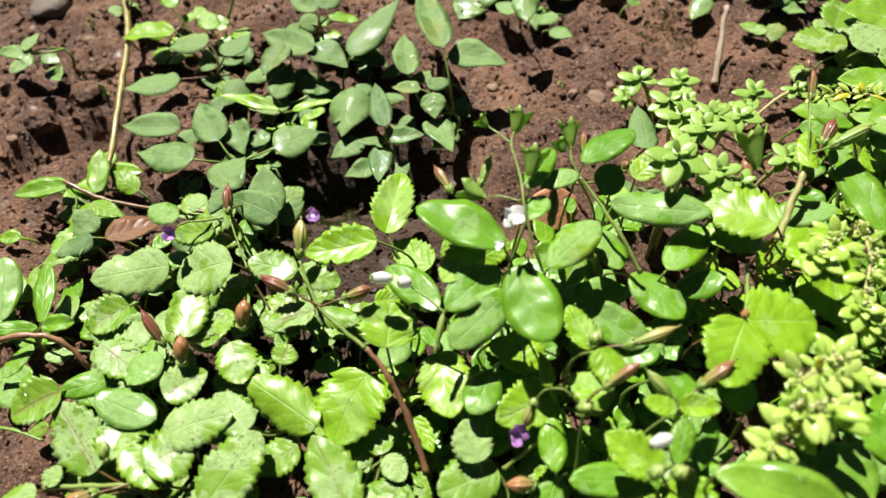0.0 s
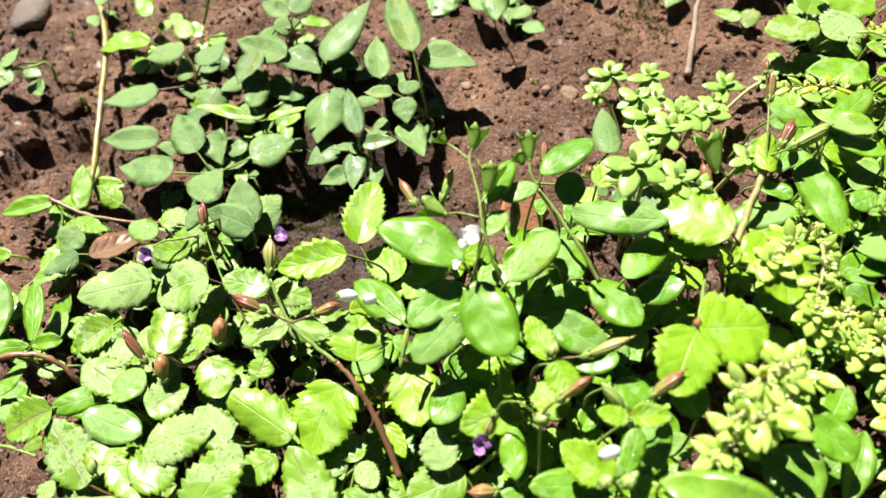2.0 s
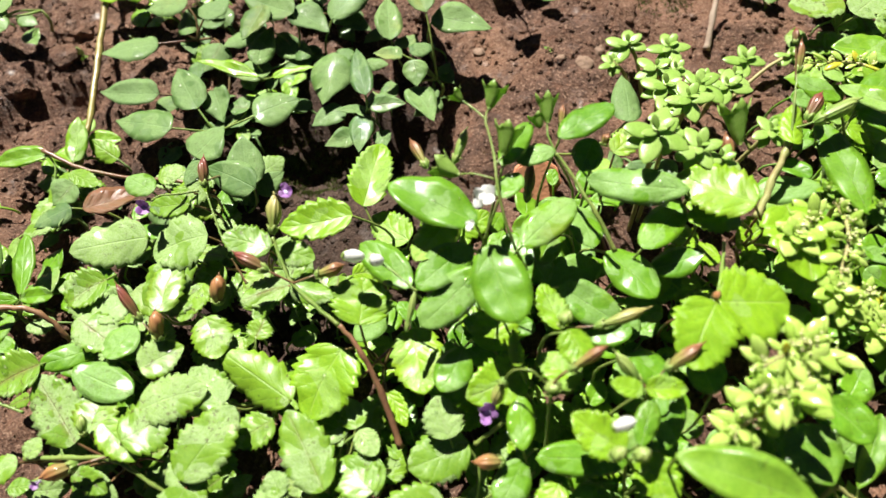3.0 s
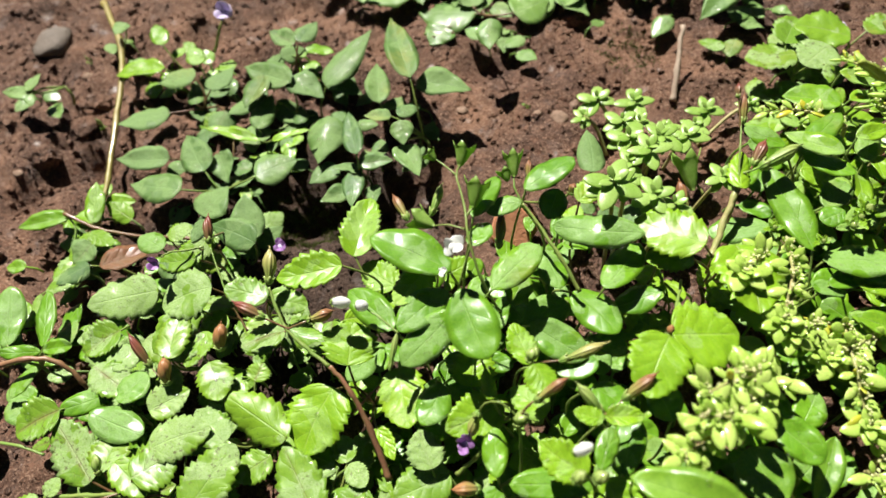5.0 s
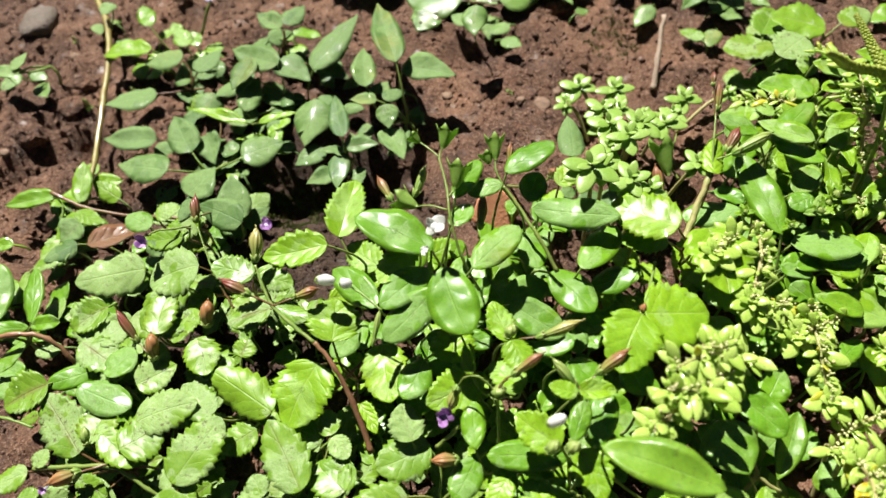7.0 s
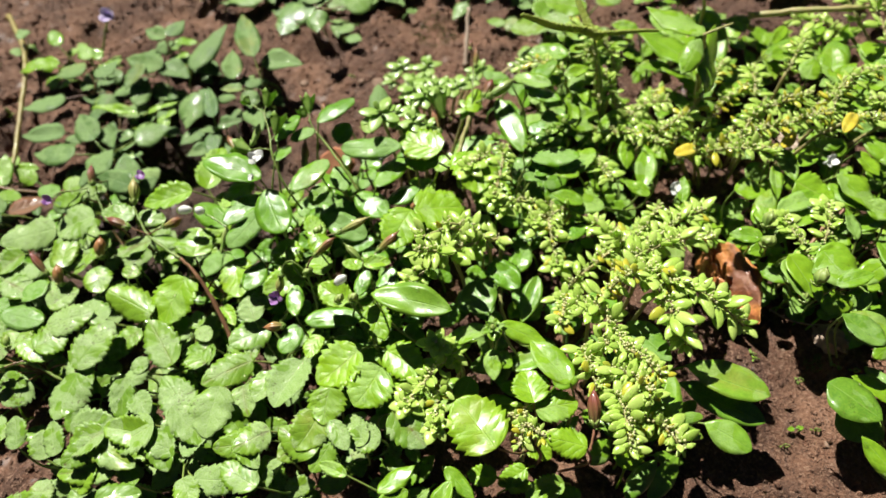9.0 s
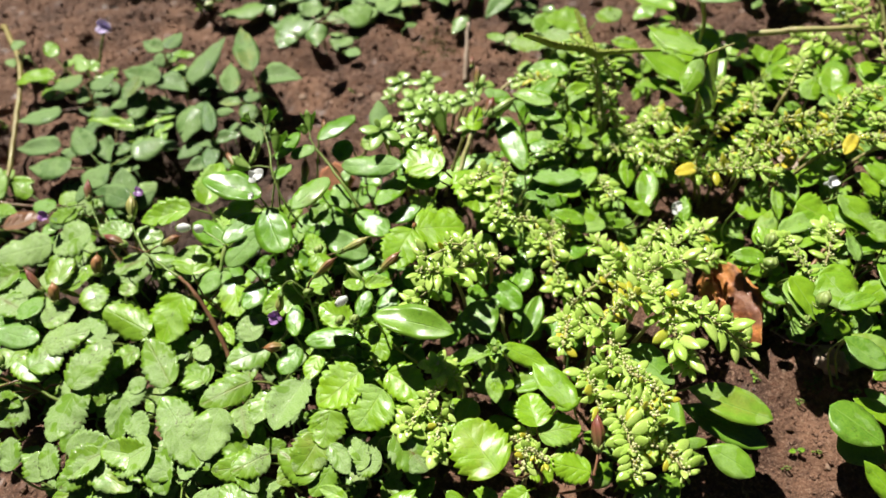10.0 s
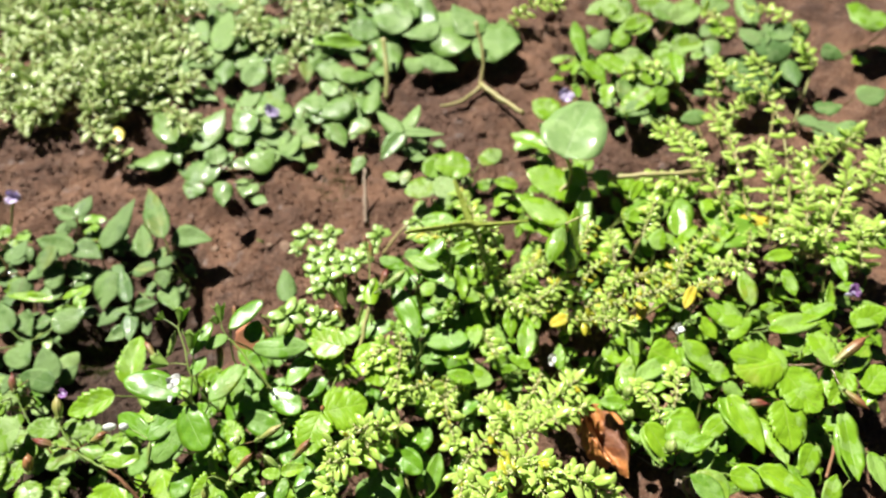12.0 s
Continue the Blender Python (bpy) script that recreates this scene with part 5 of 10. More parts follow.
leaf(h, "S", 228.7, 166.4, 21.6, 235.3, 151.6, 20.4, 17.8, 4, 1)
leaf(h, "S", 247.4, 160.9, 19.8, 247.2, 148.9, 18.2, 15.7, 3, 1)
leaf(h, "S", 225.7, 186.0, 20.6, 210.0, 207.1, 16.9, 16.2, -0, 5)
leaf(h, "S", 241.4, 170.2, 16.9, 224.7, 158.7, 16.5, 13.7, -4, 1)
leaf(h, "S", 231.8, 168.1, 10.5, 216.4, 161.7, 11.5, 9.1, 12, 2)
stalks(h)
undergrowth(h, "S", 16, 276)
h = herb("smooth_herb", "bright green herb with glossy smooth oval leaves", "smooth-leaved herbs", 217.4, 4.3)
leaf(h, "S", 190.9, 12.9, 36.5, 190.4, -5.5, 36.3, 12.3, -6, 3)
leaf(h, "S", 203.1, 12.4, 37.2, 212.4, 2.2, 36.0, 18.0, 6, 5)
leaf(h, "S", 201.7, -2.9, 38.4, 215.8, -2.8, 40.6, 9.1, -8, 1)
leaf(h, "S", 239.1, 20.7, 32.6, 220.5, 22.0, 29.4, 10.6, 2, 3)
leaf(h, "S", 193.9, 8.8, 24.6, 188.2, 20.7, 22.9, 11.1, 1, 1)
leaf(h, "S", 215.5, -6.0, 32.4, 207.4, -13.4, 31.8, 5.8, 7, 5)
leaf(h, "S", 246.3, -0.2, 27.5, 243.7, -23.1, 30.7, 9.7, 5, 5)
leaf(h, "S", 238.6, 13.6, 29.0, 237.8, -15.5, 30.1, 16.0, 9, 3)
leaf(h, "S", 221.5, -17.4, 22.3, 238.4, -26.8, 24.8, 15.3, 10, 2)
leaf(h, "S", 192.1, 13.6, 38.3, 195.4, -6.5, 35.2, 15.4, -7, 3)
leaf(h, "S", 204.3, 11.7, 38.7, 207.0, -6.6, 38.8, 20.9, 3)
leaf(h, "S", 232.1, 27.3, 36.5, 240.1, 19.4, 36.4, 12.4, 10)
leaf(h, "S", 232.3, -19.5, 27.9, 247.2, -39.5, 28.2, 14.9, -1)
leaf(h, "S", 234.3, 15.0, 28.0, 238.8, -13.5, 28.8, 17.2, -6, 2)
leaf(h, "S", 233.3, 5.1, 28.6, 215.6, -0.4, 27.1, 11.7, -1, 1)
leaf(h, "S", 194.8, 13.5, 34.9, 210.8, 15.0, 36.0, 7.5, -10, 1)
leaf(h, "S", 222.5, 14.7, 34.1, 224.9, 28.2, 35.8, 7.7, 12, 2)
stalks(h)
undergrowth(h, "S", 39, 296)
h = herb("smooth_herb", "bright green herb with glossy smooth oval leaves", "smooth-leaved herbs", 95.9, -19.7)
leaf(h, "S", 95.9, -16.7, 45.2, 87.6, 2.6, 44.2, 14.2, 7)
stalks(h)
undergrowth(h, "S", 2, 300)
h = herb("smooth_herb", "bright green herb with glossy smooth oval leaves", "smooth-leaved herbs", -114.1, 82.9)
leaf(h, "K", -114.1, 85.9, 18.7, -130.9, 81.5, 20.8, 8.4, -8, 3)
stalks(h)
undergrowth(h, "K", 2, 304)
h = herb("smooth_herb", "bright green herb with glossy smooth oval leaves", "smooth-leaved herbs", 258.2, 83.9)
leaf(h, "S", 250.8, 72.1, 39.3, 261.6, 72.0, 39.8, 9.5, -7, 3)
leaf(h, "S", 261.3, 99.0, 29.8, 270.3, 115.5, 31.9, 15.6, -8, 5)
leaf(h, "S", 237.7, 89.0, 44.3, 246.6, 98.7, 46.1, 12.7, 7, 2)
leaf(h, "S", 286.6, 94.6, 28.8, 285.3, 116.0, 28.6, 11.8, -10)
leaf(h, "S", 252.6, 90.4, 38.7, 270.0, 97.6, 37.0, 7.4, 4, 2)
leaf(h, "S", 251.1, 84.9, 41.8, 244.9, 97.4, 44.0, 9.5, 8, 2)
leaf(h, "S", 270.7, 85.6, 35.3, 288.9, 90.3, 36.4, 9.3, -4, 1)
leaf(h, "S", 255.2, 79.3, 38.2, 280.8, 86.0, 36.1, 10.3, -0, 1)
stalks(h)
undergrowth(h, "S", 18, 315)
h = herb("toothed_herb", "small pale toothed herb growing on bare soil", "toothed herbs", 154.0, 178.9)
leaf(h, "T", 154.4, 186.0, 17.7, 133.8, 187.4, 17.2, 18.7, 7)
leaf(h, "T", 151.2, 191.3, 18.9, 164.7, 209.5, 16.3, 15.7, 5)
leaf(h, "T", 156.3, 168.5, 28.4, 151.5, 159.3, 28.4, 5.9, -16)
stalks(h)
undergrowth(h, "T", 6, 321)
h = herb("smooth_herb", "bright green herb with glossy smooth oval leaves", "smooth-leaved herbs", 28.6, -36.7)
leaf(h, "S", 34.4, -33.5, 28.5, 19.9, -38.5, 27.7, 9.0, -12)
leaf(h, "S", 24.1, -32.1, 29.0, 38.3, -26.2, 28.9, 9.4, -12)
leaf(h, "S", 40.5, -44.5, 31.4, 49.5, -34.3, 32.2, 8.6, -15)
leaf(h, "S", 15.4, -24.8, 31.8, 6.0, -18.1, 31.5, 6.3, 1)
stalks(h)
undergrowth(h, "S", 9, 328)
h = herb("smooth_herb", "bright green herb with glossy smooth oval leaves", "smooth-leaved herbs", 204.9, 37.0)
leaf(h, "S", 189.7, 25.1, 33.3, 178.6, 30.8, 32.2, 9.5, -7, 5)
leaf(h, "S", 189.1, 31.9, 33.5, 200.2, 40.4, 35.9, 9.6, 8)
leaf(h, "S", 202.6, 25.4, 36.2, 215.8, 30.7, 36.0, 8.7, -8)
leaf(h, "S", 224.7, 41.0, 35.5, 232.4, 23.3, 36.9, 11.7, -3, 1)
leaf(h, "S", 198.4, 33.7, 36.7, 219.4, 37.3, 36.3, 11.6, -3, 2)
leaf(h, "S", 218.1, 52.5, 35.0, 233.8, 59.6, 33.7, 9.4, -3, 2)
leaf(h, "S", 191.9, 52.4, 29.0, 204.5, 47.1, 29.2, 14.8, -7)
leaf(h, "S", 207.1, 53.6, 38.3, 201.4, 38.6, 36.4, 7.0, -2)
leaf(h, "S", 189.4, 26.6, 30.6, 177.7, 29.6, 29.4, 7.7, -6, 2)
leaf(h, "S", 190.4, 30.8, 35.5, 202.8, 45.4, 35.1, 11.7, -3, 5)
leaf(h, "S", 227.2, 42.1, 39.5, 234.5, 22.7, 36.9, 13.8, -4, 2)
leaf(h, "S", 216.0, 63.2, 34.1, 214.6, 46.7, 33.4, 10.3, 7, 1)
leaf(h, "S", 218.4, 41.9, 32.4, 205.6, 29.8, 33.3, 7.3, -1, 1)
stalks(h)
undergrowth(h, "S", 29, 344)
h = herb("smooth_herb", "bright green herb with glossy smooth oval leaves", "smooth-leaved herbs", -84.0, 222.5)
leaf(h, "S", -46.4, 235.1, 18.2, -34.0, 229.9, 17.3, 9.6, -9, 1)
leaf(h, "S", -68.2, 189.5, 12.8, -92.0, 200.3, 14.8, 7.7, 2)
leaf(h, "S", -63.6, 189.0, 12.3, -46.7, 190.2, 14.3, 6.9, -8)
leaf(h, "S", -113.1, 242.0, 13.2, -136.9, 244.3, 12.3, 16.0, 2, 3)
leaf(h, "S", -97.4, 240.8, 13.0, -101.8, 254.1, 13.6, 11.5, 2, 3)
leaf(h, "S", -115.1, 256.4, 14.2, -120.1, 272.1, 14.0, 11.0, 4, 1)
stalks(h)
undergrowth(h, "S", 13, 353)
h = herb("smooth_herb", "bright green herb with glossy smooth oval leaves", "smooth-leaved herbs", 100.1, 32.1)
leaf(h, "K", 82.7, 42.2, 31.9, 91.7, 28.7, 32.7, 10.8, 7, 3)
leaf(h, "K", 92.3, 39.6, 25.3, 100.9, 49.1, 26.9, 9.1, 2, 1)
leaf(h, "K", 118.3, 48.4, 26.3, 128.2, 54.4, 25.1, 6.4, -6, 5)
leaf(h, "K", 115.5, 17.5, 36.8, 122.1, 6.3, 37.4, 11.5, -8)
leaf(h, "K", 91.5, 28.1, 15.5, 100.8, 35.3, 17.3, 13.9, 9, 5)
stalks(h)
undergrowth(h, "K", 11, 361)
h = herb("smooth_herb", "bright green herb with glossy smooth oval leaves", "smooth-leaved herbs", 277.3, -9.0)
leaf(h, "S", 288.6, 9.0, 35.4, 276.3, -7.5, 34.3, 11.0, -1)
leaf(h, "S", 262.2, -19.7, 27.1, 247.6, -29.1, 29.5, 13.5, -10)
leaf(h, "S", 291.0, 2.2, 37.5, 312.2, 10.7, 34.4, 11.5, -3, 1)
leaf(h, "S", 281.2, 19.6, 33.2, 275.2, 30.5, 34.9, 14.3, 0)
leaf(h, "S", 276.0, -17.2, 27.5, 272.6, -10.1, 26.5, 10.3, 1, 3)
leaf(h, "S", 255.8, 2.7, 32.2, 255.9, -18.9, 28.8, 19.0, 7, 2)
leaf(h, "S", 251.3, 0.2, 23.2, 246.1, -23.6, 26.9, 11.7, 4, 3)
leaf(h, "S", 281.1, -10.9, 32.2, 266.6, -39.7, 34.2, 14.4, -4, 2)
leaf(h, "S", 312.0, -0.2, 31.4, 293.2, -13.1, 29.7, 11.4, 10, 1)
leaf(h, "S", 266.5, -20.8, 23.4, 245.4, -31.0, 20.9, 11.9, 2)
leaf(h, "S", 284.4, -30.9, 26.5, 278.8, -47.3, 27.7, 11.5, -3, 5)
stalks(h)
undergrowth(h, "S", 25, 375)
h = herb("smooth_herb", "bright green herb with glossy smooth oval leaves", "smooth-leaved herbs", 48.3, -32.2)
leaf(h, "S", 48.3, -29.2, 28.9, 55.5, -41.9, 27.8, 7.5, -6, 1)
stalks(h)
undergrowth(h, "S", 2, 379)
h = herb("smooth_herb", "bright green herb with glossy smooth oval leaves", "smooth-leaved herbs", 258.7, 39.9)
leaf(h, "S", 240.4, 50.6, 39.2, 243.7, 37.7, 38.0, 11.5, -10)
leaf(h, "S", 272.2, 35.0, 36.4, 297.0, 27.7, 40.2, 12.9, 4, 1)
leaf(h, "S", 259.3, 39.8, 36.3, 251.2, 59.1, 35.9, 16.9, -6, 2)
leaf(h, "S", 269.2, 46.9, 37.4, 275.1, 65.5, 39.1, 11.8, 4, 2)
leaf(h, "S", 250.4, 36.3, 35.4, 266.2, 42.3, 37.2, 10.1, -4)
leaf(h, "S", 268.9, 32.8, 38.3, 298.5, 29.7, 38.3, 13.3, -3, 1)
leaf(h, "S", 250.3, 59.0, 35.6, 261.2, 36.6, 36.3, 15.6, 4, 5)
stalks(h)
undergrowth(h, "S", 16, 389)
h = herb("smooth_herb", "bright green herb with glossy smooth oval leaves", "smooth-leaved herbs", 155.3, 147.0)
leaf(h, "S", 151.7, 148.9, 28.8, 134.0, 158.2, 27.7, 16.2, 4, 5)
leaf(h, "S", 151.2, 146.5, 33.1, 168.7, 147.6, 31.3, 10.2, -10)
leaf(h, "S", 154.2, 160.7, 32.6, 167.7, 150.7, 31.2, 9.5, 5)
leaf(h, "S", 148.0, 158.9, 25.7, 152.5, 148.0, 28.0, 6.3, -0)
leaf(h, "S", 170.9, 151.7, 32.8, 157.6, 146.8, 34.3, 7.2, -7)
leaf(h, "S", 162.2, 141.2, 41.0, 161.9, 126.2, 39.7, 8.3, -4, 2)
leaf(h, "S", 148.5, 141.8, 27.0, 140.3, 156.5, 26.7, 9.0, -6)
stalks(h)
undergrowth(h, "S", 16, 399)
h = herb("smooth_herb", "bright green herb with glossy smooth oval leaves", "smooth-leaved herbs", -149.7, 102.4)
leaf(h, "K", -160.2, 112.3, 12.0, -162.7, 136.8, 14.1, 11.4, 9, 3)
leaf(h, "K", -144.0, 108.2, 15.5, -147.4, 131.9, 14.3, 7.5, -5)
leaf(h, "K", -143.0, 106.5, 16.6, -131.7, 105.7, 17.8, 6.0, 9)
leaf(h, "K", -146.9, 108.4, 12.0, -161.8, 109.7, 13.6, 5.9, -9, 5)
leaf(h, "K", -154.2, 91.6, 13.4, -147.0, 102.4, 13.4, 7.2, -6, 2)
stalks(h)
undergrowth(h, "K", 11, 407)
h = herb("smooth_herb", "bright green herb with glossy smooth oval leaves", "smooth-leaved herbs", 142.8, 114.8)
leaf(h, "S", 150.4, 101.1, 25.6, 168.1, 98.7, 26.7, 12.8, -6, 1)
leaf(h, "S", 132.0, 117.4, 44.1, 118.5, 130.5, 41.8, 10.3, -9)
leaf(h, "S", 148.9, 120.4, 30.5, 152.3, 110.7, 29.6, 8.8, -7, 2)
leaf(h, "S", 141.2, 125.8, 39.4, 153.9, 128.3, 39.4, 8.4, 7, 3)
leaf(h, "S", 139.0, 109.2, 28.5, 148.1, 101.8, 26.7, 10.8, 3, 2)
leaf(h, "S", 140.6, 127.2, 33.4, 133.5, 141.4, 35.5, 8.3, -5)
leaf(h, "S", 138.3, 110.1, 28.4, 132.7, 130.0, 27.6, 10.6, -5)
leaf(h, "S", 143.7, 119.0, 33.9, 152.9, 133.9, 35.8, 10.2, 5)
leaf(h, "S", 149.3, 123.9, 31.9, 147.1, 111.6, 34.2, 7.1, -5, 1)
leaf(h, "S", 144.5, 123.5, 29.6, 140.0, 104.0, 28.8, 10.1, -13, 1)
stalks(h)
undergrowth(h, "S", 23, 420)
h = herb("smooth_herb", "bright green herb with glossy smooth oval leaves", "smooth-leaved herbs", -108.1, 76.0)
leaf(h, "K", -108.1, 79.0, 26.0, -101.0, 88.8, 24.5, 11.1, -9)
stalks(h)
undergrowth(h, "K", 2, 424)
h = herb("smooth_herb", "bright green herb with glossy smooth oval leaves", "smooth-leaved herbs", 1.8, 86.1)
leaf(h, "K", 10.6, 106.6, 57.5, 20.9, 121.7, 55.2, 7.1, 2, 3)
leaf(h, "K", 12.7, 85.9, 50.3, 29.3, 98.4, 50.1, 10.6, 3, 1)
leaf(h, "K", 8.4, 98.0, 56.2, 15.1, 105.7, 55.1, 7.4, -10, 3)
leaf(h, "K", -5.5, 65.9, 34.6, -13.2, 54.7, 34.7, 10.2, 6, 5)
leaf(h, "K", 1.0, 81.8, 48.2, -16.1, 69.6, 44.7, 11.6, -7, 2)
leaf(h, "K", -17.5, 82.2, 41.2, -31.0, 99.4, 38.2, 10.3, -8)
leaf(h, "K", 0.2, 89.3, 47.2, -15.9, 78.8, 48.2, 10.9, -2)
leaf(h, "K", 3.5, 85.4, 54.9, 8.1, 64.1, 53.7, 14.6, 7)
leaf(h, "K", 2.0, 92.0, 54.0, -20.0, 106.5, 57.0, 13.6, 4, 4)
stalks(h)
undergrowth(h, "K", 23, 437)
h = herb("smooth_herb", "bright green herb with glossy smooth oval leaves", "smooth-leaved herbs", 321.5, 42.1)
leaf(h, "S", 332.3, 23.8, 34.9, 309.0, 19.7, 37.9, 11.3, 7, 1)
leaf(h, "S", 306.5, 65.4, 36.5, 290.8, 68.4, 35.8, 9.6, -1, 2)
leaf(h, "S", 350.9, 57.7, 33.8, 363.5, 52.2, 33.2, 8.6, 11, 2)
leaf(h, "S", 327.4, 58.9, 34.7, 322.7, 43.0, 35.3, 9.1, 11, 1)
leaf(h, "S", 295.6, 58.6, 38.3, 292.6, 44.1, 37.1, 9.8, 4)
leaf(h, "S", 314.7, 41.5, 36.9, 326.8, 35.3, 36.6, 8.4, -8, 1)
leaf(h, "S", 305.8, 33.2, 39.5, 283.2, 30.9, 37.3, 9.2, 16, 1)
leaf(h, "S", 342.9, 58.4, 33.7, 326.8, 65.5, 33.1, 11.0, 4, 2)
leaf(h, "S", 333.5, 20.5, 29.8, 319.0, 32.3, 32.2, 11.4, -3, 1)
leaf(h, "S", 305.5, 32.6, 33.2, 317.7, 46.3, 33.6, 7.8, 16)
stalks(h)
undergrowth(h, "S", 23, 450)
h = herb("smooth_herb", "bright green herb with glossy smooth oval leaves", "smooth-leaved herbs", 76.1, 6.6)
leaf(h, "S", 74.6, 5.1, 37.0, 72.0, -6.1, 35.6, 8.6, 2, 5)
leaf(h, "S", 75.0, 7.0, 39.2, 78.8, 16.3, 38.0, 7.3, 6, 5)
leaf(h, "S", 78.9, 11.4, 43.5, 93.4, 0.5, 41.2, 9.8, 4, 3)
leaf(h, "S", 75.8, 15.0, 33.3, 57.1, 13.1, 32.8, 10.0, 5, 5)
stalks(h)
undergrowth(h, "S", 9, 457)
h = herb("smooth_herb", "bright green herb with glossy smooth oval leaves", "smooth-leaved herbs", -100.4, 133.6)
leaf(h, "K", -100.4, 136.6, 22.5, -110.5, 145.0, 21.6, 9.5, 3, 5)
stalks(h)
undergrowth(h, "K", 2, 461)
h = herb("smooth_herb", "bright green herb with glossy smooth oval leaves", "smooth-leaved herbs", 33.5, 92.4)
leaf(h, "K", 27.8, 115.5, 54.5, 45.2, 124.6, 55.2, 9.8, -4, 2)
leaf(h, "K", 45.7, 84.1, 43.1, 61.1, 98.4, 41.0, 10.3, -6, 1)
leaf(h, "K", 40.0, 119.5, 46.0, 34.3, 109.8, 44.8, 9.1, -4, 5)
leaf(h, "K", 26.3, 112.0, 53.7, 15.2, 111.3, 52.4, 6.7, -4, 1)
leaf(h, "K", 30.7, 100.3, 41.8, 33.7, 87.0, 41.5, 9.3, -2, 2)
leaf(h, "K", 37.7, 87.3, 37.4, 47.5, 71.4, 38.9, 12.2, -2, 1)
leaf(h, "K", 23.2, 79.9, 35.3, 37.9, 67.1, 33.6, 11.5, 9, 5)
leaf(h, "K", 37.3, 87.0, 29.4, 21.6, 82.2, 31.3, 10.7, -9)
leaf(h, "K", 41.0, 74.0, 30.4, 50.8, 68.8, 28.9, 8.0, -6, 1)
leaf(h, "K", 25.3, 94.8, 38.0, 18.2, 85.7, 38.4, 7.9, -8)
stalks(h)
undergrowth(h, "K", 23, 474)
h = herb("smooth_herb", "bright green herb with glossy smooth oval leaves", "smooth-leaved herbs", 106.3, 72.3)
leaf(h, "K", 110.1, 86.5, 40.8, 106.9, 118.2, 42.7, 10.7, -7, 3)
leaf(h, "K", 112.4, 84.1, 39.1, 132.3, 78.4, 41.1, 11.7, -9)
leaf(h, "K", 107.4, 77.5, 36.4, 117.3, 74.4, 35.3, 6.2, -9)
leaf(h, "K", 112.0, 76.5, 36.8, 127.5, 79.9, 36.6, 7.3, 3, 3)
leaf(h, "K", 79.5, 59.4, 32.5, 89.1, 65.7, 31.3, 9.3, -9, 2)
leaf(h, "K", 105.7, 63.3, 26.2, 92.9, 67.1, 26.7, 11.4, -9, 3)
leaf(h, "K", 117.4, 79.7, 38.0, 134.2, 76.7, 37.8, 9.0, -11)
stalks(h)
undergrowth(h, "K", 16, 484)
h = herb("smooth_herb", "bright green herb with glossy smooth oval leaves", "smooth-leaved herbs", 280.2, 122.4)
leaf(h, "S", 284.2, 113.8, 29.9, 295.6, 99.4, 30.5, 16.6, 6)
leaf(h, "S", 255.2, 122.9, 29.3, 252.3, 102.2, 27.2, 11.2, -9, 1)
leaf(h, "S", 313.0, 107.1, 23.0, 287.7, 101.2, 22.9, 10.4, -13, 2)
leaf(h, "S", 265.6, 122.4, 30.1, 243.0, 120.5, 30.2, 11.4, 12)
leaf(h, "S", 292.2, 127.1, 27.8, 274.3, 121.0, 27.4, 9.9, 16)
leaf(h, "S", 283.1, 139.1, 21.0, 261.1, 123.1, 23.3, 11.6, 6)
leaf(h, "S", 268.0, 145.3, 19.6, 251.5, 132.5, 21.8, 8.2, -13)
stalks(h)
undergrowth(h, "S", 16, 494)
h = herb("smooth_herb", "bright green herb with glossy smooth oval leaves", "smooth-leaved herbs", -118.1, 75.1)
leaf(h, "K", -118.1, 78.1, 24.2, -100.0, 68.3, 24.1, 11.2, -7)
stalks(h)
undergrowth(h, "K", 2, 498)
h = herb("smooth_herb", "bright green herb with glossy smooth oval leaves", "smooth-leaved herbs", 25.5, 39.0)
leaf(h, "K", 28.1, 65.4, 30.7, 40.7, 65.6, 32.6, 8.2, -2, 3)
leaf(h, "K", 5.4, 36.9, 36.6, 7.2, 50.4, 36.6, 7.2, -0, 5)
leaf(h, "K", 5.5, 35.5, 32.1, -2.3, 25.2, 32.2, 9.2, -1, 5)
leaf(h, "K", 30.4, 31.3, 34.6, 8.4, 35.1, 35.1, 9.0, -5, 2)
leaf(h, "K", 31.0, 32.7, 48.1, 36.8, 42.7, 48.4, 5.9, 8, 5)
leaf(h, "K", 38.6, 32.5, 37.3, 45.3, 47.8, 37.6, 8.9, -0, 5)
leaf(h, "K", 35.6, 56.5, 40.1, 44.0, 48.5, 39.2, 9.8, -6, 1)
leaf(h, "K", 8.0, 57.6, 23.5, -4.4, 67.9, 26.1, 7.2, -9)
leaf(h, "K", 17.1, 27.1, 28.9, 25.7, 22.9, 28.6, 7.5, -3, 2)
leaf(h, "K", 55.0, 44.2, 38.3, 52.7, 53.9, 39.8, 9.8, -7, 1)
stalks(h)
undergrowth(h, "K", 23, 511)
h = herb("smooth_herb", "bright green herb with glossy smooth oval leaves", "smooth-leaved herbs", 62.2, 87.0)
leaf(h, "K", 60.4, 96.4, 50.0, 35.0, 106.4, 45.8, 11.2, -9, 5)
leaf(h, "K", 64.0, 83.5, 37.1, 48.9, 81.1, 34.9, 9.2, 9, 5)
stalks(h)
undergrowth(h, "K", 4, 516)
h = herb("smooth_herb", "bright green herb with glossy smooth oval leaves", "smooth-leaved herbs", 196.0, 149.0)
leaf(h, "S", 193.8, 132.4, 23.6, 207.6, 124.4, 21.5, 9.0, -13)
leaf(h, "S", 188.0, 142.2, 18.4, 201.3, 133.0, 19.4, 10.9, 0, 1)
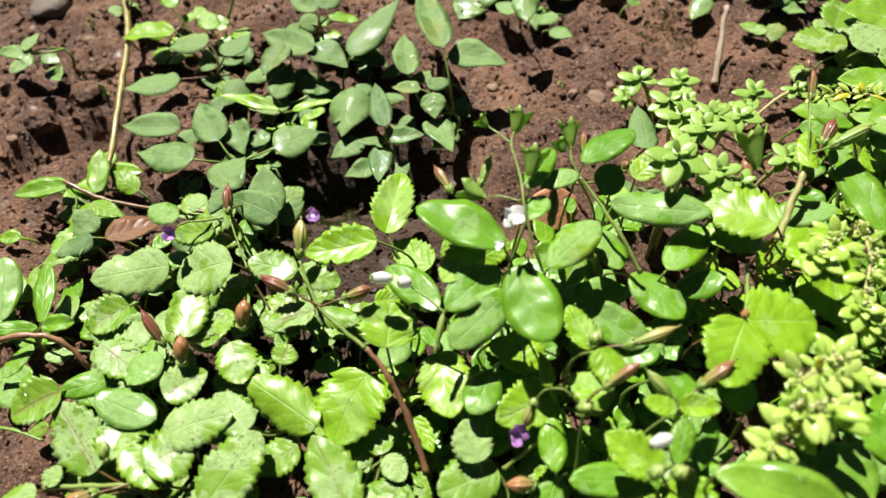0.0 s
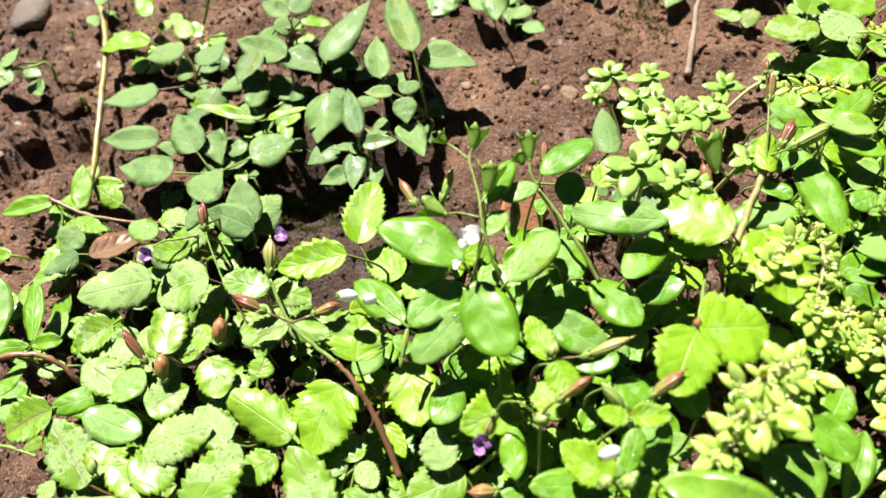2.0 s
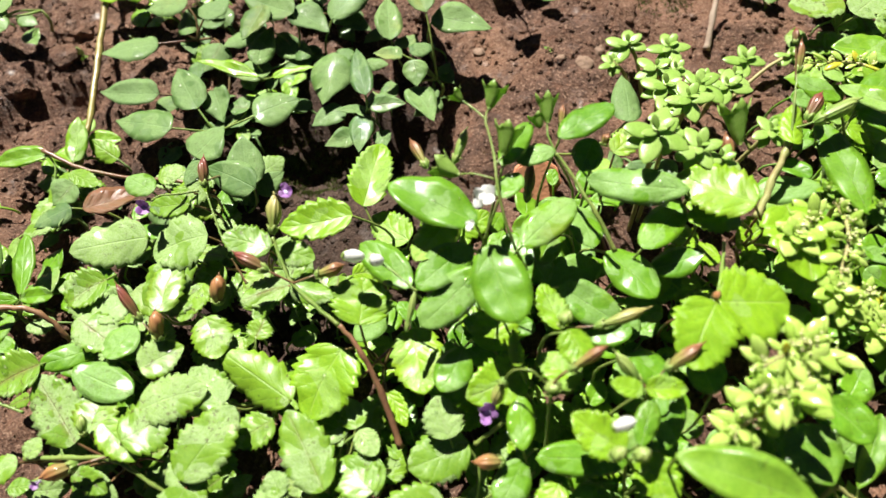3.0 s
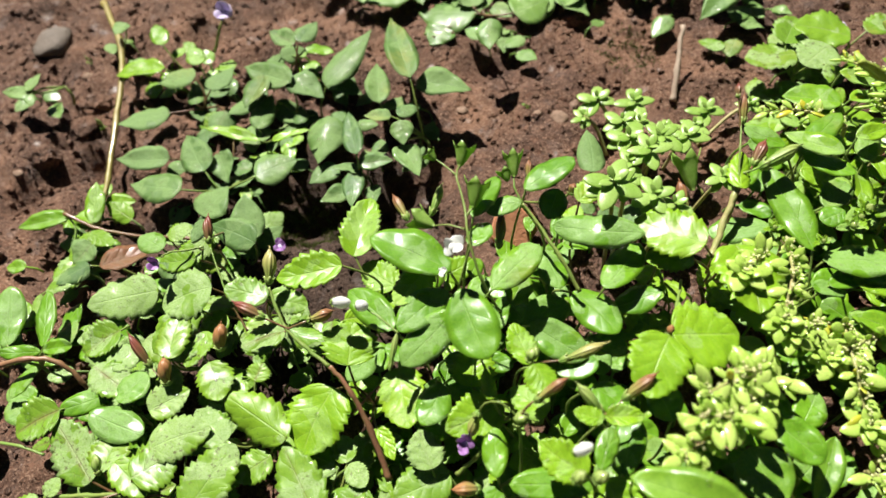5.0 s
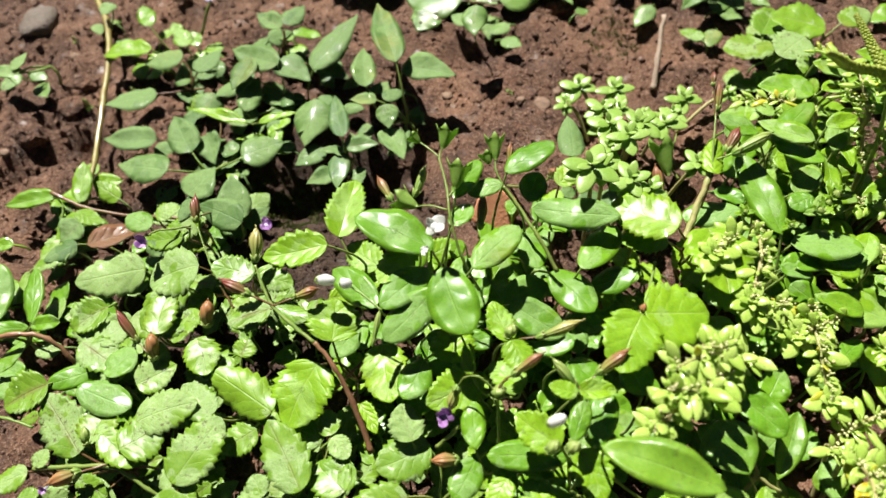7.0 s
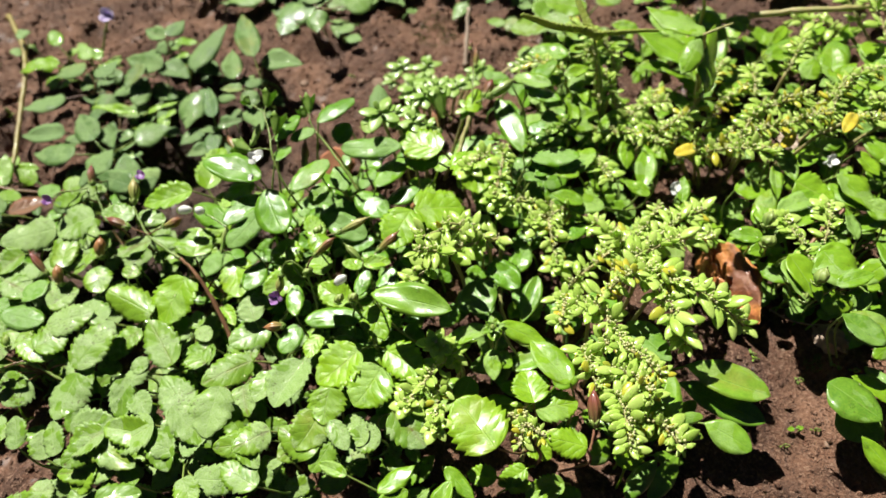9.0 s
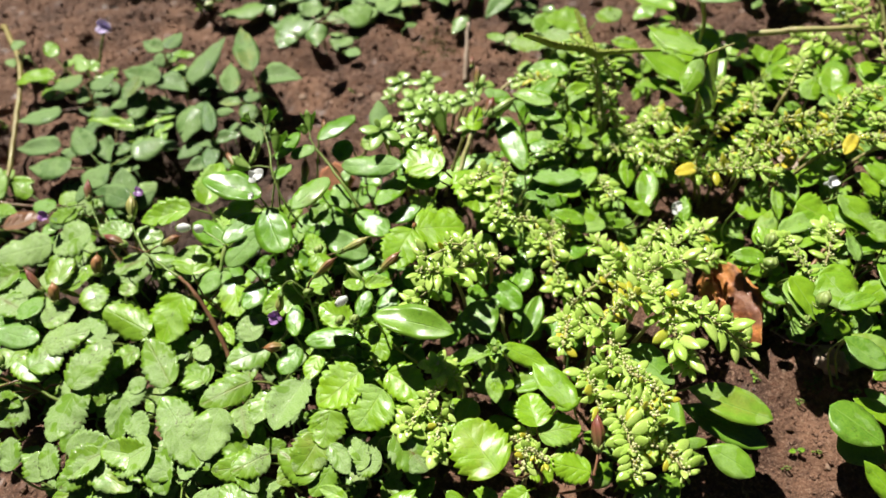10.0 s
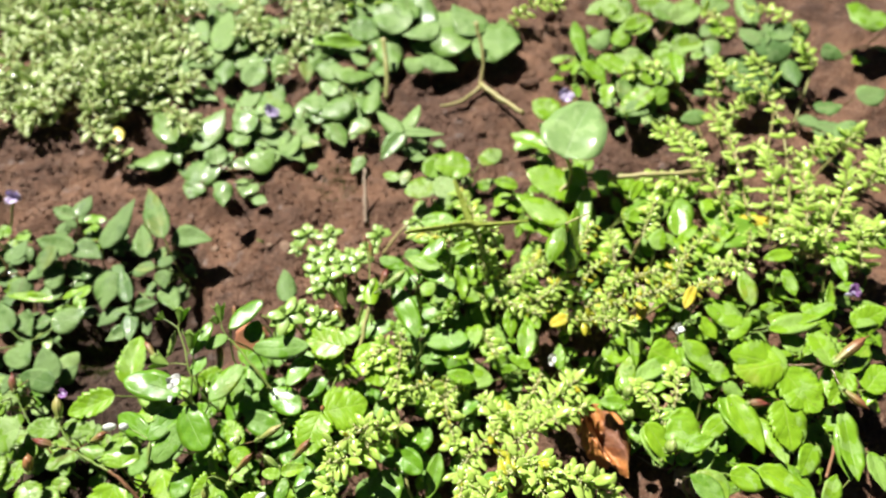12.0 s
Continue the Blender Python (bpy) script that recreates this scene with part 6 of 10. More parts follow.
leaf(h, "S", 203.2, 164.1, 15.9, 219.4, 161.0, 14.3, 9.2, -11, 2)
leaf(h, "S", 199.1, 169.2, 14.4, 187.0, 177.9, 16.1, 10.0, -16)
stalks(h)
undergrowth(h, "S", 9, 523)
h = herb("smooth_herb", "bright green herb with glossy smooth oval leaves", "smooth-leaved herbs", 229.4, 117.9)
leaf(h, "S", 209.3, 127.6, 25.2, 191.2, 157.1, 27.4, 20.6, 9)
leaf(h, "S", 239.3, 117.7, 32.3, 264.6, 114.9, 29.6, 15.9, 4)
leaf(h, "S", 246.3, 127.9, 25.5, 239.6, 107.3, 26.6, 10.8, -3)
leaf(h, "S", 219.0, 122.1, 21.6, 232.6, 129.7, 22.3, 7.9, -12)
leaf(h, "S", 232.9, 109.2, 27.7, 209.0, 102.4, 29.0, 10.5, 7, 1)
stalks(h)
undergrowth(h, "S", 11, 531)
h = herb("smooth_herb", "bright green herb with glossy smooth oval leaves", "smooth-leaved herbs", 174.3, 96.5)
leaf(h, "S", 181.8, 120.4, 12.3, 191.8, 133.4, 10.4, 8.1, -10)
leaf(h, "S", 178.8, 99.0, 25.8, 182.4, 86.0, 26.5, 8.0, -16)
leaf(h, "S", 161.1, 91.7, 26.9, 154.2, 76.2, 26.6, 10.5, -14, 1)
leaf(h, "S", 188.1, 83.9, 23.9, 177.0, 76.4, 22.0, 7.8, -11)
leaf(h, "S", 156.7, 98.4, 19.6, 179.8, 101.3, 19.9, 10.9, -8, 2)
leaf(h, "S", 185.3, 96.4, 25.0, 199.0, 98.8, 27.4, 9.2, 7)
leaf(h, "S", 168.1, 106.6, 26.5, 151.3, 104.6, 25.1, 9.7, -10)
stalks(h)
undergrowth(h, "S", 16, 541)
h = herb("smooth_herb", "bright green herb with glossy smooth oval leaves", "smooth-leaved herbs", -147.4, 153.7)
leaf(h, "S", -139.0, 165.1, 6.8, -138.7, 184.0, 9.9, 10.6, 9, 1)
leaf(h, "S", -148.2, 169.4, 8.4, -168.8, 167.1, 9.1, 11.0, -7)
leaf(h, "S", -155.1, 135.5, 6.9, -158.3, 122.4, 5.3, 7.0, -1, 2)
stalks(h)
undergrowth(h, "S", 6, 547)
h = herb("smooth_herb", "bright green herb with glossy smooth oval leaves", "smooth-leaved herbs", 118.5, 108.8)
leaf(h, "K", 102.0, 98.4, 39.2, 83.9, 100.9, 36.8, 9.6, 6, 3)
leaf(h, "K", 121.9, 122.8, 38.6, 140.8, 136.6, 40.1, 9.1, -8, 1)
leaf(h, "K", 123.0, 122.8, 38.3, 134.5, 111.3, 40.7, 8.2, 3)
leaf(h, "K", 115.9, 124.1, 43.3, 104.8, 132.9, 45.1, 7.4, -1)
leaf(h, "K", 122.7, 96.8, 44.0, 114.9, 95.2, 43.2, 7.5, 5, 5)
leaf(h, "K", 125.2, 105.6, 32.0, 137.6, 115.4, 29.8, 9.1, 1)
stalks(h)
undergrowth(h, "K", 13, 556)

# broadleaf herbs
h = herb("broadleaf_herb", "low light green herb with oval leaves on bare soil", "broadleaf herbs", 83.7, 265.1)
leaf(h, "B", 78.2, 275.1, 9.6, 73.2, 310.1, 8.6, 23.2, 4)
leaf(h, "B", 78.2, 266.2, 1.9, 97.0, 252.3, 4.8, 15.8, 2, 5)
leaf(h, "B", 95.1, 282.8, 8.7, 110.6, 287.0, 9.4, 20.5, -3)
leaf(h, "B", 73.9, 249.2, 5.3, 85.4, 272.4, 3.0, 14.6, -1)
leaf(h, "B", 75.4, 257.2, 3.8, 84.7, 241.6, 4.2, 12.2, -16)
leaf(h, "B", 108.6, 264.3, 8.4, 111.5, 243.3, 7.8, 14.4, -15, 1)
leaf(h, "B", 88.2, 277.9, 4.0, 99.6, 297.5, 4.0, 13.5, 7)
leaf(h, "B", 74.6, 272.1, 8.5, 61.3, 283.3, 7.8, 14.0, 3)
leaf(h, "B", 101.5, 268.2, 6.9, 101.2, 285.9, 7.8, 10.9, -7)
leaf(h, "B", 77.0, 274.0, 4.1, 93.2, 266.6, 3.9, 15.1, 10)
leaf(h, "B", 70.0, 262.7, 2.8, 59.5, 243.0, 5.2, 12.4, -10, 2)
stalks(h, 0.8, M_STEM_RED)
undergrowth(h, "B", 16, 571)
h = herb("broadleaf_herb", "low light green herb with oval leaves on bare soil", "broadleaf herbs", 70.0, 298.8)
leaf(h, "B", 76.7, 295.5, 8.8, 63.1, 288.3, 11.1, 12.7, 4, 1)
leaf(h, "B", 69.8, 293.3, 7.0, 85.4, 308.9, 8.1, 16.5, 7)
leaf(h, "B", 63.4, 316.7, 8.2, 79.5, 340.8, 8.4, 17.8, 10)
stalks(h)
undergrowth(h, "B", 4, 577)
h = herb("broadleaf_herb", "low light green herb with oval leaves on bare soil", "broadleaf herbs", 143.5, 239.3)
leaf(h, "B", 132.1, 261.8, 10.2, 145.0, 282.1, 11.6, 12.3, -10, 3)
leaf(h, "B", 148.0, 235.5, 12.9, 138.7, 262.7, 11.5, 10.9, -0, 1)
leaf(h, "B", 148.5, 237.7, 10.3, 166.0, 254.9, 14.2, 10.9, -9, 1)
leaf(h, "B", 148.4, 237.1, 11.0, 172.8, 224.8, 13.2, 7.9, 3, 2)
leaf(h, "B", 147.8, 234.8, 13.7, 128.8, 221.8, 10.4, 12.6, -4, 2)
leaf(h, "B", 147.7, 234.6, 12.9, 140.4, 224.1, 11.1, 8.1, -2, 1)
leaf(h, "B", 131.9, 254.8, 10.7, 116.2, 250.5, 10.5, 13.0, -3)
stalks(h, 0.8, M_STEM_RED)
undergrowth(h, "B", 10, 587)
h = herb("broadleaf_herb", "low grey-green herb with oval leaves on bare soil", "broadleaf herbs", 392.5, 187.2)
leaf(h, "D", 386.4, 209.6, 24.0, 417.2, 209.7, 23.7, 22.2, 7, 5)
leaf(h, "D", 366.6, 198.4, 25.2, 383.9, 177.7, 23.8, 27.2, -3)
leaf(h, "D", 393.0, 214.6, 23.5, 393.9, 237.9, 21.4, 18.5, 6)
leaf(h, "D", 331.3, 177.0, 17.8, 313.9, 179.4, 18.0, 12.0, -13, 2)
leaf(h, "D", 385.4, 213.3, 20.2, 411.4, 228.7, 20.7, 15.6, -14)
leaf(h, "D", 360.3, 199.5, 24.1, 367.0, 179.6, 21.6, 17.7, 14)
leaf(h, "D", 437.9, 228.1, 19.6, 413.7, 203.9, 21.7, 14.8, 1)
leaf(h, "D", 397.6, 205.1, 15.2, 412.4, 219.0, 16.7, 11.0, 9)
leaf(h, "D", 380.3, 193.7, 25.4, 375.4, 178.7, 24.8, 11.5, 3)
leaf(h, "D", 415.3, 212.9, 22.8, 409.0, 234.9, 20.6, 19.6, -8)
leaf(h, "D", 405.3, 198.6, 20.7, 394.8, 175.3, 23.0, 13.7, 6)
leaf(h, "D", 375.3, 217.4, 15.6, 378.4, 199.6, 17.6, 15.3, -11)
leaf(h, "D", 419.3, 150.4, 25.6, 440.0, 149.4, 27.8, 16.4, 8)
leaf(h, "D", 395.1, 131.4, 26.2, 378.0, 142.2, 26.9, 17.2, 16)
leaf(h, "D", 428.9, 197.8, 23.8, 439.9, 185.9, 21.6, 13.9, 13, 1)
leaf(h, "D", 400.2, 131.5, 31.1, 382.5, 126.9, 29.0, 12.1, 5)
leaf(h, "D", 393.7, 154.1, 21.2, 412.4, 152.0, 21.9, 14.8, -14)
stalks(h, 0.8, M_STEM_RED)
undergrowth(h, "D", 25, 607)
h = herb("broadleaf_herb", "low light green herb with oval leaves on bare soil", "broadleaf herbs", 10.8, 276.3)
leaf(h, "B", 20.0, 273.9, 7.2, 44.7, 298.9, 11.3, 21.7, -2, 1)
leaf(h, "B", 5.6, 276.3, 6.1, -24.2, 278.5, 4.1, 18.2, 10, 2)
leaf(h, "B", 10.9, 280.3, 12.2, -0.3, 315.2, 9.5, 16.4, -5, 1)
leaf(h, "B", 6.9, 286.7, 6.7, 8.5, 267.4, 5.7, 9.8, 15, 2)
stalks(h)
undergrowth(h, "B", 6, 614)
h = herb("broadleaf_herb", "low grey-green herb with oval leaves on bare soil", "broadleaf herbs", -87.3, 170.0)
leaf(h, "D", -92.8, 181.0, 9.1, -101.8, 202.5, 9.1, 14.0, -5, 5)
leaf(h, "D", -71.6, 174.0, 9.2, -53.9, 180.8, 8.8, 15.9, 3, 1)
leaf(h, "D", -73.9, 180.6, 6.3, -83.0, 183.4, 6.0, 9.5, 7, 3)
leaf(h, "D", -100.7, 170.6, 12.5, -124.1, 180.2, 9.4, 15.8, 2)
leaf(h, "D", -92.9, 158.1, 10.2, -82.0, 169.8, 12.7, 16.6, -3, 1)
leaf(h, "D", -92.2, 173.8, 5.0, -90.5, 158.0, 7.5, 10.3, 4, 2)
stalks(h)
undergrowth(h, "D", 9, 623)
h = herb("broadleaf_herb", "low light green herb with oval leaves on bare soil", "broadleaf herbs", -164.4, 244.5)
leaf(h, "B", -172.5, 237.9, 13.5, -189.5, 243.5, 13.2, 8.2, -5, 5)
leaf(h, "B", -175.9, 239.2, 14.7, -170.9, 248.9, 15.8, 6.9, -2, 1)
leaf(h, "B", -174.5, 236.8, 15.0, -171.6, 229.7, 14.5, 5.2, -9)
leaf(h, "B", -134.6, 276.0, 14.5, -139.0, 268.6, 14.8, 9.9, 4, 3)
stalks(h)
undergrowth(h, "B", 6, 630)
h = herb("broadleaf_herb", "low light green herb with oval leaves on bare soil", "broadleaf herbs", 185.4, 319.8)
leaf(h, "B", 181.8, 326.5, 13.1, 165.5, 362.0, 12.8, 28.8, -5)
leaf(h, "B", 169.3, 298.3, 8.4, 188.1, 296.6, 7.6, 16.1, 5)
leaf(h, "B", 204.7, 321.2, 13.3, 175.3, 327.0, 13.1, 25.4, 8)
leaf(h, "B", 186.5, 333.6, 13.6, 195.3, 381.8, 11.3, 21.0, 11)
leaf(h, "B", 192.6, 304.0, 5.5, 188.7, 344.0, 8.0, 23.5, -10, 2)
leaf(h, "B", 172.0, 324.1, 4.4, 164.7, 348.0, 6.3, 17.1, -15, 2)
leaf(h, "B", 199.2, 330.1, 10.5, 231.9, 328.4, 10.9, 27.6, 2)
leaf(h, "B", 183.7, 300.2, 10.0, 202.8, 281.1, 8.7, 21.4, -14)
leaf(h, "B", 166.5, 332.3, 7.3, 162.6, 297.0, 4.8, 20.2, 3)
leaf(h, "B", 197.9, 357.3, 11.8, 201.0, 322.7, 11.7, 18.9, 10)
stalks(h, 0.8, M_STEM_RED)
undergrowth(h, "B", 15, 643)
h = herb("broadleaf_herb", "low light green herb with oval leaves on bare soil", "broadleaf herbs", 341.4, 251.8)
leaf(h, "B", 343.4, 302.4, 8.9, 328.7, 277.7, 9.6, 12.9, 5)
leaf(h, "B", 353.1, 281.6, 16.5, 364.2, 262.6, 14.9, 18.8, 9, 2)
leaf(h, "B", 299.3, 210.3, 20.6, 307.1, 229.5, 18.6, 11.2, -14)
leaf(h, "B", 284.1, 198.0, 24.6, 293.2, 186.4, 26.1, 12.6, 13, 2)
leaf(h, "B", 313.3, 252.6, 11.9, 326.2, 234.7, 12.7, 17.4, 6)
leaf(h, "B", 359.3, 270.6, 16.8, 386.2, 282.6, 15.2, 17.6, -10, 2)
leaf(h, "B", 296.9, 265.5, 10.2, 316.6, 276.7, 11.7, 15.2, 4)
leaf(h, "B", 294.4, 218.7, 23.1, 284.3, 200.6, 21.3, 12.0, -10)
leaf(h, "B", 345.7, 283.6, 9.3, 332.0, 258.4, 9.1, 14.4, 6, 1)
leaf(h, "B", 369.0, 233.8, 20.7, 360.0, 218.5, 18.8, 12.4, 8)
leaf(h, "B", 420.8, 271.6, 15.4, 407.6, 237.2, 17.0, 17.3, 5, 1)
leaf(h, "B", 385.3, 272.3, 16.5, 404.5, 262.6, 16.2, 18.3, 10, 1)
leaf(h, "B", 373.0, 251.2, 16.5, 381.2, 238.6, 15.5, 12.8, 7, 1)
stalks(h, 0.8, M_STEM_RED)
undergrowth(h, "B", 19, 659)
h = herb("broadleaf_herb", "low light green herb with oval leaves on bare soil", "broadleaf herbs", 106.4, 333.9)
leaf(h, "B", 124.5, 328.7, 4.1, 107.1, 321.0, 3.9, 15.2, -15, 1)
leaf(h, "B", 105.2, 347.8, 5.1, 109.6, 331.2, 3.0, 13.0, -3)
leaf(h, "B", 121.1, 343.5, 11.5, 128.0, 363.9, 9.7, 11.5, -15)
leaf(h, "B", 112.6, 339.5, 3.5, 138.6, 336.9, 5.0, 22.2, -4)
leaf(h, "B", 106.6, 325.8, 7.7, 102.1, 305.7, 9.2, 11.5, -14)
leaf(h, "B", 92.8, 334.4, 11.5, 81.9, 317.0, 10.0, 13.3, -15)
leaf(h, "B", 82.2, 338.8, 4.2, 92.3, 358.9, 5.9, 15.5, 1)
stalks(h, 0.8, M_STEM_RED)
undergrowth(h, "B", 10, 669)
h = herb("broadleaf_herb", "low grey-green herb with oval leaves on bare soil", "broadleaf herbs", -28.9, 167.8)
leaf(h, "D", -27.9, 170.8, 16.8, -30.2, 195.7, 14.8, 8.8, -3)
leaf(h, "D", -27.1, 168.6, 13.2, -13.7, 166.8, 14.7, 7.7, 10, 5)
leaf(h, "D", -30.9, 169.8, 7.7, -32.9, 151.7, 8.8, 9.2, 4, 1)
leaf(h, "D", -29.9, 174.1, 5.0, -40.3, 174.8, 6.6, 4.8, 8, 3)
stalks(h)
undergrowth(h, "D", 6, 676)
h = herb("broadleaf_herb", "low light green herb with oval leaves on bare soil", "broadleaf herbs", 55.4, 406.5)
leaf(h, "B", 50.3, 409.8, 4.3, 72.5, 423.0, 4.2, 19.9, 12, 2)
leaf(h, "B", 55.5, 409.0, 6.0, 48.8, 388.3, 5.9, 12.9, -15)
leaf(h, "B", 63.4, 416.2, 4.2, 87.0, 400.4, 5.6, 20.0, -6, 1)
leaf(h, "B", 67.0, 401.6, 3.9, 76.8, 376.1, 4.1, 15.6, 8)
leaf(h, "B", 34.0, 425.5, 13.2, 46.5, 396.7, 13.7, 14.5, -9, 1)
leaf(h, "B", 79.0, 403.6, 6.3, 97.6, 397.3, 8.3, 16.8, -3)
leaf(h, "B", 38.6, 401.0, 8.9, 43.8, 369.1, 9.6, 15.5, 1, 1)
stalks(h, 0.8, M_STEM_RED)
undergrowth(h, "B", 10, 686)
h = herb("broadleaf_herb", "low light green herb with oval leaves on bare soil", "broadleaf herbs", 99.2, 373.6)
leaf(h, "B", 127.3, 386.5, 5.7, 109.1, 370.2, 7.1, 13.9, -10)
leaf(h, "B", 98.3, 380.3, 5.2, 73.5, 377.5, 2.8, 21.4, 8, 1)
leaf(h, "B", 82.9, 372.9, 4.8, 78.7, 351.9, 3.2, 11.8, -7)
leaf(h, "B", 101.5, 381.3, 4.8, 111.6, 353.3, 3.2, 18.0, -13)
leaf(h, "B", 85.7, 362.0, 10.4, 106.0, 368.8, 8.6, 18.2, -5, 1)
stalks(h, 0.8, M_STEM_RED)
undergrowth(h, "B", 7, 694)
h = herb("broadleaf_herb", "low grey-green herb with oval leaves on bare soil", "broadleaf herbs", -97.8, 187.7)
leaf(h, "D", -107.6, 189.6, 10.7, -132.3, 196.0, 8.7, 12.6, -9)
leaf(h, "D", -88.0, 191.8, 7.2, -83.6, 174.8, 6.8, 11.8, 15, 1)
stalks(h, 0.8, M_STEM_RED)
undergrowth(h, "D", 3, 699)
h = herb("broadleaf_herb", "low light green herb with oval leaves on bare soil", "broadleaf herbs", 55.3, 295.3)
leaf(h, "B", 54.9, 303.9, 3.7, 70.7, 314.5, 4.3, 14.3, -2)
leaf(h, "B", 55.7, 292.8, 4.6, 53.6, 312.6, 3.4, 10.4, 14)
stalks(h, 0.8, M_STEM_RED)
undergrowth(h, "B", 3, 704)
h = herb("broadleaf_herb", "low grey-green herb with oval leaves on bare soil", "broadleaf herbs", -52.0, 224.6)
leaf(h, "D", -55.0, 220.1, 15.7, -40.3, 206.9, 14.1, 13.6, -5, 5)
leaf(h, "D", -38.8, 221.5, 9.4, -24.2, 210.0, 9.2, 10.1, 7, 2)
leaf(h, "D", -51.1, 236.3, 19.7, -62.7, 248.8, 19.1, 9.7, -10)
leaf(h, "D", -49.6, 237.0, 20.4, -40.6, 249.9, 18.9, 10.3, 9)
leaf(h, "D", -65.5, 223.2, 16.5, -74.4, 207.4, 14.7, 13.3, 16, 2)
stalks(h, 0.8, M_STEM_RED)
undergrowth(h, "D", 7, 712)
h = herb("broadleaf_herb", "low light green herb with oval leaves on bare soil", "broadleaf herbs", 225.1, 298.7)
leaf(h, "B", 219.0, 296.4, 11.6, 250.4, 283.4, 16.3, 41.0, -3, 2)
leaf(h, "B", 216.1, 294.5, 13.1, 190.8, 326.6, 12.3, 31.3, -1, 5)
leaf(h, "B", 227.8, 302.6, 13.8, 219.6, 338.1, 13.9, 26.7, 5, 5)
leaf(h, "B", 248.5, 293.6, 7.2, 251.5, 321.4, 7.7, 17.0, -1, 2)
leaf(h, "B", 213.9, 321.2, 10.5, 234.3, 304.5, 11.9, 22.4, -8)
stalks(h)
undergrowth(h, "B", 7, 720)
h = herb("broadleaf_herb", "low grey-green herb with oval leaves on bare soil", "broadleaf herbs", -55.3, 203.4)
leaf(h, "D", -39.2, 212.9, 14.6, -16.5, 238.1, 19.6, 14.6, -1, 3)
leaf(h, "D", -53.3, 215.4, 17.7, -75.1, 233.0, 14.2, 13.9, -10, 2)
leaf(h, "D", -66.5, 217.1, 10.8, -84.1, 210.7, 10.6, 12.2, 4, 2)
leaf(h, "D", -70.3, 198.2, 10.5, -63.7, 217.1, 11.9, 10.5, 8, 2)
leaf(h, "D", -39.7, 200.6, 9.4, -45.8, 177.6, 8.2, 17.9, 2, 3)
leaf(h, "D", -52.5, 200.2, 7.9, -52.8, 212.3, 7.6, 7.4, -7, 1)
leaf(h, "D", -65.3, 200.0, 5.4, -82.4, 198.3, 6.6, 14.6, 16)
stalks(h)
undergrowth(h, "D", 10, 730)
h = herb("broadleaf_herb", "low grey-green herb with oval leaves on bare soil", "broadleaf herbs", -98.4, 137.9)
leaf(h, "D", -71.8, 141.7, 11.0, -73.9, 161.9, 14.4, 13.6, 8, 2)
leaf(h, "D", -136.5, 154.1, 8.8, -143.8, 146.4, 7.9, 12.9, -4, 1)
leaf(h, "D", -134.4, 142.1, 11.6, -147.1, 136.2, 11.7, 10.1, 1)
leaf(h, "D", -97.5, 129.2, 27.7, -92.0, 119.8, 28.6, 7.9, 10, 1)
leaf(h, "D", -82.9, 142.9, 27.9, -88.1, 134.8, 26.7, 7.1, 3, 1)
leaf(h, "D", -67.4, 135.5, 18.6, -86.1, 148.0, 18.4, 12.7, -14)
stalks(h)
undergrowth(h, "D", 9, 739)
h = herb("broadleaf_herb", "low grey-green herb with oval leaves on bare soil", "broadleaf herbs", -0.9, 181.0)
leaf(h, "D", -2.1, 199.1, 25.4, -7.0, 240.3, 22.3, 13.4, 1, 1)
leaf(h, "D", -16.8, 198.4, 14.5, -16.1, 222.9, 13.7, 11.1, 7)
leaf(h, "D", 0.0, 204.0, 18.1, 21.9, 193.2, 19.1, 13.6, 7, 3)
leaf(h, "D", -9.3, 184.9, 17.1, -9.0, 173.5, 15.5, 9.7, 3, 5)
leaf(h, "D", -12.7, 191.2, 13.7, -23.9, 192.4, 14.9, 7.5, 1, 1)
leaf(h, "D", -10.1, 188.3, 17.0, 0.1, 192.2, 15.7, 7.5, -0, 5)
leaf(h, "D", -10.9, 176.8, 11.0, -4.5, 157.8, 13.8, 11.1, -8)
leaf(h, "D", 54.5, 129.5, 37.9, 57.5, 149.6, 36.8, 10.1, 7, 3)
stalks(h)
undergrowth(h, "D", 12, 750)
h = herb("broadleaf_herb", "low light green herb with oval leaves on bare soil", "broadleaf herbs", 61.3, 273.5)
leaf(h, "B", 59.6, 275.0, 9.9, 48.9, 296.7, 8.1, 18.3, -9, 2)
leaf(h, "B", 64.2, 268.1, 4.5, 84.3, 273.4, 4.5, 22.1, -3, 2)
leaf(h, "B", 60.3, 286.3, 4.1, 59.8, 263.6, 3.9, 12.7, -9)
stalks(h)
undergrowth(h, "B", 4, 756)
h = herb("broadleaf_herb", "low light green herb with oval leaves on bare soil", "broadleaf herbs", 154.9, 361.7)
leaf(h, "B", 159.6, 367.5, 8.9, 183.7, 359.5, 9.7, 21.6, 3)
leaf(h, "B", 167.5, 382.3, 12.0, 152.2, 352.7, 9.7, 19.3, -5, 2)
leaf(h, "B", 172.9, 353.7, 8.1, 185.3, 326.4, 9.7, 20.9, 3, 1)
leaf(h, "B", 143.9, 348.6, 5.8, 171.1, 341.5, 4.3, 24.0, 10)
leaf(h, "B", 155.7, 359.2, 3.1, 134.5, 358.6, 4.9, 18.1, 12, 1)
leaf(h, "B", 152.0, 336.0, 3.3, 129.1, 331.1, 4.7, 20.0, -3)
leaf(h, "B", 155.3, 389.7, 4.9, 150.2, 369.3, 3.6, 12.3, -3)
leaf(h, "B", 143.1, 374.9, 5.9, 139.8, 395.9, 7.2, 13.1, 2, 1)
leaf(h, "B", 144.2, 370.7, 5.0, 117.0, 388.4, 3.0, 25.6, 5)
stalks(h)
